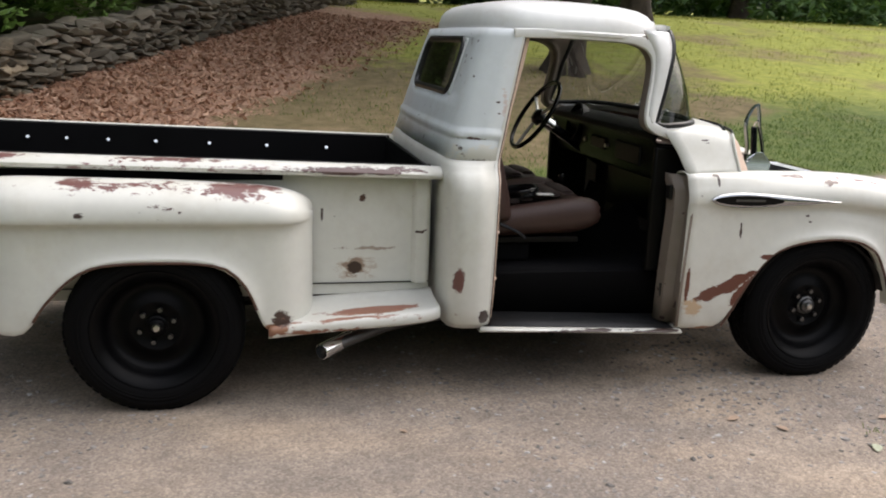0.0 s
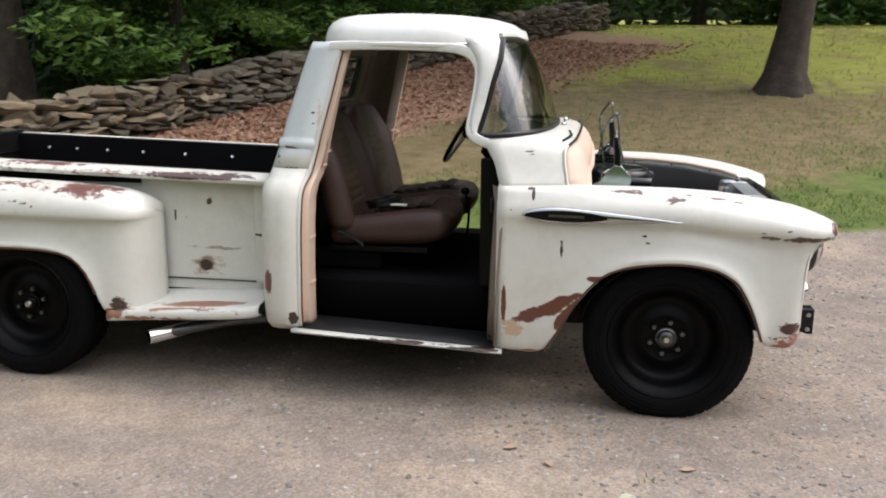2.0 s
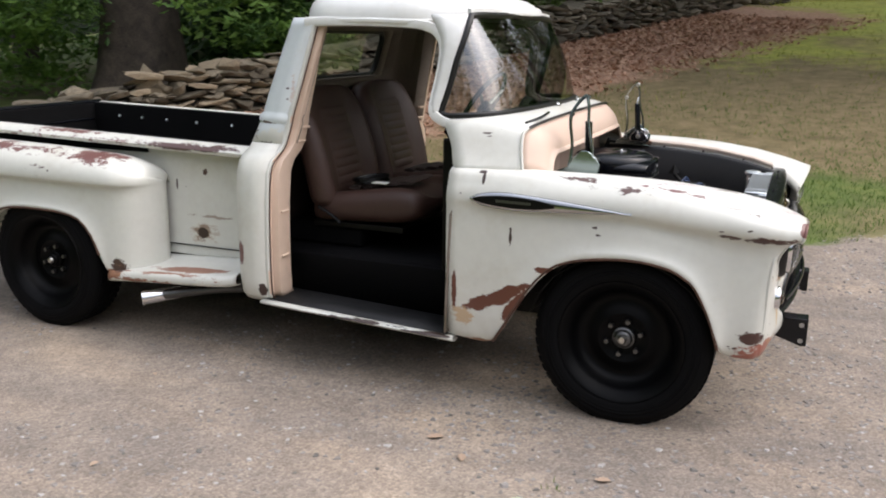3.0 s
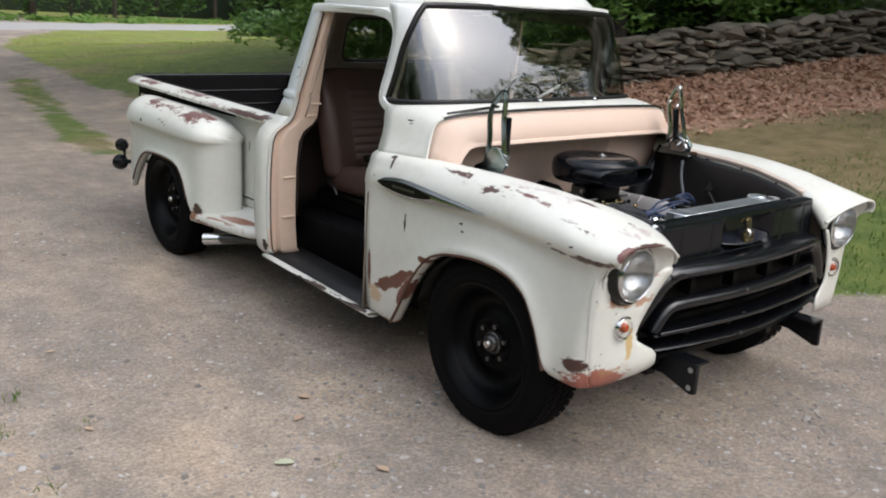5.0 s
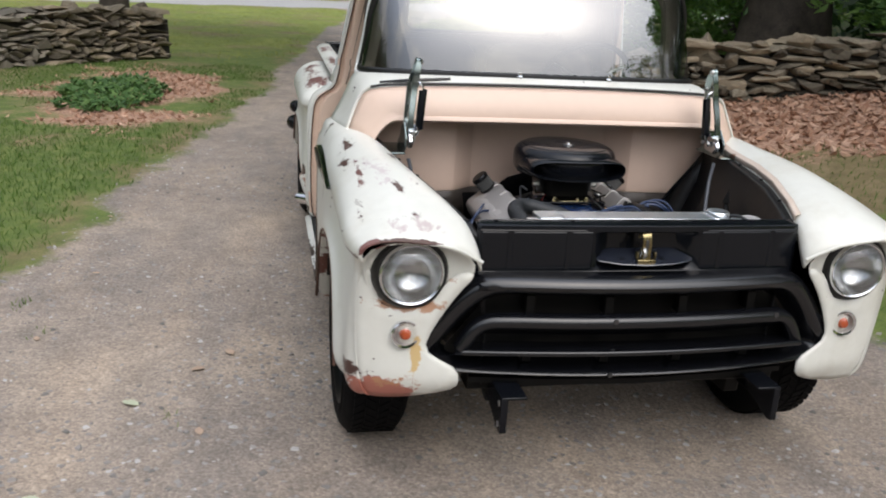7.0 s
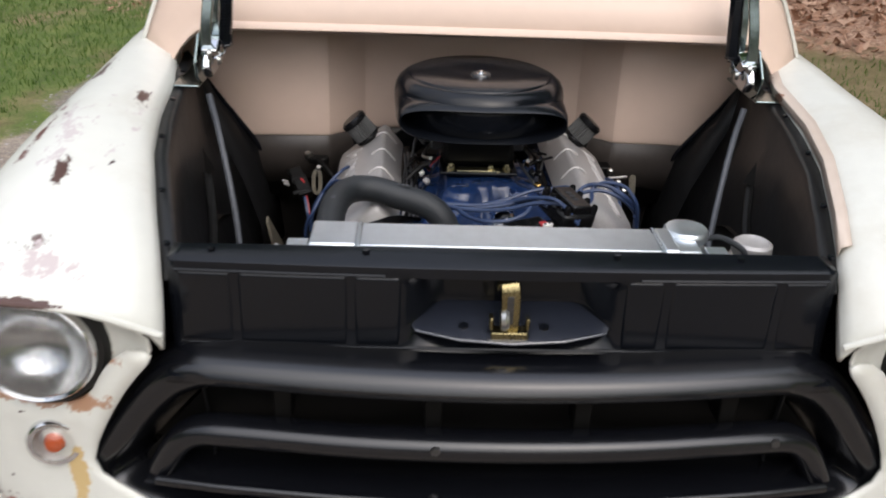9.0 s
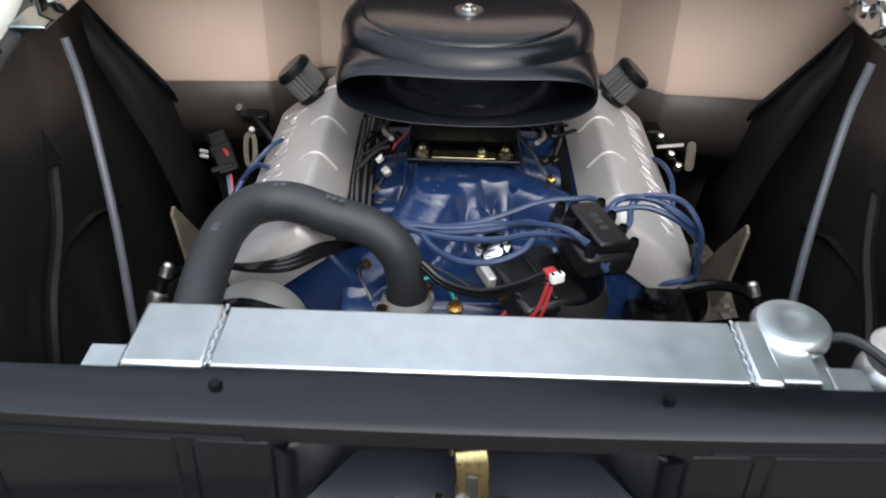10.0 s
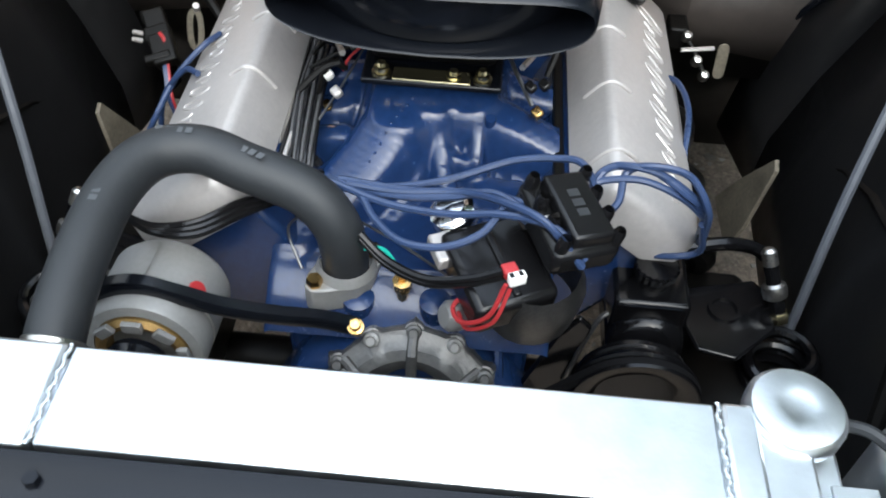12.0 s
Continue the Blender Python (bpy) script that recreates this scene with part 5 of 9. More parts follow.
part("windscreen_header", sweep(frame_top, [(-0.012, -0.014), (0.006, -0.014), (0.006, 0.006), (-0.012, 0.010)]), M_ROOF, ws)
part("windscreen_sill", sweep([p + Vector((0.010, 0, -0.020)) for p in lo], [(-0.016, -0.014), (0.016, -0.016), (0.016, 0.010), (-0.012, 0.012)]), M_ROOF, ws)
wiper = part("wiper", tube([(2.46, -0.40, 1.158), (2.47, -0.55, 1.15), (2.44, -0.66, 1.135)], 0.006, 6), M_BLACK, truck, "black wiper stub")

# cowl between windscreen and engine bay
C_MID = [(2.32, -0.815, 0.950), (2.30, -0.784, 1.005), (2.275, -0.757, 1.06), (2.25, -0.734, 1.118), (2.255, -0.712, 1.140), (2.32, -0.672, 1.156), (2.375, -0.59, 1.164), (2.41, -0.45, 1.168), (2.43, -0.24, 1.171), (2.436, 0, 1.172)]
C_BASE = [(2.198, -0.832, 0.942), (2.182, -0.792, 1.0), (2.165, -0.762, 1.06), (2.118, -0.734, 1.118), (2.13, -0.718, 1.138), (2.20, -0.700, 1.143), (2.27, -0.655, 1.148), (2.33, -0.52, 1.152), (2.375, -0.27, 1.155), (2.385, 0, 1.156)]
C_LIP = [(2.470, -0.785, 0.950), (2.458, -0.764, 1.010), (2.450, -0.744, 1.06), (2.450, -0.724, 1.100), (2.460, -0.697, 1.118), (2.476, -0.655, 1.129), (2.488, -0.58, 1.136), (2.496, -0.44, 1.142), (2.502, -0.22, 1.146), (2.504, 0, 1.147)]
C_UNDER = [(x + 0.004, y * 0.993, z - 0.014) for x, y, z in C_LIP]
C_EDGE = [(2.556, -0.700, 0.935), (2.556, -0.688, 0.955), (2.553, -0.670, 0.983), (2.551, -0.650, 1.004), (2.551, -0.632, 1.018), (2.555, -0.612, 1.025), (2.560, -0.56, 1.027), (2.563, -0.42, 1.028), (2.565, -0.22, 1.029), (2.566, 0, 1.029)]
cowl = part("cowl", loft([full(r) for r in (C_BASE, C_MID, C_LIP, C_UNDER)]), M_PAINT2, truck, "ivory cowl in front of the windscreen", subsurf=1, solid=0.005)
part("cowl_gap", tube([(x + 0.004, y, z + 0.002) for x, y, z in full(C_LIP)[4:-4]], 0.0055, 6, 2), M_GASKET, cowl, "black bonnet seal")
for s, _ in SIDES:
    part("seal_bead", tube([(x + 0.002, -s * y, z + 0.002) for x, y, z in C_LIP[0:5]], 0.006, 6, 3), M_PAINT2, cowl)
# the peach ledge under the bonnet's edge, curving down to the fenders at both ends, with a rolled lower lip
ledge = []
for t, out, upw in ((0.03, 0.0, 0.0), (0.2, 0.006, 0.004), (0.5, 0.013, 0.006), (0.8, 0.010, 0.003), (0.93, 0.003, 0.001), (0.96, 0.010, 0.0), (1.0, 0.010, -0.004), (1.02, 0.002, -0.008)):
    ledge.append(full([(a[0] + (b[0] - a[0]) * t + out, a[1] + (b[1] - a[1]) * t, a[2] - 0.004 + (b[2] - a[2]) * t + upw) for a, b in zip(C_LIP, C_EDGE)]))
part("cowl_band", loft(ledge), M_PEACH_CLEAN, cowl, "peach ledge along the cowl with a rolled lip", solid=0.003, angle=55)
part("ledge_return", loft([full([(x, y, z) for x, y, z in C_EDGE[4:]]), full([(2.445, y, 1.02) for x, y, z in C_EDGE[4:]])]), M_PEACH_CLEAN, cowl, solid=0.003)
for y in (-0.12, 0.24):
    part("wiper_post", lathe([(0.014, -0.004), (0.013, 0.004), (0.007, 0.008), (0.006, 0.018), (0.0, 0.019)], (2.425, y, 1.170), (0.15, 0, 1), 14), M_CHROME, cowl, "bright wiper post")

# firewall with its recess behind the engine, and the toe board below
fw = bmesh.new()
prof = [(-0.72, 2.44), (-0.37, 2.425), (-0.355, 2.42), (-0.27, 2.335), (-0.255, 2.33), (0.27, 2.33), (0.285, 2.335), (0.37, 2.42), (0.385, 2.425), (0.72, 2.44)]
rows = []
for z, dx in ((1.04, 0.0), (0.92, 0.0), (0.80, 0.0), (0.740, 0.0), (0.726, -0.003), (0.718, -0.010), (0.716, -0.03)):
    rows.append([(x + (dx if abs(y) > 0.3 else dx * 0.4), y, z) for y, x in prof])
part("firewall", loft(rows, bm=fw), M_PEACH_CLEAN, truck, "peach-painted firewall with a recess", solid=0.004, bevel=0.004, angle=22)

part("lower_firewall", loft([[(x + dx, y, z) for y, x in prof] for z, dx in ((0.722, -0.006), (0.66, -0.014), (0.58, -0.03))]), M_FIRE_LOW, truck, "lower firewall panel, coloured dark brown for its shade", solid=0.004, bevel=0.004, angle=22)
toe = [[(2.385 if abs(y) > 0.3 else 2.31, y, 0.590) for y in (-0.68, -0.36, -0.27, 0.27, 0.36, 0.68)], [(2.37 if abs(y) > 0.3 else 2.30, y, 0.54) for y in (-0.68, -0.36, -0.27, 0.27, 0.36, 0.68)], [(2.28, y, 0.40) for y in (-0.68, -0.36, -0.27, 0.27, 0.36, 0.68)], [(2.27, y, 0.30) for y in (-0.68, -0.36, -0.27, 0.27, 0.36, 0.68)]]
part("toe_board", loft(toe), M_BLACK_FLAT, truck, "black toe board under the firewall", solid=0.004)
part("firewall_pad", loft([[(2.405, -0.665, z), (2.40, -0.38, z), (2.312, -0.28, z), (2.312, 0.28, z), (2.40, 0.38, z), (2.405, 0.665, z)] for z in (0.55, 0.85, 1.03)]), M_BLACK_FLAT, truck, "black pad on the cab side of the firewall", solid=0.004)
part("gearbox", lathe([(0.02, -0.55), (0.09, -0.54), (0.10, -0.20), (0.16, -0.02), (0.17, 0.0)], (2.46, 0.0, 0.44), (1, 0, 0.03), 24), M_BLACK_FLAT, truck, "dark gearbox housing")

# hinge pillars, sills, floor
for s, _ in SIDES:
    rows = []
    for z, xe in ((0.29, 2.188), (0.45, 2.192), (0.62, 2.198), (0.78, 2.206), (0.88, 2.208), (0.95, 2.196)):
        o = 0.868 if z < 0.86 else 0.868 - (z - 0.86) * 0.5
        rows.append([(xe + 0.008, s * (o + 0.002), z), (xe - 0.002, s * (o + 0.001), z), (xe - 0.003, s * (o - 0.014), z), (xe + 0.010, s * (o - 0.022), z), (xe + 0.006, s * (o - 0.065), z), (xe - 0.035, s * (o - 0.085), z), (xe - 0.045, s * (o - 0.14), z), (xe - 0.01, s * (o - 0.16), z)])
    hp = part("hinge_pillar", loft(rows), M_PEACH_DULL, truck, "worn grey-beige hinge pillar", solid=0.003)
    for z in (0.40, 0.84):
        part("hinge_slot", box(2.150, 2.163, min(s * 0.73, s * 0.77), max(s * 0.73, s * 0.77), z, z + 0.06), M_GASKET, hp, bevel=0.003)
    sill = []
    for k in range(9):
        x = 1.30 + 0.92 * k / 8
        dz = -0.048 * (x - 1.30) / 1.05
        sill.append([(x, s * 0.70, 0.313 + dz), (x, s * 0.83, 0.309 + dz), (x, s * 0.845, 0.313 + dz), (x, s * 0.862, 0.311 + dz), (x, s * 0.868, 0.305 + dz), (x, s * 0.862, 0.298 + dz), (x, s * 0.835, 0.290 + dz), (x, s * 0.80, 0.292 + dz)])
    sl = part("sill", loft(sill), M_PAINT, truck, "ivory door sill with scuffed edge", solid=0.004)
    plate = [[(x, s * 0.842, 0.3165 - 0.048 * (x - 1.3) / 1.05), (x, s * 0.655, 0.323 - 0.048 * (x - 1.3) / 1.05)] for x in (1.32, 1.6, 1.9, 2.19)]
    part("sill_plate", loft(plate), M_SCUFF, sl, "scuffed dark sill plate", solid=0.003)
    riser = [[(x, s * 0.655, 0.27), (x, s * 0.652, 0.49), (x, s * 0.640, 0.502)] for x in (1.20, 1.6, 2.0, 2.30)]
    part("floor_riser", loft(riser), M_CARPET, sl, "black floor riser", solid=0.004)
floor_rows = []
for x, zz in ((1.18, 0.50), (1.6, 0.50), (2.05, 0.495), (2.20, 0.51), (2.32, 0.60), (2.36, 0.70)):
    h = 0.10 if x > 1.3 else 0.05
    floor_rows.append([(x, y, zz + h * max(0, 1 - (abs(y) / 0.2) ** 2)) for y in (-0.645, -0.4, -0.2, -0.12, 0, 0.12, 0.2, 0.4, 0.645)])
part("cab_floor", loft(floor_rows), M_CARPET, truck, "black cab floor with tunnel", solid=0.006)
part("seat_riser", box(1.20, 1.62, -0.50, 0.50, 0.50, 0.60), M_CARPET, truck, "black seat riser", bevel=0.02)
part("kick_panel", box(2.10, 2.34, -0.70, -0.665, 0.50, 1.06), M_BLACK_FLAT, truck, bevel=0.01)
part("kick_panel", box(2.10, 2.34, 0.665, 0.70, 0.50, 1.06), M_BLACK_FLAT, truck, bevel=0.01)

# dashboard, column and wheel
dash_rows = []
for y in (-0.68, -0.66, -0.5, -0.25, 0, 0.25, 0.5, 0.66, 0.68):
    c = 0.0 if abs(y) < 0.67 else -0.012
    dash_rows.append([(2.30, y, 1.12 + c), (2.24, y, 1.135 + c), (2.14, y, 1.128 + c), (2.105, y, 1.110 + c), (2.100, y, 1.085), (2.125, y, 1.055), (2.14, y, 0.95), (2.165, y, 0.90), (2.22, y, 0.88), (2.29, y, 0.86)])
dash = part("dashboard", loft(dash_rows), M_BLACK_FLAT, truck, "black dashboard", solid=0.006, bevel=0.004)
part("gauge_hood", lathe([(0.10, -0.02), (0.105, 0.02), (0.095, 0.024), (0.09, 0.0)], (2.13, 0.33, 1.07), (-1, 0, 0.25), 28), M_BLACK_FLAT, dash)
part("glove_box", box(2.118, 2.132, -0.50, -0.22, 0.945, 1.04), M_BLACK_FLAT, dash, bevel=0.008)
part("radio_slot", box(2.116, 2.130, -0.09, 0.09, 0.97, 1.03), M_BLACK_FLAT, dash, bevel=0.005)
for y in (-0.14, 0.14):
    part("dash_knob", lathe([(0.012, 0.0), (0.012, 0.018), (0.0, 0.02)], (2.118, y, 1.0), (-1, 0, 0), 12), M_STEEL, dash)
hubc = Vector((1.905, 0.34, 1.095))
tilt = Vector((-0.80, 0, 0.50)).normalized()
col = part("steering_column", tube([(2.28, 0.34, 0.86), hubc - tilt * 0.02], 0.026, 14, 0), M_BLACK, truck, "black steering column")
part("column_collar", tube([hubc - tilt * 0.10, hubc - tilt * 0.04], 0.034, 14, 0), M_CHROME, col)
e1 = Vector((0, 1, 0))
e2 = tilt.cross(e1).normalized()
rim_pts = [hubc + (e1 * math.cos(a) + e2 * math.sin(a)) * 0.205 + tilt * 0.02 for a in (2 * math.pi * k / 40 for k in range(40))]
part("steering_wheel", sweep(rim_pts, disc(0.012, 10), ring=True), M_BLACK_PLASTIC, col, "black steering wheel with chrome spokes")
part("horn_button", lathe([(0.045, -0.02), (0.045, 0.01), (0.03, 0.025), (0.0, 0.03)], hubc, tilt, 20), M_BLACK_PLASTIC, col)
for k in range(3):
    a = radians(90 + 120 * k)
    part("spoke", tube([hubc, hubc + (e1 * math.cos(a) + e2 * math.sin(a)) * 0.20 + tilt * 0.015], 0.009, 8, 0), M_STEEL, col)
part("shift_lever", tube([(1.95, -0.02, 0.58), (1.96, -0.01, 0.72), (1.94, 0.0, 0.80)], 0.007, 8), M_BLACK, truck)
part("shift_knob", lathe([(0.0, -0.02), (0.02, -0.012), (0.024, 0.0), (0.018, 0.016), (0.0, 0.022)], (1.938, 0.0, 0.815), (0, 0, 1), 14), M_BLACK_PLASTIC, truck)


# ---- bucket seats
def seat(y):
    cush = []
    for k in range(9):
        t = k / 8
        x = 1.36 + 0.60 * t
        top = 0.725 + 0.085 * t - (0.06 * ((t - 0.8) / 0.2) ** 2 if t > 0.8 else 0)
        bot = 0.60 + 0.02 * t + (0.06 * ((t - 0.75) / 0.25) ** 2 if t > 0.75 else 0)
        w = 0.245 + 0.015 * t
        cush.append([(x, y - w, bot + 0.02), (x, y - w - 0.012, (top + bot) / 2), (x, y - w, top + 0.012), (x, y - w + 0.06, top + 0.024), (x, y - w + 0.10, top - 0.008), (x, y - 0.06, top - 0.010), (x, y, top - 0.012), (x, y + 0.06, top - 0.010), (x, y + w - 0.10, top - 0.008), (x, y + w - 0.06, top + 0.024), (x, y + w, top + 0.012), (x, y + w + 0.012, (top + bot) / 2), (x, y + w, bot + 0.02), (x, y, bot)])
    ob = part("seat", loft(cush, ring=True, caps=True), M_LEATHER, truck, "dark brown leather bucket seat cushion", subsurf=1)
    back = []
    for k in range(11):
        t = k / 10
        z = 0.68 + 0.555 * t
        x = 1.475 - 0.165 * t + 0.02 * math.sin(math.pi * t)
        w = (0.275 + 0.012 * math.sin(math.pi * t)) * (1 if t < 0.80 else 1 - 0.16 * ((t - 0.80) / 0.20) ** 2)
        th = 0.10 * (1 if t < 0.8 else 1 - 0.5 * ((t - 0.8) / 0.2) ** 2)
        bol = 0.040 * (1 if t < 0.7 else max(0.1, 1 - (t - 0.7) / 0.25))
        back.append([(x - th, y - w + 0.03, z), (x - th * 0.5, y - w - 0.006, z), (x + 0.01, y - w, z), (x + 0.02 + bol, y - w + 0.045, z), (x + 0.014, y - w + 0.10, z), (x + 0.006, y - 0.06, z), (x + 0.006, y, z), (x + 0.006, y + 0.06, z), (x + 0.014, y + w - 0.10, z), (x + 0.02 + bol, y + w - 0.045, z), (x + 0.01, y + w, z), (x - th * 0.5, y + w + 0.006, z), (x - th, y + w - 0.03, z), (x - th - 0.01, y, z)])
    bk = part("backrest", loft(back, ring=True, caps=True), M_LEATHER, ob, "brown leather backrest with stitched panel", subsurf=1)
    panel = []
    for k in range(73):
        z = 0.775 + 0.36 * k / 72
        f = (z - 0.68) / 0.555
        x = 1.475 - 0.165 * f + 0.02 * math.sin(math.pi * f)
        row = []
        for q in range(9):
            v = -1 + q / 4
            side = max(0.0, 1 - abs(v) ** 6)
            row.append((x + 0.004 + (0.005 + 0.0055 * abs(math.sin(math.pi * 9 * k / 72)) ** 0.5) * side, y + v * 0.150, z))
        panel.append(row)
    part("stitched_panel", loft(panel), M_LEATHER, bk, "horizontally stitched leather panel", angle=80)
    for k in range(5):
        x = 1.55 + 0.065 * k
        part("cushion_roll", sweep(curve([(x, y - 0.13, 0.742 + (x - 1.36) * 0.157), (x, y, 0.742 + (x - 1.36) * 0.157), (x, y + 0.13, 0.742 + (x - 1.36) * 0.157)], 4), disc(0.030, 8, 0.009), up=(0, 0, 1)), M_LEATHER_DARK, ob)
    part("recliner_lever", tube([(1.44, y - 0.275, 0.70), (1.52, y - 0.285, 0.665), (1.56, y - 0.29, 0.635)], 0.008, 8), M_BLACK_PLASTIC, ob)
    part("seat_track", box(1.38, 1.84, y - 0.22, y + 0.22, 0.598, 0.625), M_BLACK_FLAT, ob, bevel=0.004)


seat(-0.305)
seat(0.305)


# ---- radiator support, grille
def x_grille(y):
    return 3.512 - 0.20 * y * y


YC = 0.012
core = bmesh.new()
rows = []
for y in [-0.50, -0.485, -0.42, -0.30, -0.22] + [YC + 0.02 * k for k in range(-9, 10)] + [0.24, 0.30, 0.42, 0.485, 0.50]:
    bow = 0.012 * (1 - (y / 0.5) ** 2)
    q = max(0.0, min(1.0, (0.168 - abs(y - YC)) / 0.058))
    q = 0.058 * q * q * (3 - 2 * q)
    rows.append([(3.350, y, 0.858), (3.352, y, 0.864), (3.393 + bow, y, 0.862), (3.398 + bow, y, 0.859), (3.400 + bow, y, 0.846), (3.400 + bow - q * 0.70, y, 0.839), (3.400 + bow - q, y, 0.826), (3.401 + bow - q, y, 0.785), (3.402 + bow - q, y, 0.766), (3.403 + bow - q * 0.55, y, 0.743), (3.405 + bow, y, 0.722), (3.412 + bow, y, 0.712), (3.45 + bow, y, 0.704), (3.462 + bow, y, 0.700), (3.462 + bow, y, 0.69)])
loft(rows, bm=core)
support = part("radiator_support", core, M_BLACK, truck, "satin black radiator support panel", solid=0.004, angle=50)
# sloping latch shelf with bevelled corners
shelf = [(-0.112, 3.362), (-0.095, 3.350), (0.095, 3.350), (0.112, 3.362), (0.152, 3.404), (0.146, 3.416), (0.08, 3.432), (0.0, 3.438), (-0.08, 3.432), (-0.146, 3.416), (-0.152, 3.404)]
part("latch_shelf", prism([(x, y + YC) for y, x in shelf], 0.758, 0.762, lambda u, v, w: (u, v, w + 0.020 - (u - 3.35) * 0.36)), M_ENAMEL, support, "glossy black latch shelf", bevel=0.0015)
for z, dx in ((0.8475, 0.0005), (0.7265, 0.0035), (0.7085, 0.040)):
    part("pressed_lip", tube([(3.401 + dx + 0.012 * (1 - (y / 0.5) ** 2), y, z) for y in (-0.49, -0.35, -0.18)] if z == 0.8475 else [(3.401 + dx + 0.012 * (1 - (y / 0.5) ** 2), y, z) for y in (-0.49, -0.3, -0.1, 0.1, 0.3, 0.49)], 0.0028, 6, 3), M_BLACK, support)
part("pressed_lip", tube([(3.4015 + 0.012 * (1 - (y / 0.5) ** 2), y, 0.8475) for y in (0.20, 0.36, 0.49)], 0.0028, 6, 3), M_BLACK, support)
# raised flats with rounded edges, a narrow groove between each two
def pressed_flat(y0, y1, z0=0.7285, z1=0.8465):
    ease = (0.0, 0.0018, 0.004, 0.0065, 0.0085)
    ys_ = [y0 + e for e in ease] + [(y0 + y1) / 2] + [y1 - e for e in ease[::-1]]
    zs_ = [z0 + e for e in ease] + [0.79] + [z1 - e for e in ease[::-1]]
    rows = []
    for y in ys_:
        row = []
        for z in zs_:
            u = min(1.0, min(y - y0, y1 - y) / 0.0065) * min(1.0, min(z - z0, z1 - z) / 0.0065)
            row.append((3.3995 + 0.012 * (1 - (y / 0.5) ** 2) + 0.03 * (0.846 - z) + 0.0042 * (1 - (1 - u) ** 2), y, z))
        rows.append(row)
    part("pressed_flat", loft(rows), M_BLACK, support)


for y0, y1 in ((-0.490, -0.407), (-0.398, -0.235), (-0.226, -0.156), (0.180, 0.239), (0.248, 0.412), (0.421, 0.492)):
    pressed_flat(y0, y1)
for y in (-0.44, -0.21, 0.17, 0.36):
    part("bolt", bolt((3.372, y, 0.866), (0, 0, 1), 0.006, 0.005), M_BLACK, support)
    part("bolt", bolt((3.445, y * 0.95, 0.708), (0.3, 0, 1), 0.006, 0.004), M_BLACK, support)
latch = part("hood_latch", sweep(curve([(3.418, 0.008, 0.762), (3.418, 0.008, 0.80), (3.416, 0.007, 0.826), (3.408, 0.005, 0.838), (3.396, 0.002, 0.836), (3.392, 0.0, 0.822)], 5), [(-0.014, -0.003), (0.014, -0.003), (0.014, 0.003), (-0.014, 0.003)], up=(1, 0, 0)), M_GOLD, truck, "gold-zinc bonnet latch hook", bevel=0.0015)
part("hook_slot", box(3.4205, 3.4225, 0.002, 0.012, 0.775, 0.822), M_STEEL_DARK, latch, bevel=0.0005)
part("latch_base", box(3.406, 3.430, -0.020, 0.036, 0.750, 0.764), M_GOLD, latch, bevel=0.002)
for y in (-0.020, 0.035):
    part("latch_ear", box(3.408, 3.426, y - 0.003, y + 0.003, 0.766, 0.786), M_GOLD, latch, bevel=0.002)
part("latch_spring", lathe([(0.016, -0.006), (0.019, 0.0), (0.016, 0.006), (0.012, 0.0)], (3.418, 0.0, 0.782), (0, 1, 0), 16), M_STEEL, latch)
for y in (-0.055, 0.057):
    part("latch_bolt", bolt((3.405, y * 1.1, 0.758), (0.2, 0, 1), 0.009, 0.006), M_BLACK, latch)


OUT = [(0.0, 0.728), (0.25, 0.728), (0.44, 0.726), (0.50, 0.714), (0.545, 0.682), (0.590, 0.628), (0.650, 0.545), (0.686, 0.492), (0.690, 0.460), (0.662, 0.438), (0.58, 0.432), (0.30, 0.429), (0.0, 0.428)]
IN = [(0.0, 0.654), (0.25, 0.654), (0.40, 0.652), (0.44, 0.643), (0.475, 0.620), (0.510, 0.580), (0.552, 0.525), (0.576, 0.496), (0.572, 0.476), (0.54, 0.466), (0.45, 0.459), (0.30, 0.457), (0.0, 0.456)]


def full_ring(half):
    a = curve([(0, y, z) for y, z in half], 4)
    a = [(p.y, p.z) for p in a]
    return a + [(-y, z) for y, z in a[-2:0:-1]]


o_ring, i_ring = full_ring(OUT), full_ring(IN)
rows = []
for (yo, zo), (yi, zi) in zip(o_ring, i_ring):
    mid = lambda t: (yo + (yi - yo) * t, zo + (zi - zo) * t)
    sec = []
    for t, dx in ((0.0, -0.06), (0.0, -0.018), (0.05, 0.000), (0.16, 0.012), (0.32, 0.017), (0.50, 0.012), (0.62, 0.000), (0.70, -0.014), (0.92, -0.050), (1.0, -0.070), (1.0, -0.095)):
        y, z = mid(t)
        sec.append((x_grille(y) + dx - 0.02, y, z))
    rows.append(sec)
rows.append(rows[0])
grille = part("grille", loft(rows), M_GRILLE, truck, "satin black grille surround with two bars", solid=0.003)
back = bmesh.new()
back.faces.new([back.verts.new((3.385, y * 0.99, z)) for y, z in i_ring])
part("grille_backing", back, M_BLACK_FLAT, grille, smooth=False)


def bar(half, h, d, dx, name, label=""):
    a = curve([(x_grille(y) + dx, y, z) for y, z in half] + [(x_grille(y) + dx, -y, z) for y, z in half[-2::-1]], 5)
    shape = [(d * math.cos(q), h * 1.15 * abs(math.sin(q)) ** 0.8 * (1 if math.sin(q) > 0 else -1)) for q in (2 * math.pi * i / 14 for i in range(14))]
    part(name, sweep(a, shape), M_GRILLE, grille, label)


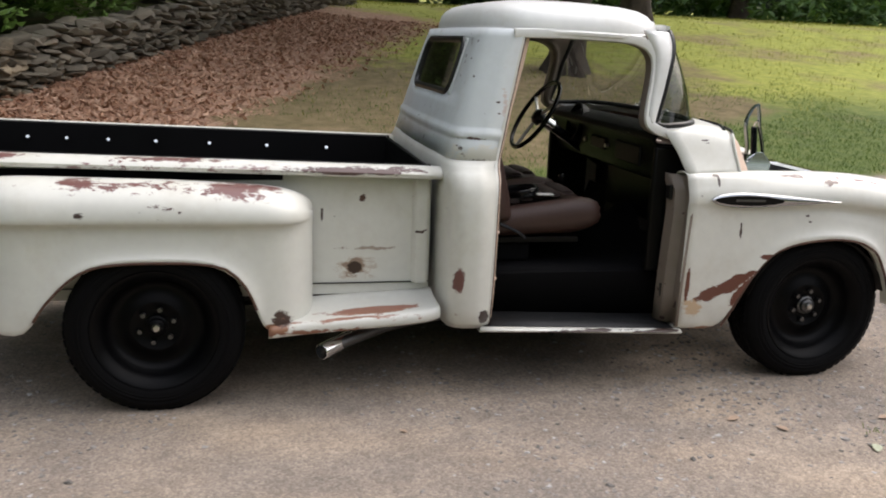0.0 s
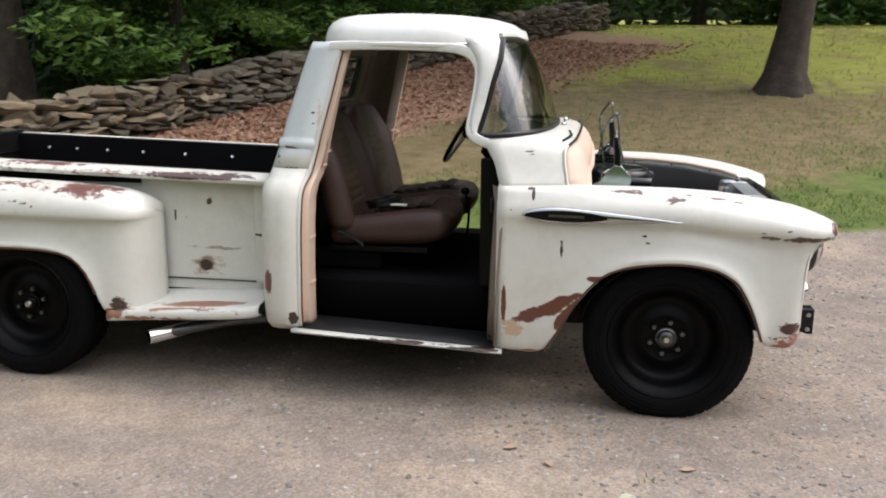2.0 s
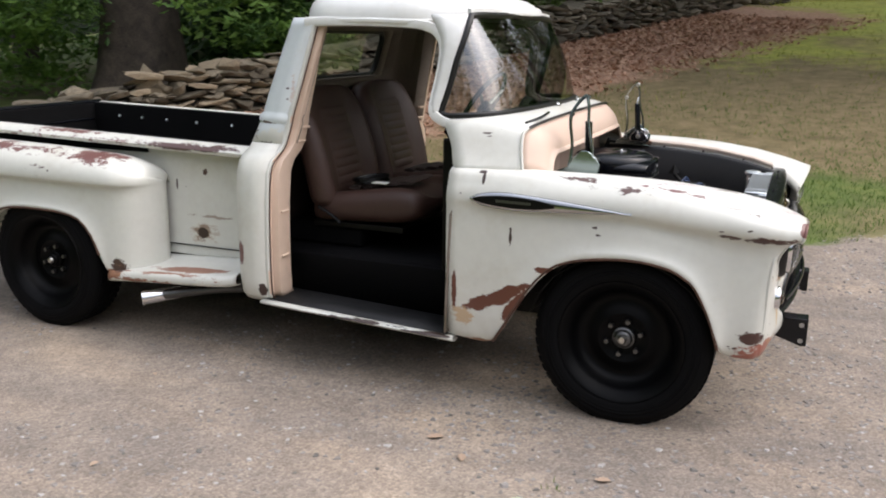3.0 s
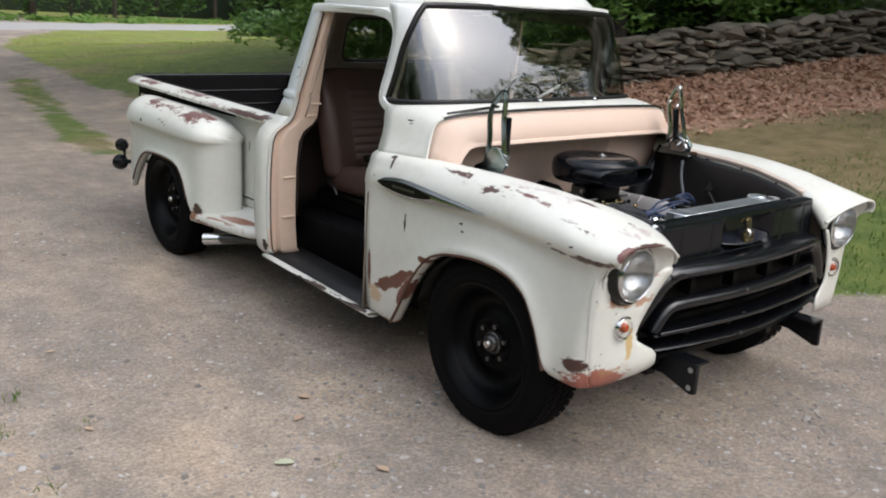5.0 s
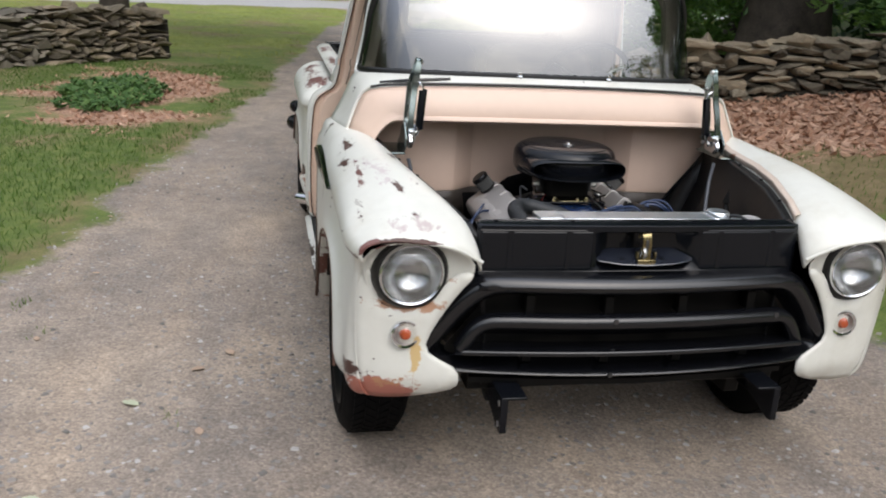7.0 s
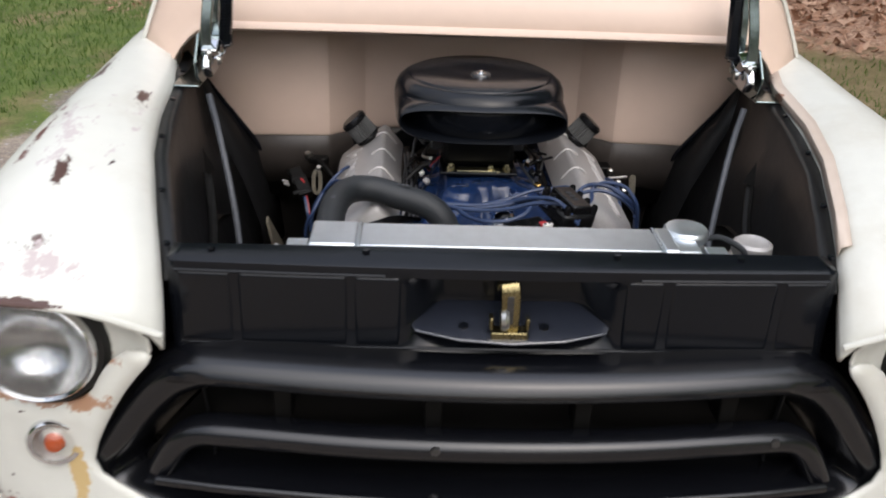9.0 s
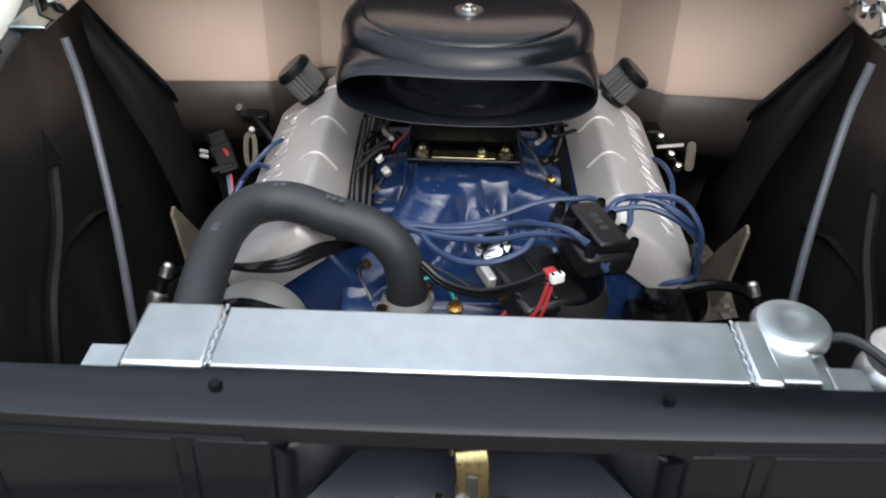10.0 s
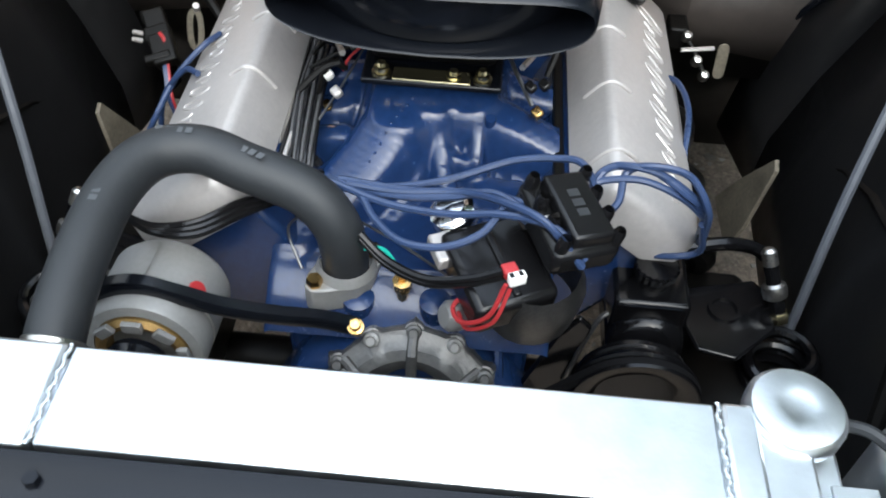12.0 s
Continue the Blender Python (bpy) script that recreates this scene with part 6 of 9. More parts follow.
bar([(0.532, 0.502), (0.522, 0.522), (0.497, 0.562), (0.462, 0.586), (0.40, 0.592), (0.2, 0.594), (0.0, 0.595)], 0.020, 0.030, -0.030, "grille_bar", "black upper grille bar curving down at its ends")
bar([(0.545, 0.496), (0.48, 0.499), (0.40, 0.501), (0.2, 0.504), (0.0, 0.505)], 0.0045, 0.052, -0.042, "grille_shelf", "black lower grille shelf")
bar([(0.535, 0.502), (0.48, 0.504), (0.40, 0.506), (0.2, 0.509), (0.0, 0.510)], 0.007, 0.007, 0.006, "shelf_lip", "dented front lip of the grille shelf")
bar([(0.47, 0.545), (0.40, 0.547), (0.2, 0.549), (0.0, 0.550)], 0.004, 0.03, -0.075, "inner_shelf")
for y in (-0.336, -0.103, 0.128, 0.363):
    for z0, z1 in ((0.455, 0.50), (0.605, 0.662)):
        part("grille_divider", box(x_grille(y) - 0.098, x_grille(y) - 0.052, y - 0.014, y + 0.014, z0, z1), M_BLACK_FLAT, grille, bevel=0.003)
for y, z in ((-0.10, 0.604), (-0.10, 0.512), (-0.10, 0.437), (0.43, 0.600)):
    part("grille_bolt", bolt((x_grille(y) - 0.004, y, z), (1, 0, 0), 0.008, 0.006), M_STEEL_DARK, grille)
part("lower_apron", sweep([(3.40, -0.50, 0.405), (3.43, -0.25, 0.402), (3.44, 0, 0.400), (3.43, 0.25, 0.402), (3.40, 0.50, 0.405)], [(-0.03, -0.006), (0.03, -0.012), (0.03, 0.006), (-0.03, 0.012)]), M_BLACK_FLAT, grille)


# ---- radiator
rad = part("radiator", box(3.272, 3.338, -0.296, 0.313, 0.42, 0.862), M_ALU, truck, "bare aluminium radiator with welded end tanks", bevel=0.003)
part("end_tank", box(3.262, 3.348, -0.300, -0.226, 0.42, 0.868), M_ALU, rad, bevel=0.004)
part("end_tank", box(3.262, 3.348, 0.250, 0.276, 0.42, 0.868), M_ALU, rad, bevel=0.004)
part("top_plate", box(3.264, 3.346, -0.222, 0.246, 0.855, 0.866), M_ALU, rad, bevel=0.002)
for y in (-0.224, 0.248):
    bead = [(3.264 + 0.0016 * k, y + 0.001 * math.sin(k * 0.7), 0.867) for k in range(53)]
    wb = bmesh.new()
    loft([[(x, yy + (0.0018 + 0.0003 * math.cos(i * 2.1)) * math.cos(q), z + (0.0015 + 0.0003 * math.cos(i * 2.1)) * math.sin(q)) for q in (math.pi * j / 6 for j in range(7))] for i, (x, yy, z) in enumerate(bead)], bm=wb)
    part("weld_bead", wb, M_ALU, rad)
for y in (-0.318, 0.336):
    part("mount_tab", box(3.318, 3.362, y - 0.016, y + 0.016, 0.858, 0.862), M_ALU, rad, bevel=0.001)
neck = (3.262, 0.306, 0.838)
part("filler_neck", lathe([(0.030, -0.01), (0.026, 0.008), (0.026, 0.016), (0.032, 0.020)], neck, (0, 0, 1), 24), M_ALU, rad)
part("filler_box", box(3.245, 3.335, 0.270, 0.342, 0.45, 0.836), M_ALU, rad, bevel=0.003)
cap = part("radiator_cap", lathe([(0.034, 0.012), (0.037, 0.016), (0.037, 0.026), (0.033, 0.031), (0.018, 0.034), (0.012, 0.0325), (0.0, 0.0325)], neck, (0, 0, 1), 28), M_ALU, rad, "polished radiator cap")
part("overflow_hose", tube([(3.258, 0.338, 0.846), (3.27, 0.362, 0.856), (3.295, 0.388, 0.850), (3.30, 0.398, 0.835)], 0.005, 8), M_HOSE, rad)
tank = part("overflow_tank", lathe([(0.0, -0.22), (0.036, -0.22), (0.038, -0.21), (0.038, -0.02), (0.034, -0.008), (0.022, 0.0)], (3.268, 0.418, 0.832), (0, 0, 1), 24), M_ALU, truck, "aluminium overflow bottle")
part("bottle_cap", lathe([(0.030, -0.006), (0.033, 0.0), (0.032, 0.014), (0.026, 0.018), (0.018, 0.014), (0.0, 0.014)], (3.268, 0.418, 0.832), (0, 0, 1), 24), M_CAST, tank)


# ---- engine
engine = part("engine", box(2.46, 3.03, -0.14, 0.14, 0.36, 0.60), M_ENGINE, truck, "blue-painted V8 engine", bevel=0.015)
# timing cover and front of the block
part("front_cover", prism([(-0.15, 0.42), (0.15, 0.42), (0.16, 0.50), (0.12, 0.58), (0.06, 0.61), (-0.06, 0.61), (-0.12, 0.58), (-0.16, 0.50)], 3.02, 3.075, lambda u, v, w: (w, u, v)), M_ENGINE, engine, bevel=0.01)
for s, _ in SIDES:
    # cylinder head, leaning outwards
    m = Matrix.Translation((2.77 + 0.015 * s * -1, s * 0.205, 0.655)) @ Matrix.Rotation(radians(-s * 38), 4, "X")
    L0, L1 = -0.30, (0.20 if s < 0 else 0.185)
    part("cylinder_head", box(-0.29, L1 - 0.01, -0.074, 0.074, -0.11, 0.045, m=m), M_ENGINE, engine, bevel=0.008)
    # valve cover: a low box with rounded edges, its top parallel to the head
    rows = []
    for x, k in ((L0, 0.80), (L0 + 0.010, 0.94), (L0 + 0.03, 1.0), (L1 - 0.05, 1.0), (L1 - 0.026, 0.97), (L1 - 0.008, 0.88), (L1, 0.72)):
        w, h = 0.079 * (0.4 + 0.6 * k), 0.068 * k
        rows.append([m @ Vector((x, s * a, b)) for a, b in ((-w, 0.040), (-w, 0.050), (-w * 0.99, 0.040 + h * 0.82), (-w * 0.95, 0.040 + h * 0.94), (-w * 0.87, 0.040 + h), (0, 0.040 + h * 1.02), (w * 0.70, 0.040 + h), (w * 0.88, 0.040 + h * 0.88), (w * 0.98, 0.040 + h * 0.55), (w, 0.050), (w, 0.040))])
    vc = part("valve_cover", loft(rows, ring=True, caps=True), M_CAST, engine, "cast aluminium valve cover with ribs", angle=50)
    for x in (-0.22, -0.105, 0.012, 0.134):
        rib = [m @ Vector((x, s * a, b)) for a, b in ((-0.0795, 0.066), (-0.079, 0.094), (-0.073, 0.106), (-0.062, 0.110), (-0.046, 0.110))]
        part("rib", sweep(curve(rib, 3), disc(0.0040, 8, 0.003)), M_CAST, vc)
    # raised lettering that cannot be read, as plain loops and bars
    mr = random.Random(5 + s)
    for k in range(14):
        x = -0.215 + 0.027 * k + 0.004 * mr.random()
        at = m @ Matrix.Translation((x, s * (0.012 + 0.004 * mr.random()), 0.1095))
        tall, wide = (0.027, 0.011) if k == 0 else (0.011 + 0.010 * mr.random(), 0.005 + 0.0035 * mr.random())
        if k % 3 == 1:
            line = [at @ Vector((wide * (1.6 - q * 0.8) + 0.3 * tall * math.sin(2.2 * q), tall * math.sin(2.2 * q), -0.001)) for q in range(5)]
            part("raised_mark", sweep(curve(line, 4), disc(0.0024, 6)), M_CAST, vc)
        else:
            line = [at @ Vector((wide * math.cos(q) + 0.4 * tall * math.sin(q), tall * math.sin(q), -0.001)) for q in (2 * math.pi * i / 16 for i in range(16))]
            part("raised_mark", sweep(line, disc(0.0022, 6), ring=True), M_CAST, vc)
    for x in (L0 + 0.02, L1 - 0.03):
        part("cover_bolt", bolt(m @ Vector((x, -s * 0.07, 0.056)), m.to_3x3() @ Vector((0, 0, 1)), 0.008, 0.012), M_STEEL, vc)
    # breather with pleated side
    b0 = m @ Vector((-0.232, -s * 0.034, 0.106))
    ax = (m.to_3x3() @ Vector((0, 0.06 * s, 1))).normalized()
    pleats = []
    n = 48
    u = ax.orthogonal().normalized()
    v = ax.cross(u)
    for h, rr in ((0.014, 0.030), (0.056, 0.030)):
        pleats.append([b0 + ax * h + (u * math.cos(2 * math.pi * k / n) + v * math.sin(2 * math.pi * k / n)) * (rr - 0.004 * (k % 2)) for k in range(n)])
    br = part("breather_filter", loft(pleats, ring=True), M_FILTER, vc, "small pleated breather filter", smooth=False)
    part("breather_cap", lathe([(0.0, 0.071), (0.027, 0.070), (0.032, 0.065), (0.032, 0.056), (0.029, 0.054)], b0, ax, 28), M_BLACK_PLASTIC, vc)
    part("breather_base", lathe([(0.031, 0.016), (0.032, 0.010), (0.026, 0.005), (0.02, -0.004)], b0, ax, 28), M_BLACK_PLASTIC, vc)
    # exhaust header runs
    for k in range(3):
        x = 2.56 + 0.13 * k
        part("header_pipe", tube([(x, s * 0.30, 0.60), (x, s * 0.36, 0.575), (x - 0.04, s * 0.385, 0.50), (x - 0.12, s * 0.38, 0.38)], 0.019, 8), M_BLACK_FLAT, engine)
    # raw steel engine mount plate, a triangular gusset
    g = [(2.60, 0.46), (2.71, 0.46), (2.715, 0.51), (2.690, 0.600), (2.672, 0.606), (2.63, 0.53)]
    part("engine_mount", prism(g, 0.0, 0.006, lambda u_, v_, w_: (u_, s * (0.44 + w_ + (v_ - 0.46) * 0.25), v_)), M_RUSTY, truck, "raw steel gusset plate", bevel=0.001)

# intake manifold: valley plate, plenum and runners
part("intake_valley", prism([(-0.135, 0.60), (0.135, 0.60), (0.150, 0.655), (0.11, 0.668), (-0.11, 0.668), (-0.150, 0.655)], 2.50, 3.0, lambda u, v, w: (w, u, v)), M_ENGINE, engine, bevel=0.012)
RUNNERS = (
    # half width, then the crest line
    (0.050, (2.58, -0.040, 0.760), (2.785, -0.034, 0.757), (2.815, -0.042, 0.743), (2.85, -0.062, 0.722), (2.893, -0.097, 0.700), (2.94, -0.140, 0.682)),
    (0.050, (2.58, 0.045, 0.760), (2.775, 0.045, 0.757)),
    (0.040, (2.58, 0.0, 0.761), (2.790, 0.004, 0.757)),
    (0.034, (2.770, 0.050, 0.752), (2.795, 0.095, 0.744), (2.812, 0.155, 0.724)),
    (0.013, (2.805, 0.012, 0.742), (2.850, 0.022, 0.706), (2.90, 0.044, 0.676), (2.93, 0.056, 0.668)),
    (0.010, (2.815, 0.002, 0.732), (2.860, -0.008, 0.694), (2.905, -0.030, 0.668)),
    (0.008, (2.808, 0.060, 0.744), (2.842, 0.062, 0.712)),
    (0.009, (2.835, 0.026, 0.712), (2.842, 0.050, 0.708)),
    (0.022, (2.73, -0.095, 0.724), (2.755, -0.110, 0.716), (2.760, -0.152, 0.708)),
    (0.018, (2.805, -0.105, 0.708), (2.806, -0.152, 0.700)),
    (0.016, (2.860, -0.130, 0.692), (2.856, -0.154, 0.688)),
    (0.024, (2.862, 0.075, 0.688), (2.868, 0.110, 0.690), (2.866, 0.152, 0.688)),
    (0.014, (2.910, 0.085, 0.682), (2.900, 0.152, 0.680)),
    (0.026, (2.62, 0.06, 0.735), (2.58, 0.155, 0.715)), (0.026, (2.62, -0.06, 0.735), (2.58, -0.155, 0.715)),
    (0.026, (2.70, 0.06, 0.738), (2.715, 0.155, 0.718)), (0.022, (2.70, -0.06, 0.738), (2.705, -0.155, 0.718)),
)



CRESTS = [(r, [tuple(p) for p in curve(line, 5)] if len(line) > 2 else line) for r, *line in RUNNERS]


def intake_z(x, y):
    """Height of the cast manifold: rounded runners falling from the carburettor pad to the heads."""
    z = 0.668 - 0.03 * max(0.0, (x - 2.97) / 0.06) ** 2 - 0.05 * max(0.0, (abs(y) - 0.150) / 0.03) ** 2
    for r, line in CRESTS:
        best = -1.0
        for (x0, y0, z0), (x1, y1, z1) in zip(line, line[1:]):
            dx, dy = x1 - x0, y1 - y0
            t = max(0.0, min(1.0, ((x - x0) * dx + (y - y0) * dy) / (dx * dx + dy * dy)))
            d = math.hypot(x - x0 - t * dx, y - y0 - t * dy) / r
            best = max(best, z0 + (z1 - z0) * t - r * (0.22 * d * d + 0.9 * max(0.0, d - 0.72) ** 1.3 * 3.0))
        k = 0.0055
        m_ = max(z, best)
        z = m_ + k * math.log(math.exp((z - m_) / k) + math.exp((best - m_) / k)) if abs(z - best) < 0.03 else m_
    return z + 0.0004 * noise.noise((x * 40, y * 40, 0))


rows = [[(2.50 + 0.55 * i / 150, -0.158 + 0.316 * j / 100, intake_z(2.50 + 0.55 * i / 150, -0.158 + 0.316 * j / 100)) for j in range(101)] for i in range(151)]
part("intake_manifold", loft(rows), M_ENGINE, engine, "glossy blue cast intake manifold", angle=80)
for s, _ in SIDES:
    part("gasket_rail", box(2.48, 2.93, min(s * 0.152, s * 0.186), max(s * 0.152, s * 0.186), 0.64, 0.722), M_BLACK_FLAT, engine, bevel=0.003)
    for k in range(5):
        x = 2.60 + 0.085 * k
        part("intake_bolt", bolt((x, s * 0.128, intake_z(x, s * 0.128) - 0.002), (0, s * 0.4, 1), 0.007, 0.010), M_STEEL_DARK if k % 2 else M_BRASS, engine)
for k in range(9):
    yy, zz = -0.166 + 0.0042 * k, 0.736 + 0.007 * math.sin(math.pi * k / 8)
    part("loom_wire", tube([(2.60, yy, zz + 0.004), (2.68, yy + 0.003 * math.sin(k), zz + 0.003), (2.77, yy + 0.002 * math.cos(k), zz), (2.86, yy + 0.004, zz - 0.014), (2.90, yy + 0.006, zz - 0.030)], 0.0024, 6), M_LOOM if k % 2 else M_BLACK_PLASTIC, engine)
for k in range(9):
    # cast-in marks on the runner
    cx, cy = 2.800 + 0.0095 * k, -0.020 - 0.0052 * k
    part("cast_mark", box(-0.0015, 0.0015, -0.0015, 0.0015, -0.001, 0.0014, m=Matrix.Translation((cx, cy, intake_z(cx, cy)))), M_ENGINE, engine, bevel=0.0007)
part("manifold_boss", lathe([(0.0, 0.006), (0.006, 0.006), (0.007, 0.004), (0.007, -0.02)], (2.812, 0.074, 0.744), (0.35, 0, 1), 14), M_ENGINE, engine)
part("water_crossover", sweep(curve([(2.985, -0.15, 0.608), (3.0, -0.09, 0.622), (3.005, 0.0, 0.622), (2.99, 0.13, 0.60)], 4), disc(0.021, 12)), M_ENGINE, engine)
for y, z, r in ((-0.128, 0.622, 0.012), (0.078, 0.634, 0.011), (0.112, 0.622, 0.010)):
    part("crossover_bolt", lathe([(0.0, 0.012), (r * 0.6, 0.012), (r * 0.7, 0.005), (r, 0.004), (r, -0.02)], (3.002, y, z), (0.35, 0, 1), 8), M_STEEL_DARK, engine)
for y in (-0.02, 0.05, 0.10):
    part("cover_rib", sweep([(3.012, y, 0.618), (3.050, y * 1.05, 0.598), (3.078, y * 1.1, 0.560)], disc(0.0055, 8)), M_ENGINE, engine)
for y, z in ((-0.055, 0.640), (0.03, 0.645), (0.055, 0.640)):
    part("casting_boss", lathe([(0.018, -0.02), (0.018, 0.012), (0.010, 0.016), (0.0, 0.016)], (3.02, y, z), (0.1, 0, 1), 14), M_ENGINE, engine)
# ribbed wire loom beside the valve cover
for k in range(5):
    part("loom_wire", tube([(2.58, -0.152 - 0.006 * k, 0.724), (2.72, -0.149 - 0.006 * k, 0.730), (2.86, -0.152 - 0.006 * k, 0.726), (2.95, -0.160 - 0.004 * k, 0.712)], 0.0034, 6), M_CAST if k % 2 else M_BLACK_PLASTIC, engine)

# carburettor and air cleaner
carb = part("carburetor", box(2.625, 2.755, -0.078, 0.078, 0.775, 0.845), M_BLACK_FLAT, engine, "dark carburettor", bevel=0.012)
part("carb_base", box(2.61, 2.788, -0.084, 0.084, 0.764, 0.773), M_BLACK, carb, bevel=0.003)
part("spacer_plate", box(2.766, 2.790, -0.046, 0.046, 0.7735, 0.7775), M_PALE_GOLD, carb, bevel=0.001)
for y in (-0.060, 0.060, 0.026):
    part("carb_stud", lathe([(0.0, 0.016), (0.005, 0.015), (0.006, 0.010), (0.009, 0.009), (0.009, 0.003), (0.012, 0.002), (0.012, -0.004)], (2.775, y, 0.774 if abs(y) > 0.05 else 0.770), (0, 0, 1), 12), M_PALE_GOLD, carb)
for s, _ in SIDES:
    part("float_bowl", box(2.63, 2.70, min(s * 0.07, s * 0.105), max(s * 0.07, s * 0.105), 0.79, 0.84), M_STEEL_DARK, carb, bevel=0.006)
    part("linkage", tube([(2.66, s * 0.10, 0.80), (2.72, s * 0.12, 0.785), (2.78, s * 0.105, 0.80)], 0.004, 6), M_STEEL, carb)
    part("fuel_fitting", bolt((2.70, s * 0.10, 0.82), (0, s, 0), 0.010, 0.02), M_STEEL, carb)
cr = random.Random(3)
for k in range(12):
    s = -1 if k % 2 else 1
    x, y, z = 2.62 + 0.16 * cr.random(), s * (0.085 + 0.05 * cr.random()), 0.745 + 0.05 * cr.random()
    line = [(x, y, z), (x + cr.uniform(-0.03, 0.05), y + s * cr.uniform(0.0, 0.03), z + cr.uniform(-0.01, 0.025)), (x + cr.uniform(-0.05, 0.07), y + s * cr.uniform(0.02, 0.05), z - cr.uniform(0.0, 0.05))]
    part("carb_line", tube(line, cr.choice((0.0022, 0.003, 0.0042)), 6), cr.choice((M_BLACK_FLAT, M_BLACK_PLASTIC, M_BLACK_FLAT, M_STEEL_DARK)), carb)
for x, y, z, mt in ((2.775, -0.125, 0.765, M_WHITE_PLASTIC), (2.792, -0.112, 0.752, M_CAST), (2.775, 0.118, 0.770, M_BLACK_PLASTIC), (2.758, 0.135, 0.762, M_BLACK_PLASTIC), (2.742, -0.098, 0.785, M_BLACK_PLASTIC), (2.80, 0.128, 0.752, M_BRASS)):
    part("carb_plug", box(-0.007, 0.007, -0.006, 0.006, -0.006, 0.006, m=Matrix.Translation((x, y, z)) @ Euler((0.5, 0.3, 0.8)).to_matrix().to_4x4()), mt, carb, bevel=0.003)
part("red_lead", tube([(2.745, -0.085, 0.79), (2.762, -0.100, 0.782), (2.765, -0.108, 0.765)], 0.0018, 6), M_RED, carb)
AC = (2.665, 0.0)
cleaner = part("air_cleaner", lathe([(0.02, 0.853), (0.150, 0.853), (0.170, 0.858), (0.182, 0.872), (0.186, 0.895), (0.186, 0.918), (0.184, 0.932), (0.178, 0.944), (0.168, 0.9525), (0.158, 0.957), (0.155, 0.9565)], (*AC, 0), (0, 0, 1), 64), M_BLACK, engine, "black air cleaner with a wide open front scoop", angle=70)


def stadium(x, hw, z0, z1, bow, sag):
    """A flat-sided oval across the car at x; bow pushes its middle forward, sag lowers its upper edge."""
    out, r = [], (z1 - z0) / 2
    for q in range(48):
        a = 2 * math.pi * q / 48
        c, si = math.cos(a), math.sin(a)
        y = hw * abs(c) ** 0.55 * (1 if c > 0 else -1)
        z = (z0 + z1) / 2 + r * abs(si) ** 0.80 * (1 if si > 0 else -1)
        k = 1 - (y / hw) ** 2
        out.append((x + bow * k, y, z - (sag * k if si > 0 else 0.4 * sag * k)))
    return out


scoop = [stadium(2.66, 0.183, 0.858, 0.940, 0.0, 0.0), stadium(2.74, 0.183, 0.858, 0.941, 0.01, 0.0), stadium(2.80, 0.179, 0.860, 0.940, 0.018, 0.001), stadium(2.838, 0.173, 0.862, 0.937, 0.022, 0.003), stadium(2.842, 0.170, 0.865, 0.934, 0.022, 0.004)]
scoop += [stadium(2.838, 0.167, 0.868, 0.931, 0.022, 0.004), stadium(2.80, 0.166, 0.868, 0.932, 0.018, 0.002), stadium(2.74, 0.160, 0.866, 0.932, 0.01, 0.0)]
part("scoop", loft(scoop, ring=True), M_BLACK, cleaner, "flared oval scoop mouth", angle=70)
part("cleaner_lid", lathe([(0.156, 0.954), (0.154, 0.959), (0.150, 0.9605), (0.10, 0.963), (0.05, 0.964), (0.030, 0.962), (0.0, 0.962)], (*AC, 0), (0, 0, 1), 64), M_BLACK, cleaner, "round black cleaner lid", angle=60)
part("filter_element", lathe([(0.135, 0.855), (0.135, 0.945)], (2.665, 0, 0), (0, 0, 1), 40), M_BLACK_FLAT, cleaner)
part("wing_nut", lathe([(0.012, 0.0), (0.012, 0.004), (0.007, 0.006), (0.006, 0.010), (0.0, 0.011)], (2.70, 0.0, 0.963), (0, 0, 1), 12), M_CHROME, cleaner)
part("lid_washer", lathe([(0.022, 0.0), (0.020, 0.004), (0.0, 0.005)], (2.70, 0.0, 0.963), (0, 0, 1), 18), M_STEEL_DARK, cleaner)

# upper radiator hose
hose = part("radiator_hose", tube([(3.245, -0.282, 0.76), (3.20, -0.285, 0.785), (3.12, -0.288, 0.800), (3.04, -0.284, 0.805), (2.99, -0.262, 0.808), (2.972, -0.220, 0.805), (2.982, -0.170, 0.795), (2.994, -0.110, 0.780), (3.004, -0.080, 0.752), (3.004, -0.071, 0.71), (2.998, -0.071, 0.670)], 0.0255, 18), M_HOSE, engine, "grey-black rubber radiator hose")
part("hose_clamp", lathe([(0.0262, -0.008), (0.0275, -0.007), (0.0275, 0.007), (0.0262, 0.008)], (3.212, -0.2845, 0.779), (-0.92, 0, 0.42), 24), M_STEEL, hose, "steel hose clamp")
part("hose_stub", tube([(3.285, -0.28, 0.735), (3.235, -0.283, 0.768)], 0.023, 16, 0), M_ALU, hose)
for at, d in (((3.06, -0.2865, 0.829), (1, 0, 0)), ((2.985, -0.165, 0.821), (0.4, 0.9, 0)), ((2.975, -0.24, 0.832), (0, 1, 0))):
    # faded print on the hose, unreadable
    dv = Vector(d).normalized()
    side = dv.cross(Vector((0, 0, 1)))
    mark = bmesh.new()
    for k in range(4):
        c = Vector(at) + dv * (0.010 * (k - 1.5))
        mark.faces.new([mark.verts.new(c + dv * a * 0.0035 + side * b_ * 0.004) for a, b_ in ((-1, -1), (1, -1), (1, 1), (-1, 1))])
    part("print_mark", mark, M_HOSE_PRINT, hose, smooth=False)
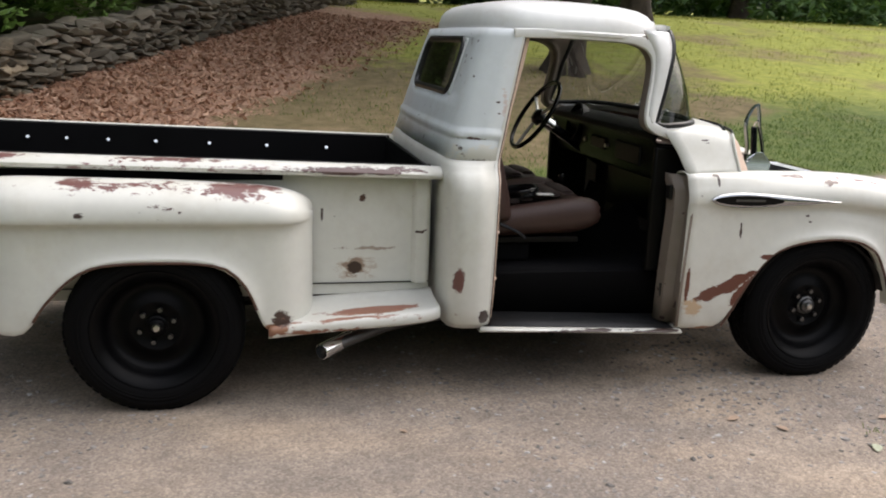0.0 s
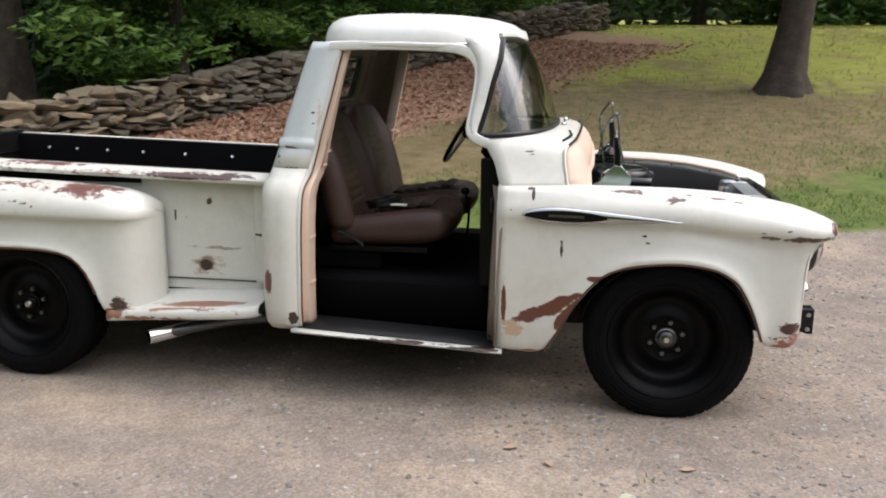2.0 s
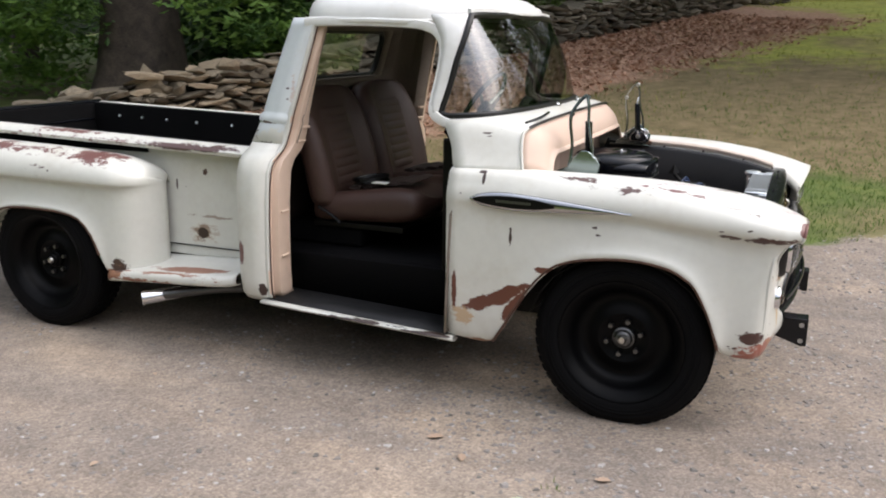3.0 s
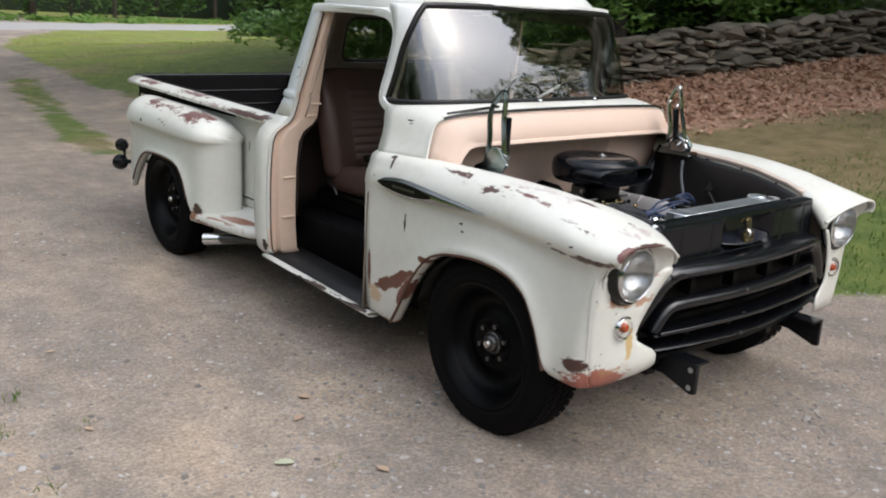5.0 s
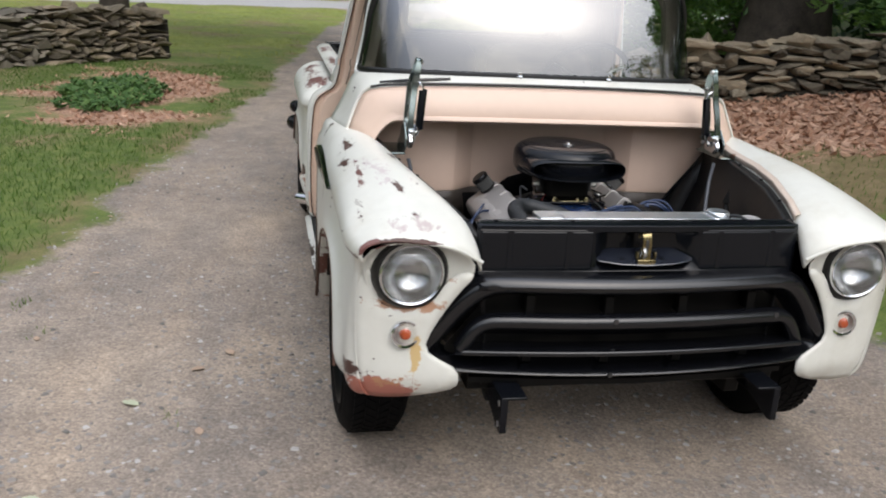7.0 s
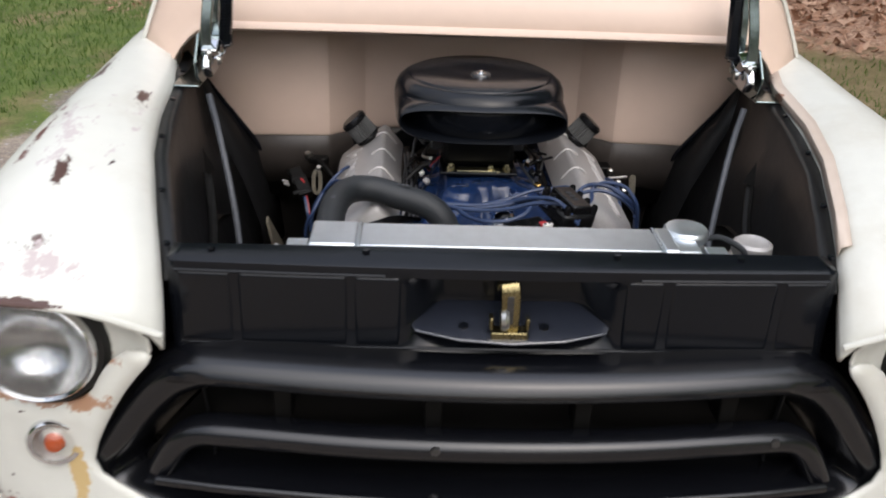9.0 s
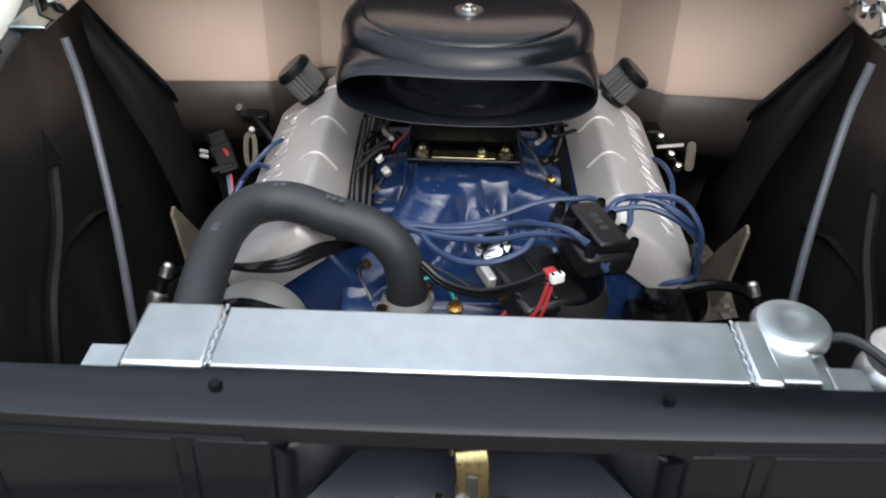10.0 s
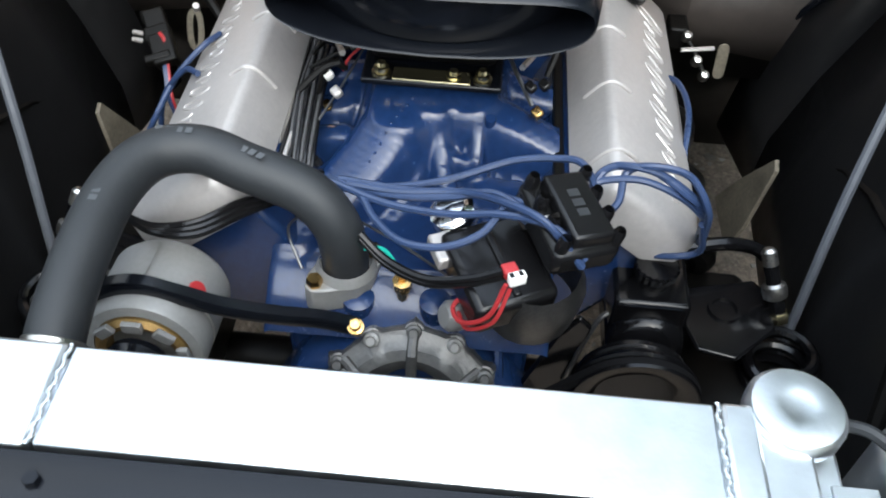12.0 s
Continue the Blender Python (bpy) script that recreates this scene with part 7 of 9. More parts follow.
flange = part("thermostat_housing", prism([(-0.112, 3.014), (-0.111, 3.032), (-0.102, 3.038), (-0.090, 3.036), (-0.056, 3.026), (-0.042, 3.010), (-0.034, 2.988), (-0.036, 2.974), (-0.048, 2.966), (-0.075, 2.964), (-0.098, 2.978)], 0.640, 0.674, lambda u, v, w: (v, u, w)), M_ALT, engine, "cast thermostat housing", bevel=0.002)
part("housing_neck", lathe([(0.034, 0.0), (0.032, 0.006), (0.029, 0.012)], (2.998, -0.071, 0.674), (0, 0, 1), 24), M_ALT, flange)
for x, y in ((3.026, -0.101), (2.974, -0.044)):
    part("housing_bolt", bolt((x, y, 0.674), (0, 0, 1), 0.009, 0.010), M_BRASS, flange)

# alternator with its pulley, on the passenger side
alt_c, alt_ax = (3.082, -0.257, 0.662), (1, 0.0, 0.10)
alt = part("alternator", lathe([(0.0, -0.062), (0.052, -0.062), (0.059, -0.059), (0.062, -0.054), (0.062, 0.008), (0.0605, 0.009), (0.0605, 0.013), (0.062, 0.014), (0.062, 0.040), (0.060, 0.044), (0.050, 0.046), (0.049, 0.036), (0.0, 0.034)], alt_c, alt_ax, 48), M_ALT, truck, "grey cast alternator with copper windings", angle=28)
sector = []
for k in range(9):
    a = radians(92 + 8 * k)
    dy, dz = math.cos(a), math.sin(a)
    sector.append([(alt_c[0] + h, alt_c[1] + r * dy, alt_c[2] + r * dz + 0.1 * h) for r, h in ((0.060, -0.056), (0.0648, -0.055), (0.0648, 0.006), (0.060, 0.007))])
part("case_boss", loft(sector, caps=False), M_ALT, alt, angle=28)
part("winding", lathe([(0.049, 0.036), (0.048, 0.048), (0.043, 0.053), (0.036, 0.050), (0.034, 0.036)], alt_c, alt_ax, 40), M_COPPER, alt)
for k in range(4):
    a = radians(10 + 40 * k)
    part("case_web", box(-0.003, 0.003, -0.010, 0.010, -0.006, 0.006, m=Matrix.Translation((alt_c[0] + 0.052, alt_c[1] + 0.046 * math.cos(a), alt_c[2] + 0.046 * math.sin(a) + 0.005)) @ Matrix.Rotation(a - math.pi / 2, 4, "X")), M_ALT, alt, bevel=0.001)
part("pulley", lathe([(0.0, 0.088), (0.032, 0.088), (0.034, 0.082), (0.026, 0.074), (0.034, 0.066), (0.032, 0.058)], alt_c, alt_ax, 28), M_BLACK, alt)
part("red_tag", lathe([(0.0, 0.002), (0.009, 0.002), (0.010, -0.002)], (3.072, -0.211, 0.7035), (0.0, 0.74, 0.67), 14), M_RED, alt)
part("mount_bracket", sweep(curve([(3.096, -0.325, 0.700), (3.096, -0.300, 0.722), (3.095, -0.262, 0.734), (3.094, -0.220, 0.722), (3.090, -0.180, 0.704), (3.082, -0.13, 0.688), (3.070, -0.085, 0.672), (3.064, -0.048, 0.656)], 5), [(-0.008, -0.008), (0.008, -0.008), (0.009, 0.0), (0.006, 0.007), (-0.006, 0.007), (-0.009, 0.0)]), M_BLACK, alt, "black alternator bracket", angle=60)
for k in range(3):
    part("loom_strap", tube([(2.955, -0.125 - 0.004 * k, 0.735), (2.987 + 0.005 * k, -0.175, 0.752 - 0.004 * k), (3.028 + 0.005 * k, -0.215, 0.757 - 0.004 * k), (3.025 + 0.004 * k, -0.262, 0.742), (2.995, -0.305, 0.72)], 0.0042, 8), M_BLACK_PLASTIC, alt)

# water pump with bolts, belt pulleys below
pump_ax = Vector((0.75, 0, 0.65)).normalized()
pump_c = Vector((3.112, 0.010, 0.560))
casting = []
for k in range(72):
    a = 2 * math.pi * k / 72
    # the rim bulges out round each bolt
    lobe = 0.010 * max(0.0, math.cos(a * 360 / 27.5 - radians(200) * 360 / 27.5)) ** 3
    u = Vector((0, 1, 0)) * math.cos(a) + pump_ax.cross(Vector((0, 1, 0))) * math.sin(a)
    casting.append([pump_c + u * (r + (lobe if out else 0)) + pump_ax * h for r, h, out in ((0.020, -0.012, 0), (0.052, -0.010, 0), (0.058, 0.004, 0), (0.068, 0.013, 0), (0.080, 0.014, 0), (0.090, 0.006, 1), (0.100, 0.005, 1), (0.103, 0.001, 1), (0.103, -0.030, 1))])
casting.append(casting[0])
pump = part("water_pump", loft(casting), M_PUMP, engine, "dull cast-alloy water pump with a ring of bolts", angle=35)
for k in range(9):
    a = radians(200 - 27.5 * k)
    at = pump_c + (Vector((0, 1, 0)) * math.cos(a) + pump_ax.cross(Vector((0, 1, 0))) * math.sin(a)) * 0.098
    tall = 0.016 if k % 3 else 0.022
    part("pump_bolt", lathe([(0.0, tall), (0.0048, tall), (0.0055, tall - 0.006), (0.0085, tall - 0.008), (0.0090, 0.004), (0.0115, 0.003), (0.0125, -0.02)], at, pump_ax, 12), M_ALT if k % 2 else M_PUMP, pump, "plated pump bolt")
for a0 in (40, 90, 140):
    a = radians(a0)
    u = Vector((0, 1, 0)) * math.cos(a) + pump_ax.cross(Vector((0, 1, 0))) * math.sin(a)
    part("casting_rib", sweep([pump_c + u * 0.050 + pump_ax * 0.004, pump_c + u * 0.075 + pump_ax * 0.018, pump_c + u * 0.096 + pump_ax * 0.008], disc(0.006, 8)), M_PUMP, pump)
part("crank_pulley", lathe([(0.0, 0.03), (0.085, 0.03), (0.09, 0.022), (0.078, 0.012), (0.09, 0.0), (0.085, -0.02)], (3.14, 0.0, 0.45), (1, 0, 0), 36), M_BLACK, engine)
part("pump_pulley", lathe([(0.02, 0.04), (0.070, 0.045), (0.082, 0.052), (0.074, 0.040), (0.082, 0.028), (0.075, 0.02)], (3.15, 0.0, 0.56), (1, 0, 0), 36), M_BLACK, engine)
brass = part("temperature_sender", lathe([(0.0, 0.040), (0.004, 0.040), (0.005, 0.026), (0.011, 0.025), (0.011, 0.012), (0.007, 0.011), (0.007, -0.01)], (3.014, -0.007, 0.658), (0.15, 0, 1), 8), M_BRASS, engine, "brass temperature sender")
part("sender_wire", tube([(3.02, -0.008, 0.694), (3.018, -0.014, 0.708), (3.010, -0.030, 0.722), (3.013, -0.055, 0.72)], 0.0022, 6), M_GREEN_WIRE, engine, "teal sender wire")
part("brass_elbow", lathe([(0.0, 0.024), (0.005, 0.024), (0.006, 0.016), (0.009, 0.015), (0.009, 0.004), (0.006, -0.01)], (3.066, -0.050, 0.652), (0.4, 0, 0.9), 10), M_BRASS, engine)
for p in ([(2.95, -0.13, 0.70), (2.985, -0.135, 0.71), (3.02, -0.115, 0.69)], [(2.975, -0.075, 0.735), (2.995, -0.012, 0.715), (3.012, 0.041, 0.69)], [(2.701, -0.075, 0.79), (2.777, -0.109, 0.75), (2.854, -0.147, 0.715)]):
    part("thin_tube", tube(p, 0.0016, 6), M_STEEL_DARK, engine)
part("choke_housing", lathe([(0.0, 0.020), (0.016, 0.019), (0.020, 0.012), (0.025, 0.010), (0.026, 0.004), (0.026, -0.008), (0.018, -0.020), (0.010, -0.05)], (2.965, 0.042, 0.735), (0.15, -0.25, 0.9), 10), M_CHROME, engine, "bright metal vacuum canister")

# distributor cap and ignition module, with blue leads
M0 = Matrix.Translation((3.015, 0.157, 0.796)) @ Matrix.Scale(0.87, 4) @ Matrix.Rotation(radians(24), 4, "Z") @ Matrix.Rotation(radians(8), 4, "Y") @ Matrix.Rotation(radians(-8), 4, "X")
dist = part("distributor_cap", box(-0.056, 0.056, -0.044, 0.040, -0.030, 0.008, m=M0), M_BLACK_PLASTIC, engine, "black distributor cap with coil cover", bevel=0.008)
part("coil_cover", box(-0.046, 0.048, -0.024, 0.028, 0.006, 0.026, m=M0), M_BLACK_PLASTIC, dist, bevel=0.004)
for k in range(3):
    part("cover_mark", box(-0.020 + 0.014 * k, -0.010 + 0.014 * k, -0.006, 0.008, 0.0255, 0.0265, m=M0), M_HOSE, dist, smooth=False)
part("distributor_body", lathe([(0.050, -0.03), (0.055, 0.02), (0.045, 0.05)], (3.03, 0.13, 0.700), (0.2, 0, 1), 20), M_STEEL_DARK, dist)
part("cap_label", box(0.0, 0.022, -0.037, -0.030, 0.008, 0.012, m=M0), M_CAST, dist, bevel=0.001)
for k in range(8):
    px, py = -0.046 + 0.030 * (k % 4), (-0.034 if k < 4 else 0.034)
    part("lead_boot", lathe([(0.007, -0.004), (0.007, 0.012), (0.005, 0.018)], M0 @ Vector((px, py, 0.006)), M0.to_3x3() @ Vector((0, 0, 1)), 10), M_BLACK_PLASTIC, dist)
M1 = Matrix.Translation((3.035, 0.092, 0.738)) @ Matrix.Rotation(radians(27), 4, "Z") @ Matrix.Rotation(radians(10), 4, "Y")
mod_ = part("ignition_module", box(-0.050, 0.054, -0.046, 0.044, -0.03, 0.014, m=M1), M_BLACK_PLASTIC, engine, "black ignition coil module", bevel=0.008)
part("module_flange", box(-0.056, -0.02, -0.056, -0.030, -0.014, 0.004, m=M1), M_CAST, mod_, bevel=0.003)
part("module_ridge", box(-0.040, 0.046, -0.004, 0.004, 0.013, 0.018, m=M1), M_BLACK_PLASTIC, mod_, bevel=0.002)
P0 = Matrix.Translation((3.084, 0.103, 0.782)) @ Matrix.Rotation(radians(24), 4, "Z")
part("red_plug", box(-0.009, 0.005, -0.009, 0.006, 0.0, 0.010, m=P0), M_RED, mod_, "red connector", bevel=0.002)
part("white_plug", box(0.0055, 0.015, -0.008, 0.009, 0.0, 0.0125, m=P0), M_WHITE_PLASTIC, mod_, "white connector", bevel=0.002)
for y in (-0.005, 0.004):
    part("plug_window", box(0.0075, 0.013, y - 0.002, y + 0.002, 0.0120, 0.0130, m=P0), M_BLACK_PLASTIC, mod_, smooth=False)
for d in (0.0, 0.007):
    part("black_lead", tube([(3.085, 0.095, 0.788 - d), (3.080, 0.066, 0.768 - d), (3.066, 0.022, 0.745 - d), (3.040, -0.020, 0.738 - d), (3.020, -0.050, 0.752 - d)], 0.0042, 8), M_BLACK_PLASTIC, mod_)
part("red_lead", tube([(3.098, 0.098, 0.784), (3.106, 0.085, 0.745), (3.093, 0.061, 0.715), (3.066, 0.050, 0.706), (3.058, 0.070, 0.725), (3.066, 0.084, 0.742)], 0.0026, 6), M_RED, mod_, "red pickup wire")
part("red_lead", tube([(3.100, 0.102, 0.780), (3.110, 0.090, 0.742), (3.096, 0.066, 0.710), (3.07, 0.056, 0.702)], 0.0022, 6), M_RED, mod_, "red pickup wire")
part("vacuum_can", lathe([(0.0, 0.018), (0.012, 0.018), (0.017, 0.012), (0.017, 0.0), (0.010, -0.02)], (3.050, 0.056, 0.672), (0.4, -0.8, 0.3), 20), M_ALT, mod_)


def lead(points, r=0.0040):
    part("ignition_lead", tube(points, r, 8), M_WIRE, engine, "blue ignition lead")


lead([(2.985, 0.185, 0.800), (2.946, 0.170, 0.806), (2.934, 0.143, 0.80), (2.938, 0.098, 0.795), (2.957, 0.036, 0.780), (2.968, -0.025, 0.772), (2.970, -0.097, 0.772), (2.966, -0.146, 0.785), (2.956, -0.205, 0.800), (2.93, -0.25, 0.785)])
lead([(3.02, 0.12, 0.800), (2.994, 0.081, 0.80), (2.989, 0.039, 0.785), (2.984, -0.015, 0.775), (2.969, -0.086, 0.768), (2.960, -0.14, 0.778), (2.948, -0.20, 0.796)])
lead([(3.060, 0.172, 0.785), (3.046, 0.138, 0.812), (3.029, 0.088, 0.806), (3.016, 0.038, 0.787), (2.996, -0.026, 0.775), (2.971, -0.086, 0.775), (2.962, -0.13, 0.785)])
lead([(3.03, 0.115, 0.800), (3.018, 0.094, 0.806), (3.041, 0.072, 0.790), (3.054, 0.036, 0.780), (3.047, -0.005, 0.775), (3.014, -0.036, 0.770), (2.980, -0.058, 0.772), (2.965, -0.092, 0.775)])
lead([(3.065, 0.170, 0.780), (3.050, 0.131, 0.820), (3.022, 0.093, 0.815), (2.988, 0.050, 0.792), (2.981, -0.015, 0.779), (2.972, -0.07, 0.776)])
lead([(3.006, 0.118, 0.800), (2.985, 0.07, 0.79), (2.975, 0.0, 0.776), (2.966, -0.08, 0.775)])
lead([(2.990, 0.180, 0.795), (2.964, 0.182, 0.802), (2.956, 0.20, 0.815), (2.961, 0.237, 0.818), (2.976, 0.276, 0.800), (2.964, 0.302, 0.770), (2.945, 0.31, 0.72), (2.90, 0.33, 0.66)])
lead([(3.010, 0.190, 0.795), (2.990, 0.205, 0.800), (2.961, 0.212, 0.812), (2.964, 0.233, 0.826), (2.967, 0.273, 0.820), (2.981, 0.297, 0.790), (2.963, 0.309, 0.740), (2.93, 0.32, 0.69)])
lead([(2.985, 0.178, 0.795), (2.968, 0.185, 0.803), (2.970, 0.227, 0.812), (2.973, 0.271, 0.795), (2.962, 0.303, 0.760), (2.90, 0.325, 0.70)])
lead([(2.975, 0.178, 0.798), (2.955, 0.195, 0.812), (2.962, 0.220, 0.822), (2.967, 0.253, 0.815), (2.971, 0.292, 0.785), (2.95, 0.31, 0.73)])
lead([(2.972, 0.300, 0.760), (2.952, 0.315, 0.70), (2.945, 0.29, 0.680), (2.931, 0.263, 0.665)])
lead([(2.66, -0.29, 0.73), (2.692, -0.305, 0.73), (2.717, -0.336, 0.70), (2.756, -0.361, 0.66), (2.758, -0.379, 0.62), (2.75, -0.38, 0.56)])
lead([(2.75, -0.295, 0.73), (2.730, -0.318, 0.72), (2.726, -0.345, 0.69), (2.722, -0.365, 0.65), (2.736, -0.372, 0.60)])
lead([(2.63, 0.29, 0.70), (2.663, 0.315, 0.715), (2.73, 0.322, 0.72), (2.792, 0.315, 0.70), (2.83, 0.32, 0.64)])
part("lead_tie", lathe([(0.010, -0.003), (0.011, 0.0), (0.010, 0.003)], (2.968, -0.10, 0.774), (0.1, 1, 0), 12), M_BLACK_PLASTIC, engine)

# power steering pump and belt, driver's side
ps = part("steering_pump", lathe([(0.0, 0.052), (0.036, 0.050), (0.044, 0.044), (0.046, 0.034), (0.046, -0.05), (0.040, -0.06)], (2.955, 0.276, 0.575), (1, 0, 0.05), 28), M_GLOSS, truck, "black power steering pump", angle=50)
part("pump_reservoir", box(2.895, 2.984, 0.232, 0.320, 0.54, 0.638), M_GLOSS, ps, bevel=0.006)
part("reservoir_rim", tube([(2.983, 0.242, 0.634), (2.985, 0.276, 0.637), (2.983, 0.310, 0.634)], 0.0022, 6), M_BLACK, ps)
part("reservoir_neck", lathe([(0.021, -0.03), (0.021, 0.0), (0.019, 0.004)], (2.945, 0.277, 0.648), (0.12, 0, 1), 24), M_GLOSS, ps)
ribs = []
for h, r0 in ((0.0, 0.0255), (0.012, 0.0265), (0.015, 0.0245)):
    ribs.append([(2.945 + 0.12 * h + (r0 - (0.0018 if k % 2 else 0)) * math.cos(2 * math.pi * k / 40), 0.277 + (r0 - (0.0018 if k % 2 else 0)) * math.sin(2 * math.pi * k / 40), 0.652 + h) for k in range(40)])
ribs.append([(2.945 + 0.018 * math.cos(2 * math.pi * k / 40), 0.277 + 0.018 * math.sin(2 * math.pi * k / 40), 0.6655) for k in range(40)])
part("reservoir_cap", loft(ribs, ring=True, caps=True), M_GLOSS, ps, "ribbed black reservoir cap", angle=35)
PP = (3.052, 0.262, 0.560)
part("pump_pulley", lathe([(0.0, 0.004), (0.045, 0.006), (0.058, 0.018), (0.074, 0.020), (0.075, 0.016), (0.066, 0.008), (0.075, 0.0), (0.074, -0.004), (0.050, -0.012)], PP, (1, 0, 0.05), 44), M_GLOSS, ps)
part("pulley_hub", lathe([(0.0, -0.012), (0.058, -0.014), (0.064, -0.020), (0.064, -0.026), (0.056, -0.034), (0.04, -0.05)], PP, (1, 0, 0.05), 36), M_GLOSS, ps)
wrap = [(PP[0] + 0.008, PP[1] + 0.072 * math.cos(radians(a)), PP[2] + 0.072 * math.sin(radians(a))) for a in range(20, 141, 12)]
part("belt", sweep(wrap + [(3.070, 0.14, 0.545), (3.085, 0.09, 0.490)], [(-0.006, -0.004), (0.006, -0.004), (0.004, 0.004), (-0.004, 0.004)]), M_RUBBER, ps)
part("belt", sweep([(3.145, -0.29, 0.655), (3.147, -0.15, 0.640), (3.147, 0.04, 0.620), (3.146, 0.10, 0.58)], [(-0.006, -0.004), (0.006, -0.004), (0.004, 0.004), (-0.004, 0.004)]), M_RUBBER, ps)
part("pump_bracket", prism([(0.13, 0.53), (0.185, 0.53), (0.200, 0.66), (0.185, 0.675), (0.165, 0.64)], 3.035, 3.043, lambda u, v, w: (w, u, v)), M_GLOSS, ps, bevel=0.003)
part("bracket_edge", tube([(3.047, 0.182, 0.56), (3.044, 0.192, 0.62), (3.036, 0.205, 0.665), (3.030, 0.215, 0.675)], 0.003, 6), M_STEEL_DARK, ps)
for s, _ in SIDES:
    # upper control arm, ball joint and coil spring
    arm = part("control_arm", tube([(2.86, s * 0.30, 0.595), (2.855, s * 0.335, 0.602), (2.841, s * 0.385, 0.602), (2.832, s * 0.425, 0.590), (2.834, s * 0.445, 0.578)], 0.009, 8), M_GLOSS, truck, "black tubular control arm")
    part("arm_plate", prism([(2.885, 0.335), (2.860, 0.430), (2.885, 0.450), (2.94, 0.445), (2.99, 0.390), (2.98, 0.345), (2.945, 0.333)], 0.552, 0.560, lambda u, v, w: (u, s * v, w)), M_GLOSS, arm, bevel=0.003)
    foot, top = Vector((2.918, s * 0.456, 0.550)), Vector((2.876, s * 0.426, 0.630))
    up_ = (top - foot).normalized()
    part("shock_nut", lathe([(0.0, 0.0), (0.0125, 0.0), (0.0135, 0.003), (0.0135, 0.011), (0.0125, 0.014), (0.0, 0.014)], foot, up_, 6), M_PALE_GOLD, arm, "gold-plated hex nut")
    part("shock_sleeve", lathe([(0.010, 0.012), (0.010, 0.032), (0.009, 0.034), (0.009, 0.080)], foot, up_, 18), M_GLOSS, arm)
    part("ball_joint", lathe([(0.010, 0.032), (0.0145, 0.035), (0.0155, 0.043), (0.0145, 0.051), (0.010, 0.054)], foot, up_, 20), M_STEEL, arm, "bright shock top fitting")
    part("shock_cap", lathe([(0.0095, 0.078), (0.0095, 0.096), (0.006, 0.100), (0.0, 0.100)], foot, up_, 12), M_STEEL, arm)
    spring = [(2.945 + 0.040 * math.cos(a) + 0.0008 * a, s * 0.462 + 0.040 * math.sin(a), 0.528 - 0.0034 * a) for a in (2 * math.pi * k / 20 for k in range(121))]
    ring = lathe([(0.020, 0.0), (0.020, 0.004), (0.016, 0.004), (0.016, -0.006)], (2.915, s * 0.385, 0.560), (0, 0, 1), 24)
    part("arm_hole", ring, M_GLOSS, arm)
    part("coil_spring", sweep(spring, disc(0.0078, 8)), M_GLOSS, arm, "black coil spring")
    part("arm_link", tube([(2.99, s * 0.36, 0.47), (2.98, s * 0.42, 0.475), (2.95, s * 0.50, 0.48)], 0.008, 8), M_CAST, arm)
for s, _ in SIDES:
    part("suspension_tower", prism([(0.27, 0.36), (0.50, 0.36), (0.50, 0.44), (0.44, 0.485), (0.33, 0.485), (0.27, 0.46)], 2.78, 3.08, lambda u, v, w: (w, s * u, v)), M_BLACK_FLAT, truck, "black front suspension cross-member", bevel=0.008)
# fittings on the lower firewall
fit = part("line_fitting", prism([(2.425, -0.405), (2.425, -0.36), (2.452, -0.355), (2.46, -0.372), (2.452, -0.408)], 0.655, 0.672, lambda u, v, w: (u, v, w)), M_BLACK_FLAT, truck, "black line fitting on the firewall", bevel=0.004)
part("fitting_stud", lathe([(0.0, 0.012), (0.007, 0.011), (0.009, 0.004), (0.011, 0.0), (0.011, -0.006)], (2.440, -0.408, 0.674), (0.5, -0.2, 0.8), 14), M_STEEL, fit, "bright stud")
part("fitting_arm", tube([(2.45, -0.385, 0.668), (2.475, -0.36, 0.652), (2.50, -0.335, 0.63), (2.53, -0.31, 0.60)], 0.008, 8), M_BLACK_FLAT, fit)
slot = [(2.513 + 0.010 * math.sin(q), -0.380 + 0.0085 * abs(math.cos(q)) ** 0.6 * (1 if math.cos(q) > 0 else -1), 0.632 - 0.026 * math.sin(q)) for q in (2 * math.pi * i / 24 for i in range(24))]
hang = part("hanger", sweep(slot, [(-0.0045, -0.0014), (0.0045, -0.0014), (0.0045, 0.0014), (-0.0045, 0.0014)], ring=True, up=(1, 0, 0)), M_RUSTY, truck, "worn peach-painted slotted hanger")
part("hanger_bolt", bolt((2.500, -0.378, 0.660), (0.5, 0.2, 0.8), 0.006, 0.012), M_CAST, hang)
plug = part("wiring_plug", box(-0.021, 0.021, -0.016, 0.016, -0.012, 0.012, m=Matrix.Translation((2.545, -0.425, 0.658)) @ Euler((0.2, 0.5, 0.5)).to_matrix().to_4x4()), M_BLACK_FLAT, truck, "black wiring plugs beside the inner fender", bevel=0.003)
for dx, dy, dz, sx, sy, sz in ((0.040, 0.020, -0.016, 0.024, 0.017, 0.012), (0.020, 0.008, -0.004, 0.012, 0.019, 0.010), (-0.006, -0.017, 0.004, 0.010, 0.006, 0.010), (0.055, 0.016, -0.020, 0.006, 0.020, 0.009)):
    part("plug_shell", box(-sx, sx, -sy, sy, -sz, sz, m=Matrix.Translation((2.545 + dx, -0.425 + dy, 0.658 + dz)) @ Euler((0.25, 0.5, 0.45)).to_matrix().to_4x4()), M_BLACK_FLAT, plug, bevel=0.003)
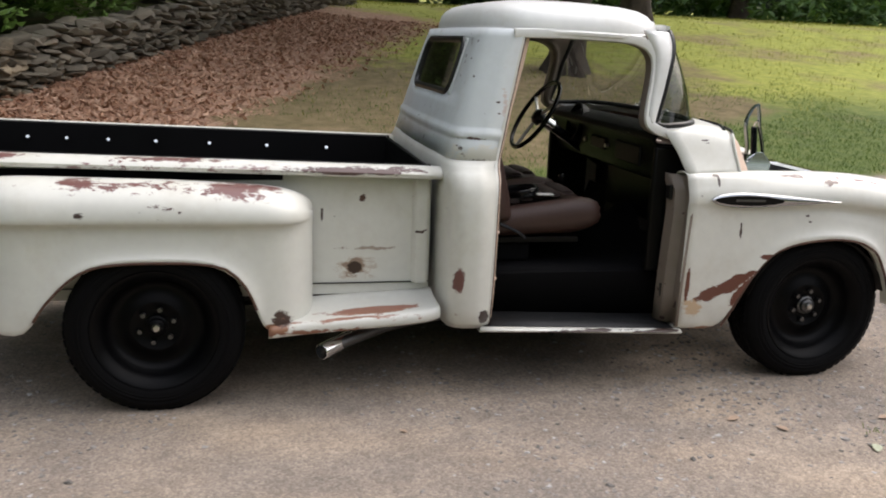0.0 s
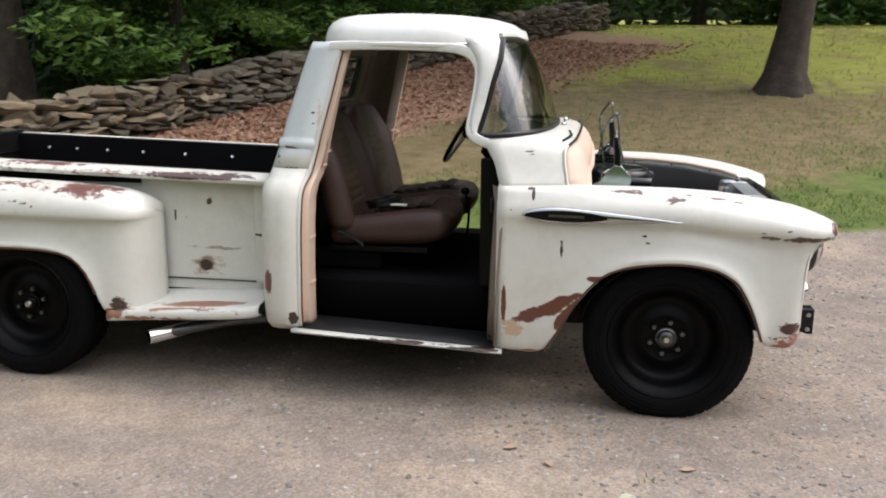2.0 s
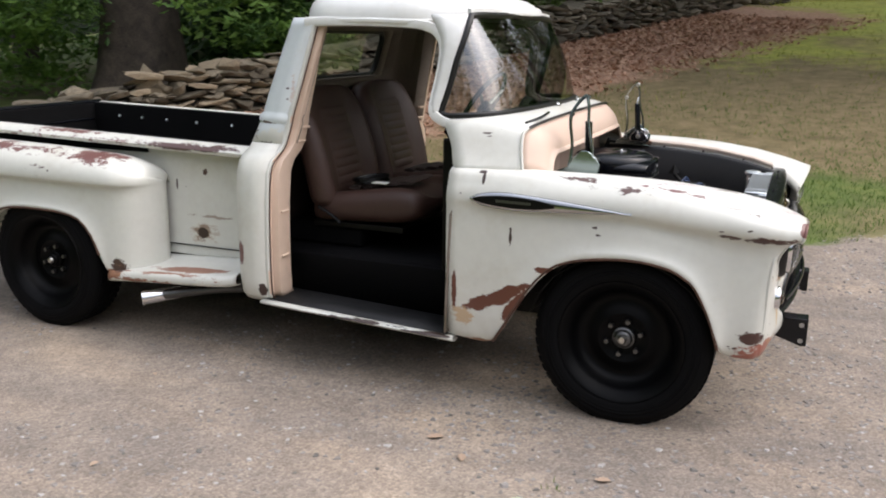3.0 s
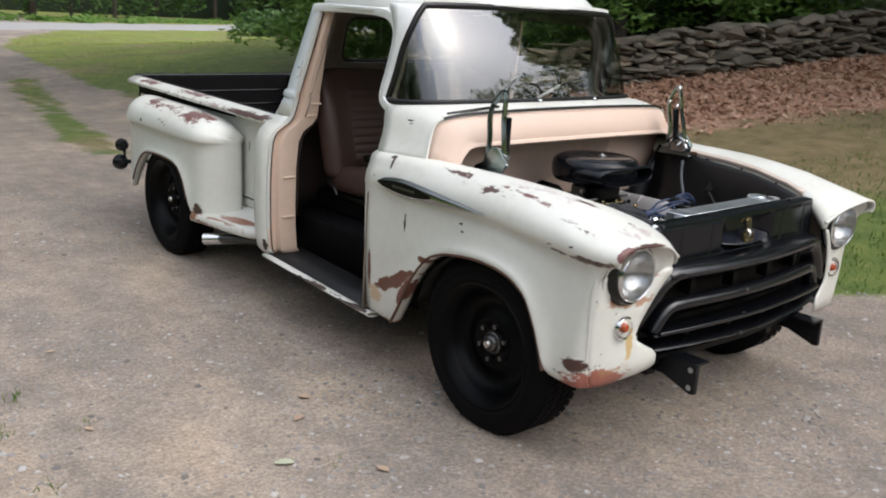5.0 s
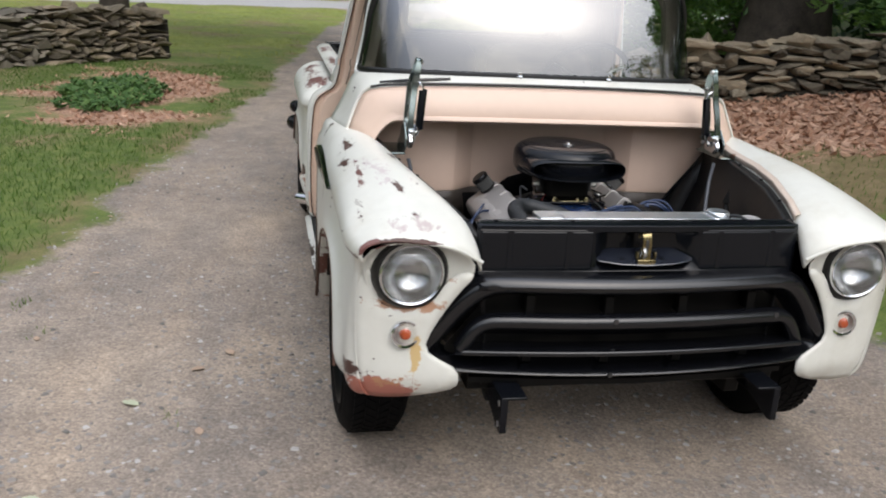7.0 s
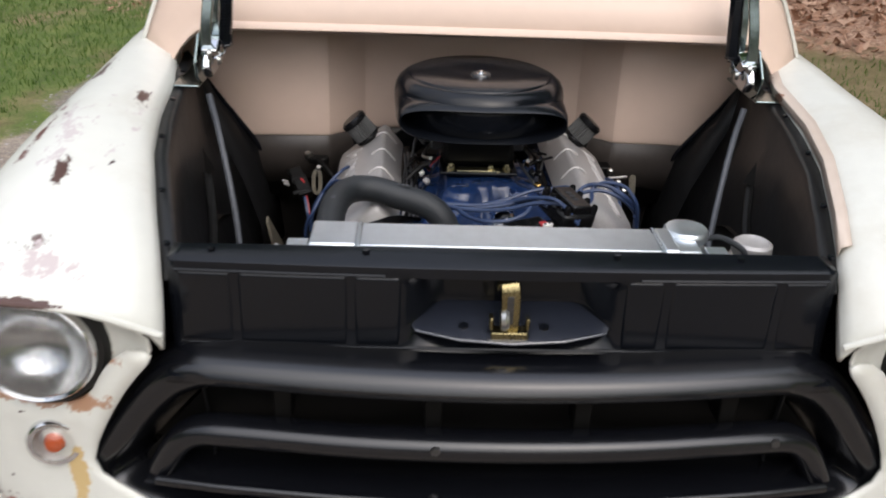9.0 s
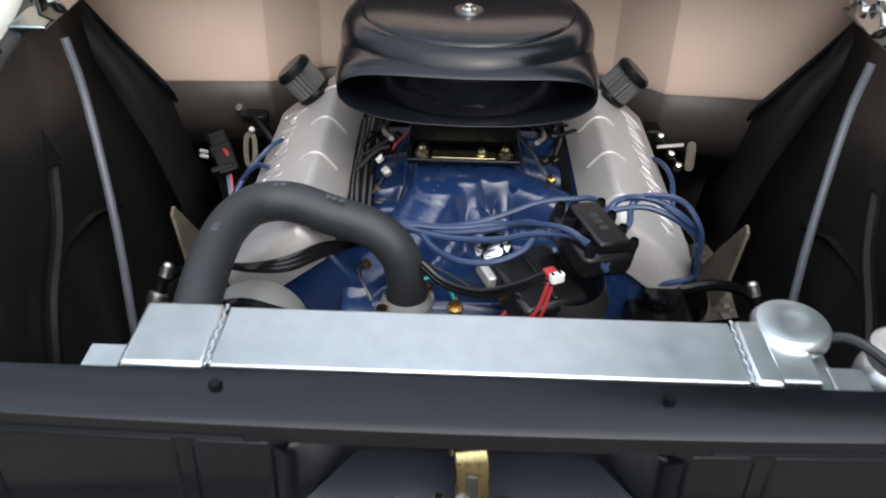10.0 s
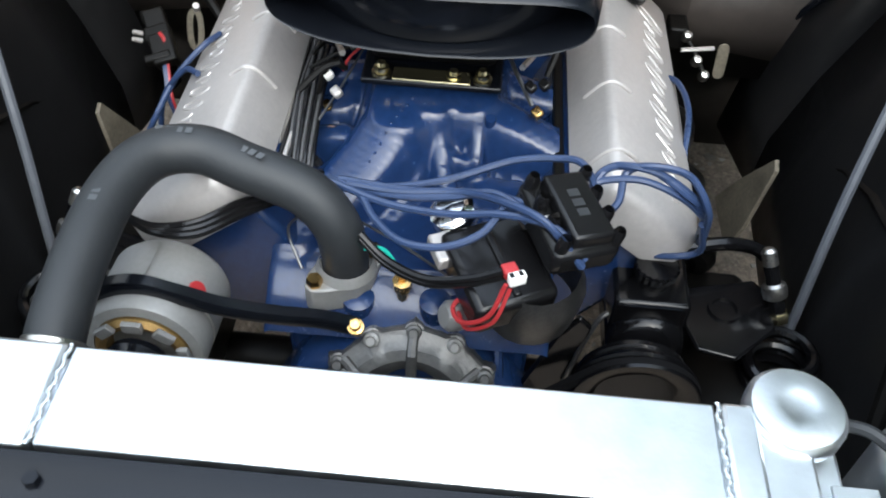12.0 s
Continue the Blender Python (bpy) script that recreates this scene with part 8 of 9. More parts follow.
for x, y in ((2.556, -0.451), (2.574, -0.446)):
    part("plug_screw", lathe([(0.0, 0.010), (0.0035, 0.008), (0.004, -0.006)], (x, y, 0.648), (0.5, -0.7, 0.5), 10), M_CAST, plug)
for y, mt in ((-0.397, M_WIRE), (-0.391, M_RED), (-0.394, M_WIRE)):
    part("plug_wire", tube([(2.600, y - 0.006, 0.634), (2.620, y, 0.622), (2.64, y + 0.006, 0.60), (2.64, y + 0.01, 0.57)], 0.0024, 6), mt, plug)
part("plug_wire", tube([(2.572, -0.412, 0.662), (2.580, -0.404, 0.658), (2.588, -0.402, 0.648)], 0.003, 6), M_RED, plug, "short red wire")
bracket = part("cable_bracket", box(2.425, 2.468, 0.335, 0.365, 0.635, 0.672), M_BLACK_FLAT, truck, "black cable bracket on the firewall", bevel=0.004)
part("bracket_bar", tube([(2.497, 0.352, 0.655), (2.492, 0.375, 0.655), (2.486, 0.402, 0.655)], 0.0035, 6), M_CAST, bracket)
for x, y, z in ((2.470, 0.362, 0.662), (2.512, 0.375, 0.648), (2.522, 0.389, 0.630)):
    part("bracket_stud", lathe([(0.0, 0.010), (0.005, 0.009), (0.008, 0.004), (0.008, -0.006)], (x, y, z), (0.6, 0, 0.8), 12), M_STEEL, bracket)
part("bracket_rod", tube([(2.478, 0.365, 0.658), (2.50, 0.38, 0.642), (2.525, 0.392, 0.625)], 0.004, 8), M_BLACK_FLAT, bracket)
paddle = [(0.009 * math.cos(q), (0.018 if math.sin(q) > 0 else -0.018) * (abs(math.sin(q)) > 0.01) + 0.009 * math.sin(q)) for q in (2 * math.pi * (i + 0.5) / 20 for i in range(20))]
part("hanger", prism(paddle, -0.0015, 0.0015, lambda u, v, w: (2.478 + 0.25 * -v + w, 0.421 + u, 0.628 + v)), M_RUSTY, truck, "worn peach-painted hanger strap", bevel=0.0008)

# ---- bonnet hinges standing open
for s, _ in SIDES:
    plate = [(2.55, 0.925), (2.69, 0.925), (2.725, 0.945), (2.732, 0.98), (2.71, 1.005), (2.685, 1.03), (2.655, 1.032), (2.625, 1.00), (2.60, 0.965), (2.555, 0.945)]
    hinge = part("bonnet_hinge", prism(plate, s * 0.598, s * 0.604, lambda u, v, w: (u, w, v)), M_ZINC, truck, "bright zinc-plated bonnet hinge, standing open", bevel=0.002)
    part("hinge_foot", prism([(2.52, 0.60), (2.72, 0.60), (2.72, 0.655), (2.52, 0.665)], 0.922, 0.928, lambda u, v, w: (u, s * v, w)), M_ZINC, hinge, bevel=0.002)
    flat = [(-0.004, -0.011), (0.004, -0.011), (0.004, 0.011), (-0.004, 0.011)]
    part("hinge_arm", sweep(curve([(2.605, s * 0.586, 0.965), (2.612, s * 0.582, 1.05), (2.600, s * 0.575, 1.13), (2.603, s * 0.568, 1.175), (2.625, s * 0.560, 1.215), (2.652, s * 0.556, 1.243), (2.664, s * 0.556, 1.236)], 5), flat, up=(0, 1, 0)), M_ZINC, hinge, "long bent hinge arm", bevel=0.002)
    part("hinge_arm", sweep(curve([(2.700, s * 0.584, 0.985), (2.690, s * 0.580, 1.06), (2.672, s * 0.570, 1.14), (2.668, s * 0.562, 1.20), (2.660, s * 0.556, 1.238)], 5), flat, up=(0, 1, 0)), M_ZINC, hinge, "straight hinge arm", bevel=0.002)
    part("hinge_link", sweep(curve([(2.60, s * 0.578, 0.985), (2.66, s * 0.574, 1.02), (2.714, s * 0.574, 1.0)], 4), [(-0.003, -0.016), (0.003, -0.016), (0.003, 0.016), (-0.003, 0.016)], up=(0, 1, 0)), M_CHROME, hinge, bevel=0.002)
    part("hinge_cam", prism([(2.63, 0.945), (2.70, 0.940), (2.725, 0.965), (2.70, 1.0), (2.655, 1.005), (2.625, 0.975)], s * 0.572, s * 0.592, lambda u, v, w: (u, w, v)), M_CHROME, hinge, bevel=0.006)
    a, b = Vector((2.672, s * 0.548, 1.005)), Vector((2.664, s * 0.538, 1.140))
    spring = [a.lerp(b, k / 150) + Vector((0.0125 * math.cos(k * 0.9), 0.0125 * math.sin(k * 0.9), 0)) for k in range(151)]
    part("hinge_spring", sweep(spring, disc(0.0034, 6)), M_BLACK, hinge, "black coil hinge spring")
    for e, dz in ((a, -0.03), (b, 0.03)):
        part("spring_hook", tube([e, e + Vector((0, s * 0.006, dz * 0.6)), e + Vector((0, s * 0.024, dz))], 0.0035, 6), M_CHROME, hinge)
    for x, o, z in ((2.605, 0.580, 0.968), (2.714, 0.576, 0.995), (2.660, 0.550, 1.237), (2.602, 0.566, 1.17), (2.672, 0.566, 0.972)):
        part("rivet", lathe([(0.0, 0.008), (0.008, 0.007), (0.011, 0.0)], (x, s * o, z), (0, -s, 0), 12), M_STEEL, hinge)

# ---- loose cable and tag lying on the passenger seat
coil = []
for k in range(150):
    a = k * 0.21
    coil.append((1.60 + (0.075 + 0.010 * math.sin(k * 0.37)) * math.cos(a), -0.36 + (0.085 + 0.012 * math.cos(k * 0.23)) * math.sin(a), 0.792 + 0.00022 * k + 0.012 * math.cos(a)))
cable = part("coiled_cable", sweep(coil, disc(0.005, 6)), M_BLACK_PLASTIC, None, "coiled black cable lying on the seat")
tagged(cable, "black cable coiled up on the brown seat cushion", "cable")
part("paper_tag", box(1.655, 1.73, -0.47, -0.425, 0.806, 0.810), M_WHITE_PLASTIC, cable, "white tag", bevel=0.001)


# ---------------------------------------------------------------- stones, leaves, trees round the drive
def islands(name, tones, rough=0.85, translucent=0.0, bump=0.0, noise_scale=0.0):
    """A material whose tone differs from piece to piece of one mesh."""
    m = bpy.data.materials.new(name)
    m.use_nodes = True
    n, l = m.node_tree.nodes, m.node_tree.links
    b = n["Principled BSDF"]
    geo, r = n.new("ShaderNodeNewGeometry"), n.new("ShaderNodeValToRGB")
    while len(r.color_ramp.elements) < len(tones):
        r.color_ramp.elements.new(0.5)
    for k, (e, c) in enumerate(zip(r.color_ramp.elements, tones)):
        e.position, e.color = k / (len(tones) - 1), (*c, 1)
    l.new(geo.outputs["Random Per Island"], r.inputs[0])
    col = r.outputs[0]
    b.inputs["Roughness"].default_value = rough
    l.new(col, b.inputs["Base Color"])
    if translucent:
        tr, mx = n.new("ShaderNodeBsdfTranslucent"), n.new("ShaderNodeMixShader")
        l.new(col, tr.inputs[0])
        mx.inputs[0].default_value = translucent
        l.new(b.outputs[0], mx.inputs[1])
        l.new(tr.outputs[0], mx.inputs[2])
        l.new(mx.outputs[0], n["Material Output"].inputs["Surface"])
    return m


M_PEBBLE = islands("grey_pebbles", [(0.12, 0.110, 0.102), (0.27, 0.250, 0.232), (0.18, 0.162, 0.146), (0.44, 0.42, 0.40)], 0.85)
M_DEAD = islands("dead_leaves", [(0.24, 0.128, 0.080), (0.43, 0.25, 0.165), (0.34, 0.19, 0.12), (0.60, 0.41, 0.30), (0.40, 0.22, 0.14)], 0.8, 0.2)
M_GRASS = islands("grass_blades", [(0.048, 0.105, 0.016), (0.085, 0.165, 0.026), (0.135, 0.195, 0.040), (0.068, 0.138, 0.020)], 0.6, 0.35)
# blades raised in colour to match the painted sunlight of the upper lawn
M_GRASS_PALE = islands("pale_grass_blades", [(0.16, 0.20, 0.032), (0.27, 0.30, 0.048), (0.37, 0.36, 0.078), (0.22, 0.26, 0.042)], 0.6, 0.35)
M_LEAF = islands("green_leaves", [(0.036, 0.096, 0.024), (0.088, 0.18, 0.042), (0.056, 0.13, 0.032), (0.15, 0.25, 0.066)], 0.55, 0.35)
M_LEAF_BRIGHT = islands("bright_leaves", [(0.10, 0.21, 0.042), (0.24, 0.40, 0.10), (0.17, 0.30, 0.066)], 0.5, 0.5)
# darker copy of the green leaves: the wood's shade is in the colour
M_LEAF_SHADED = islands("shaded_leaves", [(0.026, 0.066, 0.022), (0.064, 0.130, 0.036), (0.040, 0.092, 0.028)], 0.6, 0.3)
M_BARK = material("tree_bark", (0.058, 0.046, 0.037), 0.95, vary=0.75, scale=7, bump=1.0, bscale=14)
rng = np.random.default_rng(7)


def leaf_mesh(name, centres, size, mat, flat=0.0, long=1.5, spread=0.5, blades=False):
    """One mesh of many small bent leaves (or upright blades) at the centres."""
    c = np.asarray(centres, float)
    k = len(c)
    s = size * (1 + spread * (rng.random((k, 1)) - 0.5) * 2)
    if blades:
        a = rng.random(k) * 2 * math.pi
        u = np.stack([np.cos(a), np.sin(a), np.zeros(k)], 1)
        lean = np.stack([rng.normal(0, 0.35, k), rng.normal(0, 0.35, k), np.ones(k)], 1)
        lean /= np.linalg.norm(lean, axis=1, keepdims=True)
        w = s * 0.07
        v = np.stack([c - u * w, c + u * w, c + lean * s * 0.6 + u * w * 0.7, c + lean * s * 0.6 - u * w * 0.7, c + lean * s + np.stack([lean[:, 0], lean[:, 1], -np.ones(k) * 0.25], 1) * s * 0.3], 1).reshape(-1, 3)
        i = np.arange(k) * 5
        faces = [tuple(f) for q in i for f in ((q, q + 1, q + 2, q + 3), (q + 3, q + 2, q + 4))]
    else:
        nrm = rng.normal(0, 1, (k, 3))
        nrm[:, 2] = np.abs(nrm[:, 2]) + flat
        nrm /= np.linalg.norm(nrm, axis=1, keepdims=True)
        u = np.cross(nrm, rng.normal(0, 1, (k, 3)))
        u /= np.linalg.norm(u, axis=1, keepdims=True)
        w = np.cross(nrm, u)
        bend = nrm * s * 0.22
        v = np.stack([c - u * s * long * 0.5 + bend, c - w * s * 0.36 - u * s * 0.1, c + u * s * long * 0.5 + bend, c + w * s * 0.36 - u * s * 0.1], 1).reshape(-1, 3)
        i = np.arange(k) * 4
        faces = [tuple(f) for q in i for f in ((q, q + 1, q + 2), (q, q + 2, q + 3))]
    me = bpy.data.meshes.new(name)
    me.from_pydata(v.tolist(), [], faces)
    me.materials.append(mat)
    return new(name, me)


def clumps(centres, radii, per, squash=0.7):
    """Points in the outer shells of many uneven clumps."""
    out = []
    for c, r in zip(centres, radii):
        d = rng.normal(0, 1, (per, 3))
        d /= np.linalg.norm(d, axis=1, keepdims=True)
        q = r * (0.45 + 0.6 * rng.random((per, 1)) ** 0.6)
        out.append(np.asarray(c) + d * q * (1, 1, squash))
    return np.concatenate(out)


def tree(at, r, height, lean=(0.0, 0.0), crown=None, label="", leaves=None, limbs=5, flare=1.5):
    x, y = at
    z0 = ground_z(x, y) - 0.1
    ob = thing("tree", label, "tree", (x, y, z0), "trees round the lawn")
    rows = []
    n = 18
    seed = x * 3.1 + y
    for k in range(13):
        t = k / 12
        h = height * t ** 1.3
        rr = r * (1 - 0.55 * t) * (1 + (flare - 1) * math.exp(-h / (1.1 * r)))
        row = []
        for q in range(n):
            a = 2 * math.pi * q / n
            buttress = 1 + 0.16 * math.exp(-h / (1.6 * r)) * math.cos(5 * a + seed) + 0.07 * noise.noise((math.cos(a) * 2, math.sin(a) * 2, h * 1.2 + seed))
            row.append((x + lean[0] * h + rr * buttress * math.cos(a), y + lean[1] * h + rr * buttress * math.sin(a), z0 + h))
        rows.append(row)
    trunk = part("trunk", loft(rows, ring=True, caps=True), M_BARK, ob, "grey-brown bark", angle=80)
    rnd = random.Random(int(seed * 10))
    tips = []
    for k in range(limbs):
        h = height * (0.45 + 0.5 * k / max(1, limbs - 1))
        a = rnd.random() * 6.28
        ln = height * (0.22 + 0.15 * rnd.random())
        p0 = Vector((x + lean[0] * h, y + lean[1] * h, z0 + h))
        p2 = p0 + Vector((math.cos(a) * ln, math.sin(a) * ln, ln * 0.5))
        p1 = p0.lerp(p2, 0.5) + Vector((0, 0, -0.08 * ln))
        line = curve([p0, p1, p2], 5)
        bm = bmesh.new()
        loft([[p + Vector((math.cos(b) * q, math.sin(b) * q * 0.6, math.sin(b) * q * 0.8)) for b in (2 * math.pi * j / 7 for j in range(7))] for p, q in ((p, r * 0.34 * (1 - 0.8 * i / (len(line) - 1))) for i, p in enumerate(line))], ring=True, bm=bm)
        part("limb", bm, M_BARK, ob)
        tips += [p1, p2]
    if leaves:
        size, count, mat, radius = leaves
        cs = [tuple(p + Vector((rnd.gauss(0, 0.8), rnd.gauss(0, 0.8), rnd.gauss(0.2, 0.6)))) for p in tips for _ in range(3)]
        pts = clumps(cs, [radius * (0.6 + 0.8 * rnd.random()) for _ in cs], max(1, count // len(cs)))
        cr = leaf_mesh("crown", pts, size, mat)
        cr.parent = ob
        cr.matrix_parent_inverse = ob.matrix_world.inverted()
    return ob


tree((5.2, 8.9), 0.25, 9.0, (0.12, 0.0), label="leaning grey-barked tree trunk standing on the lawn", leaves=(0.22, 15000, M_LEAF, 1.6), limbs=7, flare=1.75)
tree((9.1, 15.0), 0.33, 15.0, (0.0, 0.0), label="stout pale tree trunk on the upper lawn", leaves=(0.28, 18000, M_LEAF, 2.3), limbs=9, flare=1.5)
tree((-4.9, 5.6), 0.52, 12.0, (0.01, 0.0), label="broad old trunk behind the stone wall", leaves=(0.24, 8000, M_LEAF, 2.4), limbs=11, flare=1.4)
tree((-2.95, 6.9), 0.15, 8.0, (0.0, 0.0), label="slim dark trunk behind the stone wall", leaves=(0.18, 3500, M_LEAF, 1.2), limbs=5, flare=1.2)
tree((-13.4, -3.95), 0.30, 11.0, (0.0, 0.0), label="dark trunk behind the end of the stone wall", leaves=(0.26, 16000, M_LEAF, 3.0), limbs=9, flare=1.3)
for k, (x, y, r) in enumerate(((-6.5, 9.5, 0.16), (-4.0, 10.5, 0.13), (-8.5, 7.0, 0.2), (-1.5, 15.5, 0.18), (2.0, 24.0, 0.25), (6.0, 27.0, 0.22), (12.0, 26.0, 0.28), (17.0, 24.0, 0.3), (-11.0, 12.0, 0.2), (-3.5, 18.0, 0.16), (22.0, 21.0, 0.28), (9.5, 29.0, 0.2))):
    tree((x, y), r, 11.0 if x < -3 else 9.0, label="slender dark trunk in the wood behind the wall", limbs=6 if x < -3 else 3, leaves=(0.30, 2600, M_LEAF, 2.8) if x < -3 else None)


def stuff(ob, label, category):
    return tagged(ob, label, category, kind="stuff")


# undergrowth behind the wall: many leafy sprays, uneven and with gaps
def behind(n, d0, d1, t0, t1, z0, z1):
    """Places behind the long wall: t along it, d away from it, z above the ground."""
    t, d = t0 + (t1 - t0) * rng.random(n), d0 + (d1 - d0) * rng.random(n)
    dx, dy = 2.3 / 5.78, 5.3 / 5.78
    x, y = -3.1 + dx * t - dy * d, 3.6 + dy * t + dx * d
    z = np.array([ground_z(a, b) for a, b in zip(x, y)]) + z0 + (z1 - z0) * rng.random(n)
    # a clearing in front of the broad trunk
    return np.stack([x, y, z], 1)[(np.abs(t - 1.12 + (2.45 - d) * 0.526) > 0.75) | (d > 2.6)]


c = behind(190, 0.7, 2.8, -0.4, 15.0, 0.7, 2.6)
stuff(leaf_mesh("undergrowth", clumps(c, 0.25 + 0.35 * rng.random(len(c)), 150, 0.5), 0.072, M_LEAF, 0.8), "leafy green undergrowth behind the stone wall", "undergrowth")
c = behind(190, 0.4, 2.2, -0.6, 14.0, 0.6, 2.8)
stuff(leaf_mesh("saplings", clumps(c, 0.3 + 0.35 * rng.random(len(c)), 85, 0.35), 0.090, M_LEAF_BRIGHT, 1.4), "bright broad leaves of young saplings", "saplings")
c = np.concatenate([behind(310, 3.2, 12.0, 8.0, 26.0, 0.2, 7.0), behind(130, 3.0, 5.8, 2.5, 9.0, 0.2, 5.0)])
stuff(leaf_mesh("wood", clumps(c, 0.7 + 0.8 * rng.random(len(c)), 130, 0.7), 0.15, M_LEAF_SHADED, 0.5), "dark leafy wood behind the stone wall", "wood")


c = np.stack([-6.9 + rng.normal(0, 0.8, 60), 5.2 + rng.normal(0, 0.6, 60), 0.7 + 1.9 * rng.random(60)], 1)
stuff(leaf_mesh("young_bush", clumps(c, 0.25 + 0.25 * rng.random(len(c)), 90, 0.5), 0.085, M_LEAF_BRIGHT, 1.0), "bright green young bush behind the wall's end", "bush")


def band(n, pts, width, z0, z1):
    """Places along a bent line on the ground."""
    seg = rng.integers(0, len(pts) - 1, n)
    t = rng.random(n)[:, None]
    p = np.asarray(pts, float)
    q = p[seg] + (p[seg + 1] - p[seg]) * t + rng.normal(0, width, (n, 2))
    z = np.array([ground_z(a, b) for a, b in q]) + z0 + (z1 - z0) * rng.random(n) ** 1.3
    return np.concatenate([q, z[:, None]], 1)


c = band(520, [(-2, 27), (6, 29), (14, 28), (24, 25), (34, 20), (44, 12)], 1.6, 0.2, 12.0)
stuff(leaf_mesh("far_wood", clumps(c, 1.0 + 1.2 * rng.random(len(c)), 75, 0.8), 0.30, M_LEAF, 0.5), "dark edge of the wood beyond the lawn", "wood")
c = band(90, [(8, 25.5), (16, 25), (26, 22), (34, 18)], 1.0, 0.1, 2.2)
stuff(leaf_mesh("far_bushes", clumps(c, 0.6 + 0.5 * rng.random(len(c)), 90, 0.8), 0.22, M_LEAF, 0.6), "green bushes along the far lawn", "bushes")
c = band(560, [(-30, -44), (-38, -26), (-48, -10), (-56, 4), (-64, 20), (-80, 50)], 2.2, 1.0, 15.0)
stuff(leaf_mesh("roadside_wood", clumps(c, 1.2 + 1.2 * rng.random(len(c)), 80, 0.8), 0.36, M_LEAF, 0.5), "wood on the far side of the road", "wood")
trunks = bmesh.new()
for k in range(28):
    u = k / 27 * 5
    i = min(4, int(u))
    (xa, ya), (xb, yb) = ((-31, -44), (-39, -26), (-49, -10), (-57, 4), (-65, 20), (-81, 50))[i:i + 2]
    x, y, r = xa + (xb - xa) * (u - i) + rng.normal(0, 0.9), ya + (yb - ya) * (u - i), 0.10 + 0.16 * rng.random()
    sway = rng.normal(0, 0.25)
    loft([[(x + q * math.cos(a), y + sway * h / 6 + q * math.sin(a), h) for a in (2 * math.pi * j / 8 for j in range(8))] for h, q in ((-0.2, r * 1.3), (1.0, r), (4.5, r * 0.85), (10.0, r * 0.5))], ring=True, bm=trunks)
stuff(part("roadside_trunks", trunks, M_BARK, None), "slender trunks along the edge of the wood", "tree trunks")
c = band(150, [(-24, -44), (-32, -26), (-41.5, -10), (-49.5, 4), (-57.5, 20), (-73, 50)], 1.0, -0.1, 0.15)
stuff(leaf_mesh("roadside_verge", clumps(c, 0.5 + 0.4 * rng.random(len(c)), 90, 0.35), 0.22, M_LEAF_BRIGHT, 0.6), "low bright green growth along the road", "verge")
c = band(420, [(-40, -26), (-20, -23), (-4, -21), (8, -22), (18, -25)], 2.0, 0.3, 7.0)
stuff(leaf_mesh("wood_behind", clumps(c, 1.5 + 1.5 * rng.random(len(c)), 45, 0.8), 0.5, M_LEAF_SHADED, 0.5), "wood across the drive", "wood")
c = band(22, [(-38.6, 18.4), (-36.6, 19.6), (-37.4, 21.8)], 0.5, 0.2, 1.0)
stuff(leaf_mesh("drive_bush", clumps(c, 0.45 + 0.3 * rng.random(len(c)), 120, 0.7), 0.16, M_LEAF, 0.6), "green bush beside the drive", "bush")

# a plain dark backdrop closes the wood all round
rows = []
for z in (-2, 4, 8, 12):
    rows.append([((82 + 3 * noise.noise((k * 0.4, 0, 0))) * math.cos(2 * math.pi * k / 72) - 12, (72 if math.sin(2 * math.pi * k / 72) < 0 else 64) * math.sin(2 * math.pi * k / 72), z + (2.0 * noise.noise((k * 0.9, 7, 0)) if z > 3 else 0)) for k in range(72)])
M_BACKDROP = material("distant_wood", (0.012, 0.022, 0.009), 0.95, vary=0.7, scale=0.5)
tagged(part("backdrop", loft(rows, ring=True), M_BACKDROP, None), "dark distant trees all round", "backdrop", kind="structure")

# grass blades near the drive, and taller tufts on the lawn


def sown(n, x0, x1, y0, y1, test):
    p = np.stack([x0 + (x1 - x0) * rng.random(n), y0 + (y1 - y0) * rng.random(n)], 1)
    keep = np.array([test(a, b) for a, b in p])
    p = p[keep]
    return np.concatenate([p, np.array([ground_z(a, b) - 0.005 for a, b in p])[:, None]], 1)


def patchy(x, y, k=0.0):
    return noise.noise((x * 0.7, y * 0.7, 3.0)) > k


grassy = lambda a, b: drive_mask(a, b) < 0.42 + 0.35 * noise.noise((a * 2.5, b * 2.5, 1)) and litter_mask(a, b) < 0.45 + 0.3 * noise.noise((a, b, 5)) and patchy(a, b, -0.25) and dry_mask(a, b) < 0.35 + 0.95 * rng.random()
stuff(leaf_mesh("grass", sown(80000, -9, 3.0, -5.5, -0.3, grassy), 0.040, M_GRASS, blades=True), "short green grass beside the drive", "grass")
stuff(leaf_mesh("lawn_grass", sown(130000, -3, 9.0, 1.4, 9.0, lambda a, b: b < 5.0 + 4.0 * rng.random() and grassy(a, b)), 0.036, M_GRASS, blades=True), "short green lawn grass", "grass")
stuff(leaf_mesh("meadow_grass", sown(34000, 0, 24.0, 5.0, 24.0, lambda a, b: b > 5.0 + 4.0 * rng.random() and grassy(a, b)), 0.06, M_GRASS_PALE, blades=True), "green grass on the rising lawn, coloured pale as if sunlit", "grass")
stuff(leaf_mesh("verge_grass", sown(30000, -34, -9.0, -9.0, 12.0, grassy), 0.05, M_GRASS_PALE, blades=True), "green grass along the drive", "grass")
ivy = sown(2600, -6.6, -3.6, -3.6, -2.0, lambda a, b: math.hypot((a + 5.0) / 1.3, (b + 2.75) / 0.55) < 1 + 0.4 * noise.noise((a * 3, b * 3, 2)))
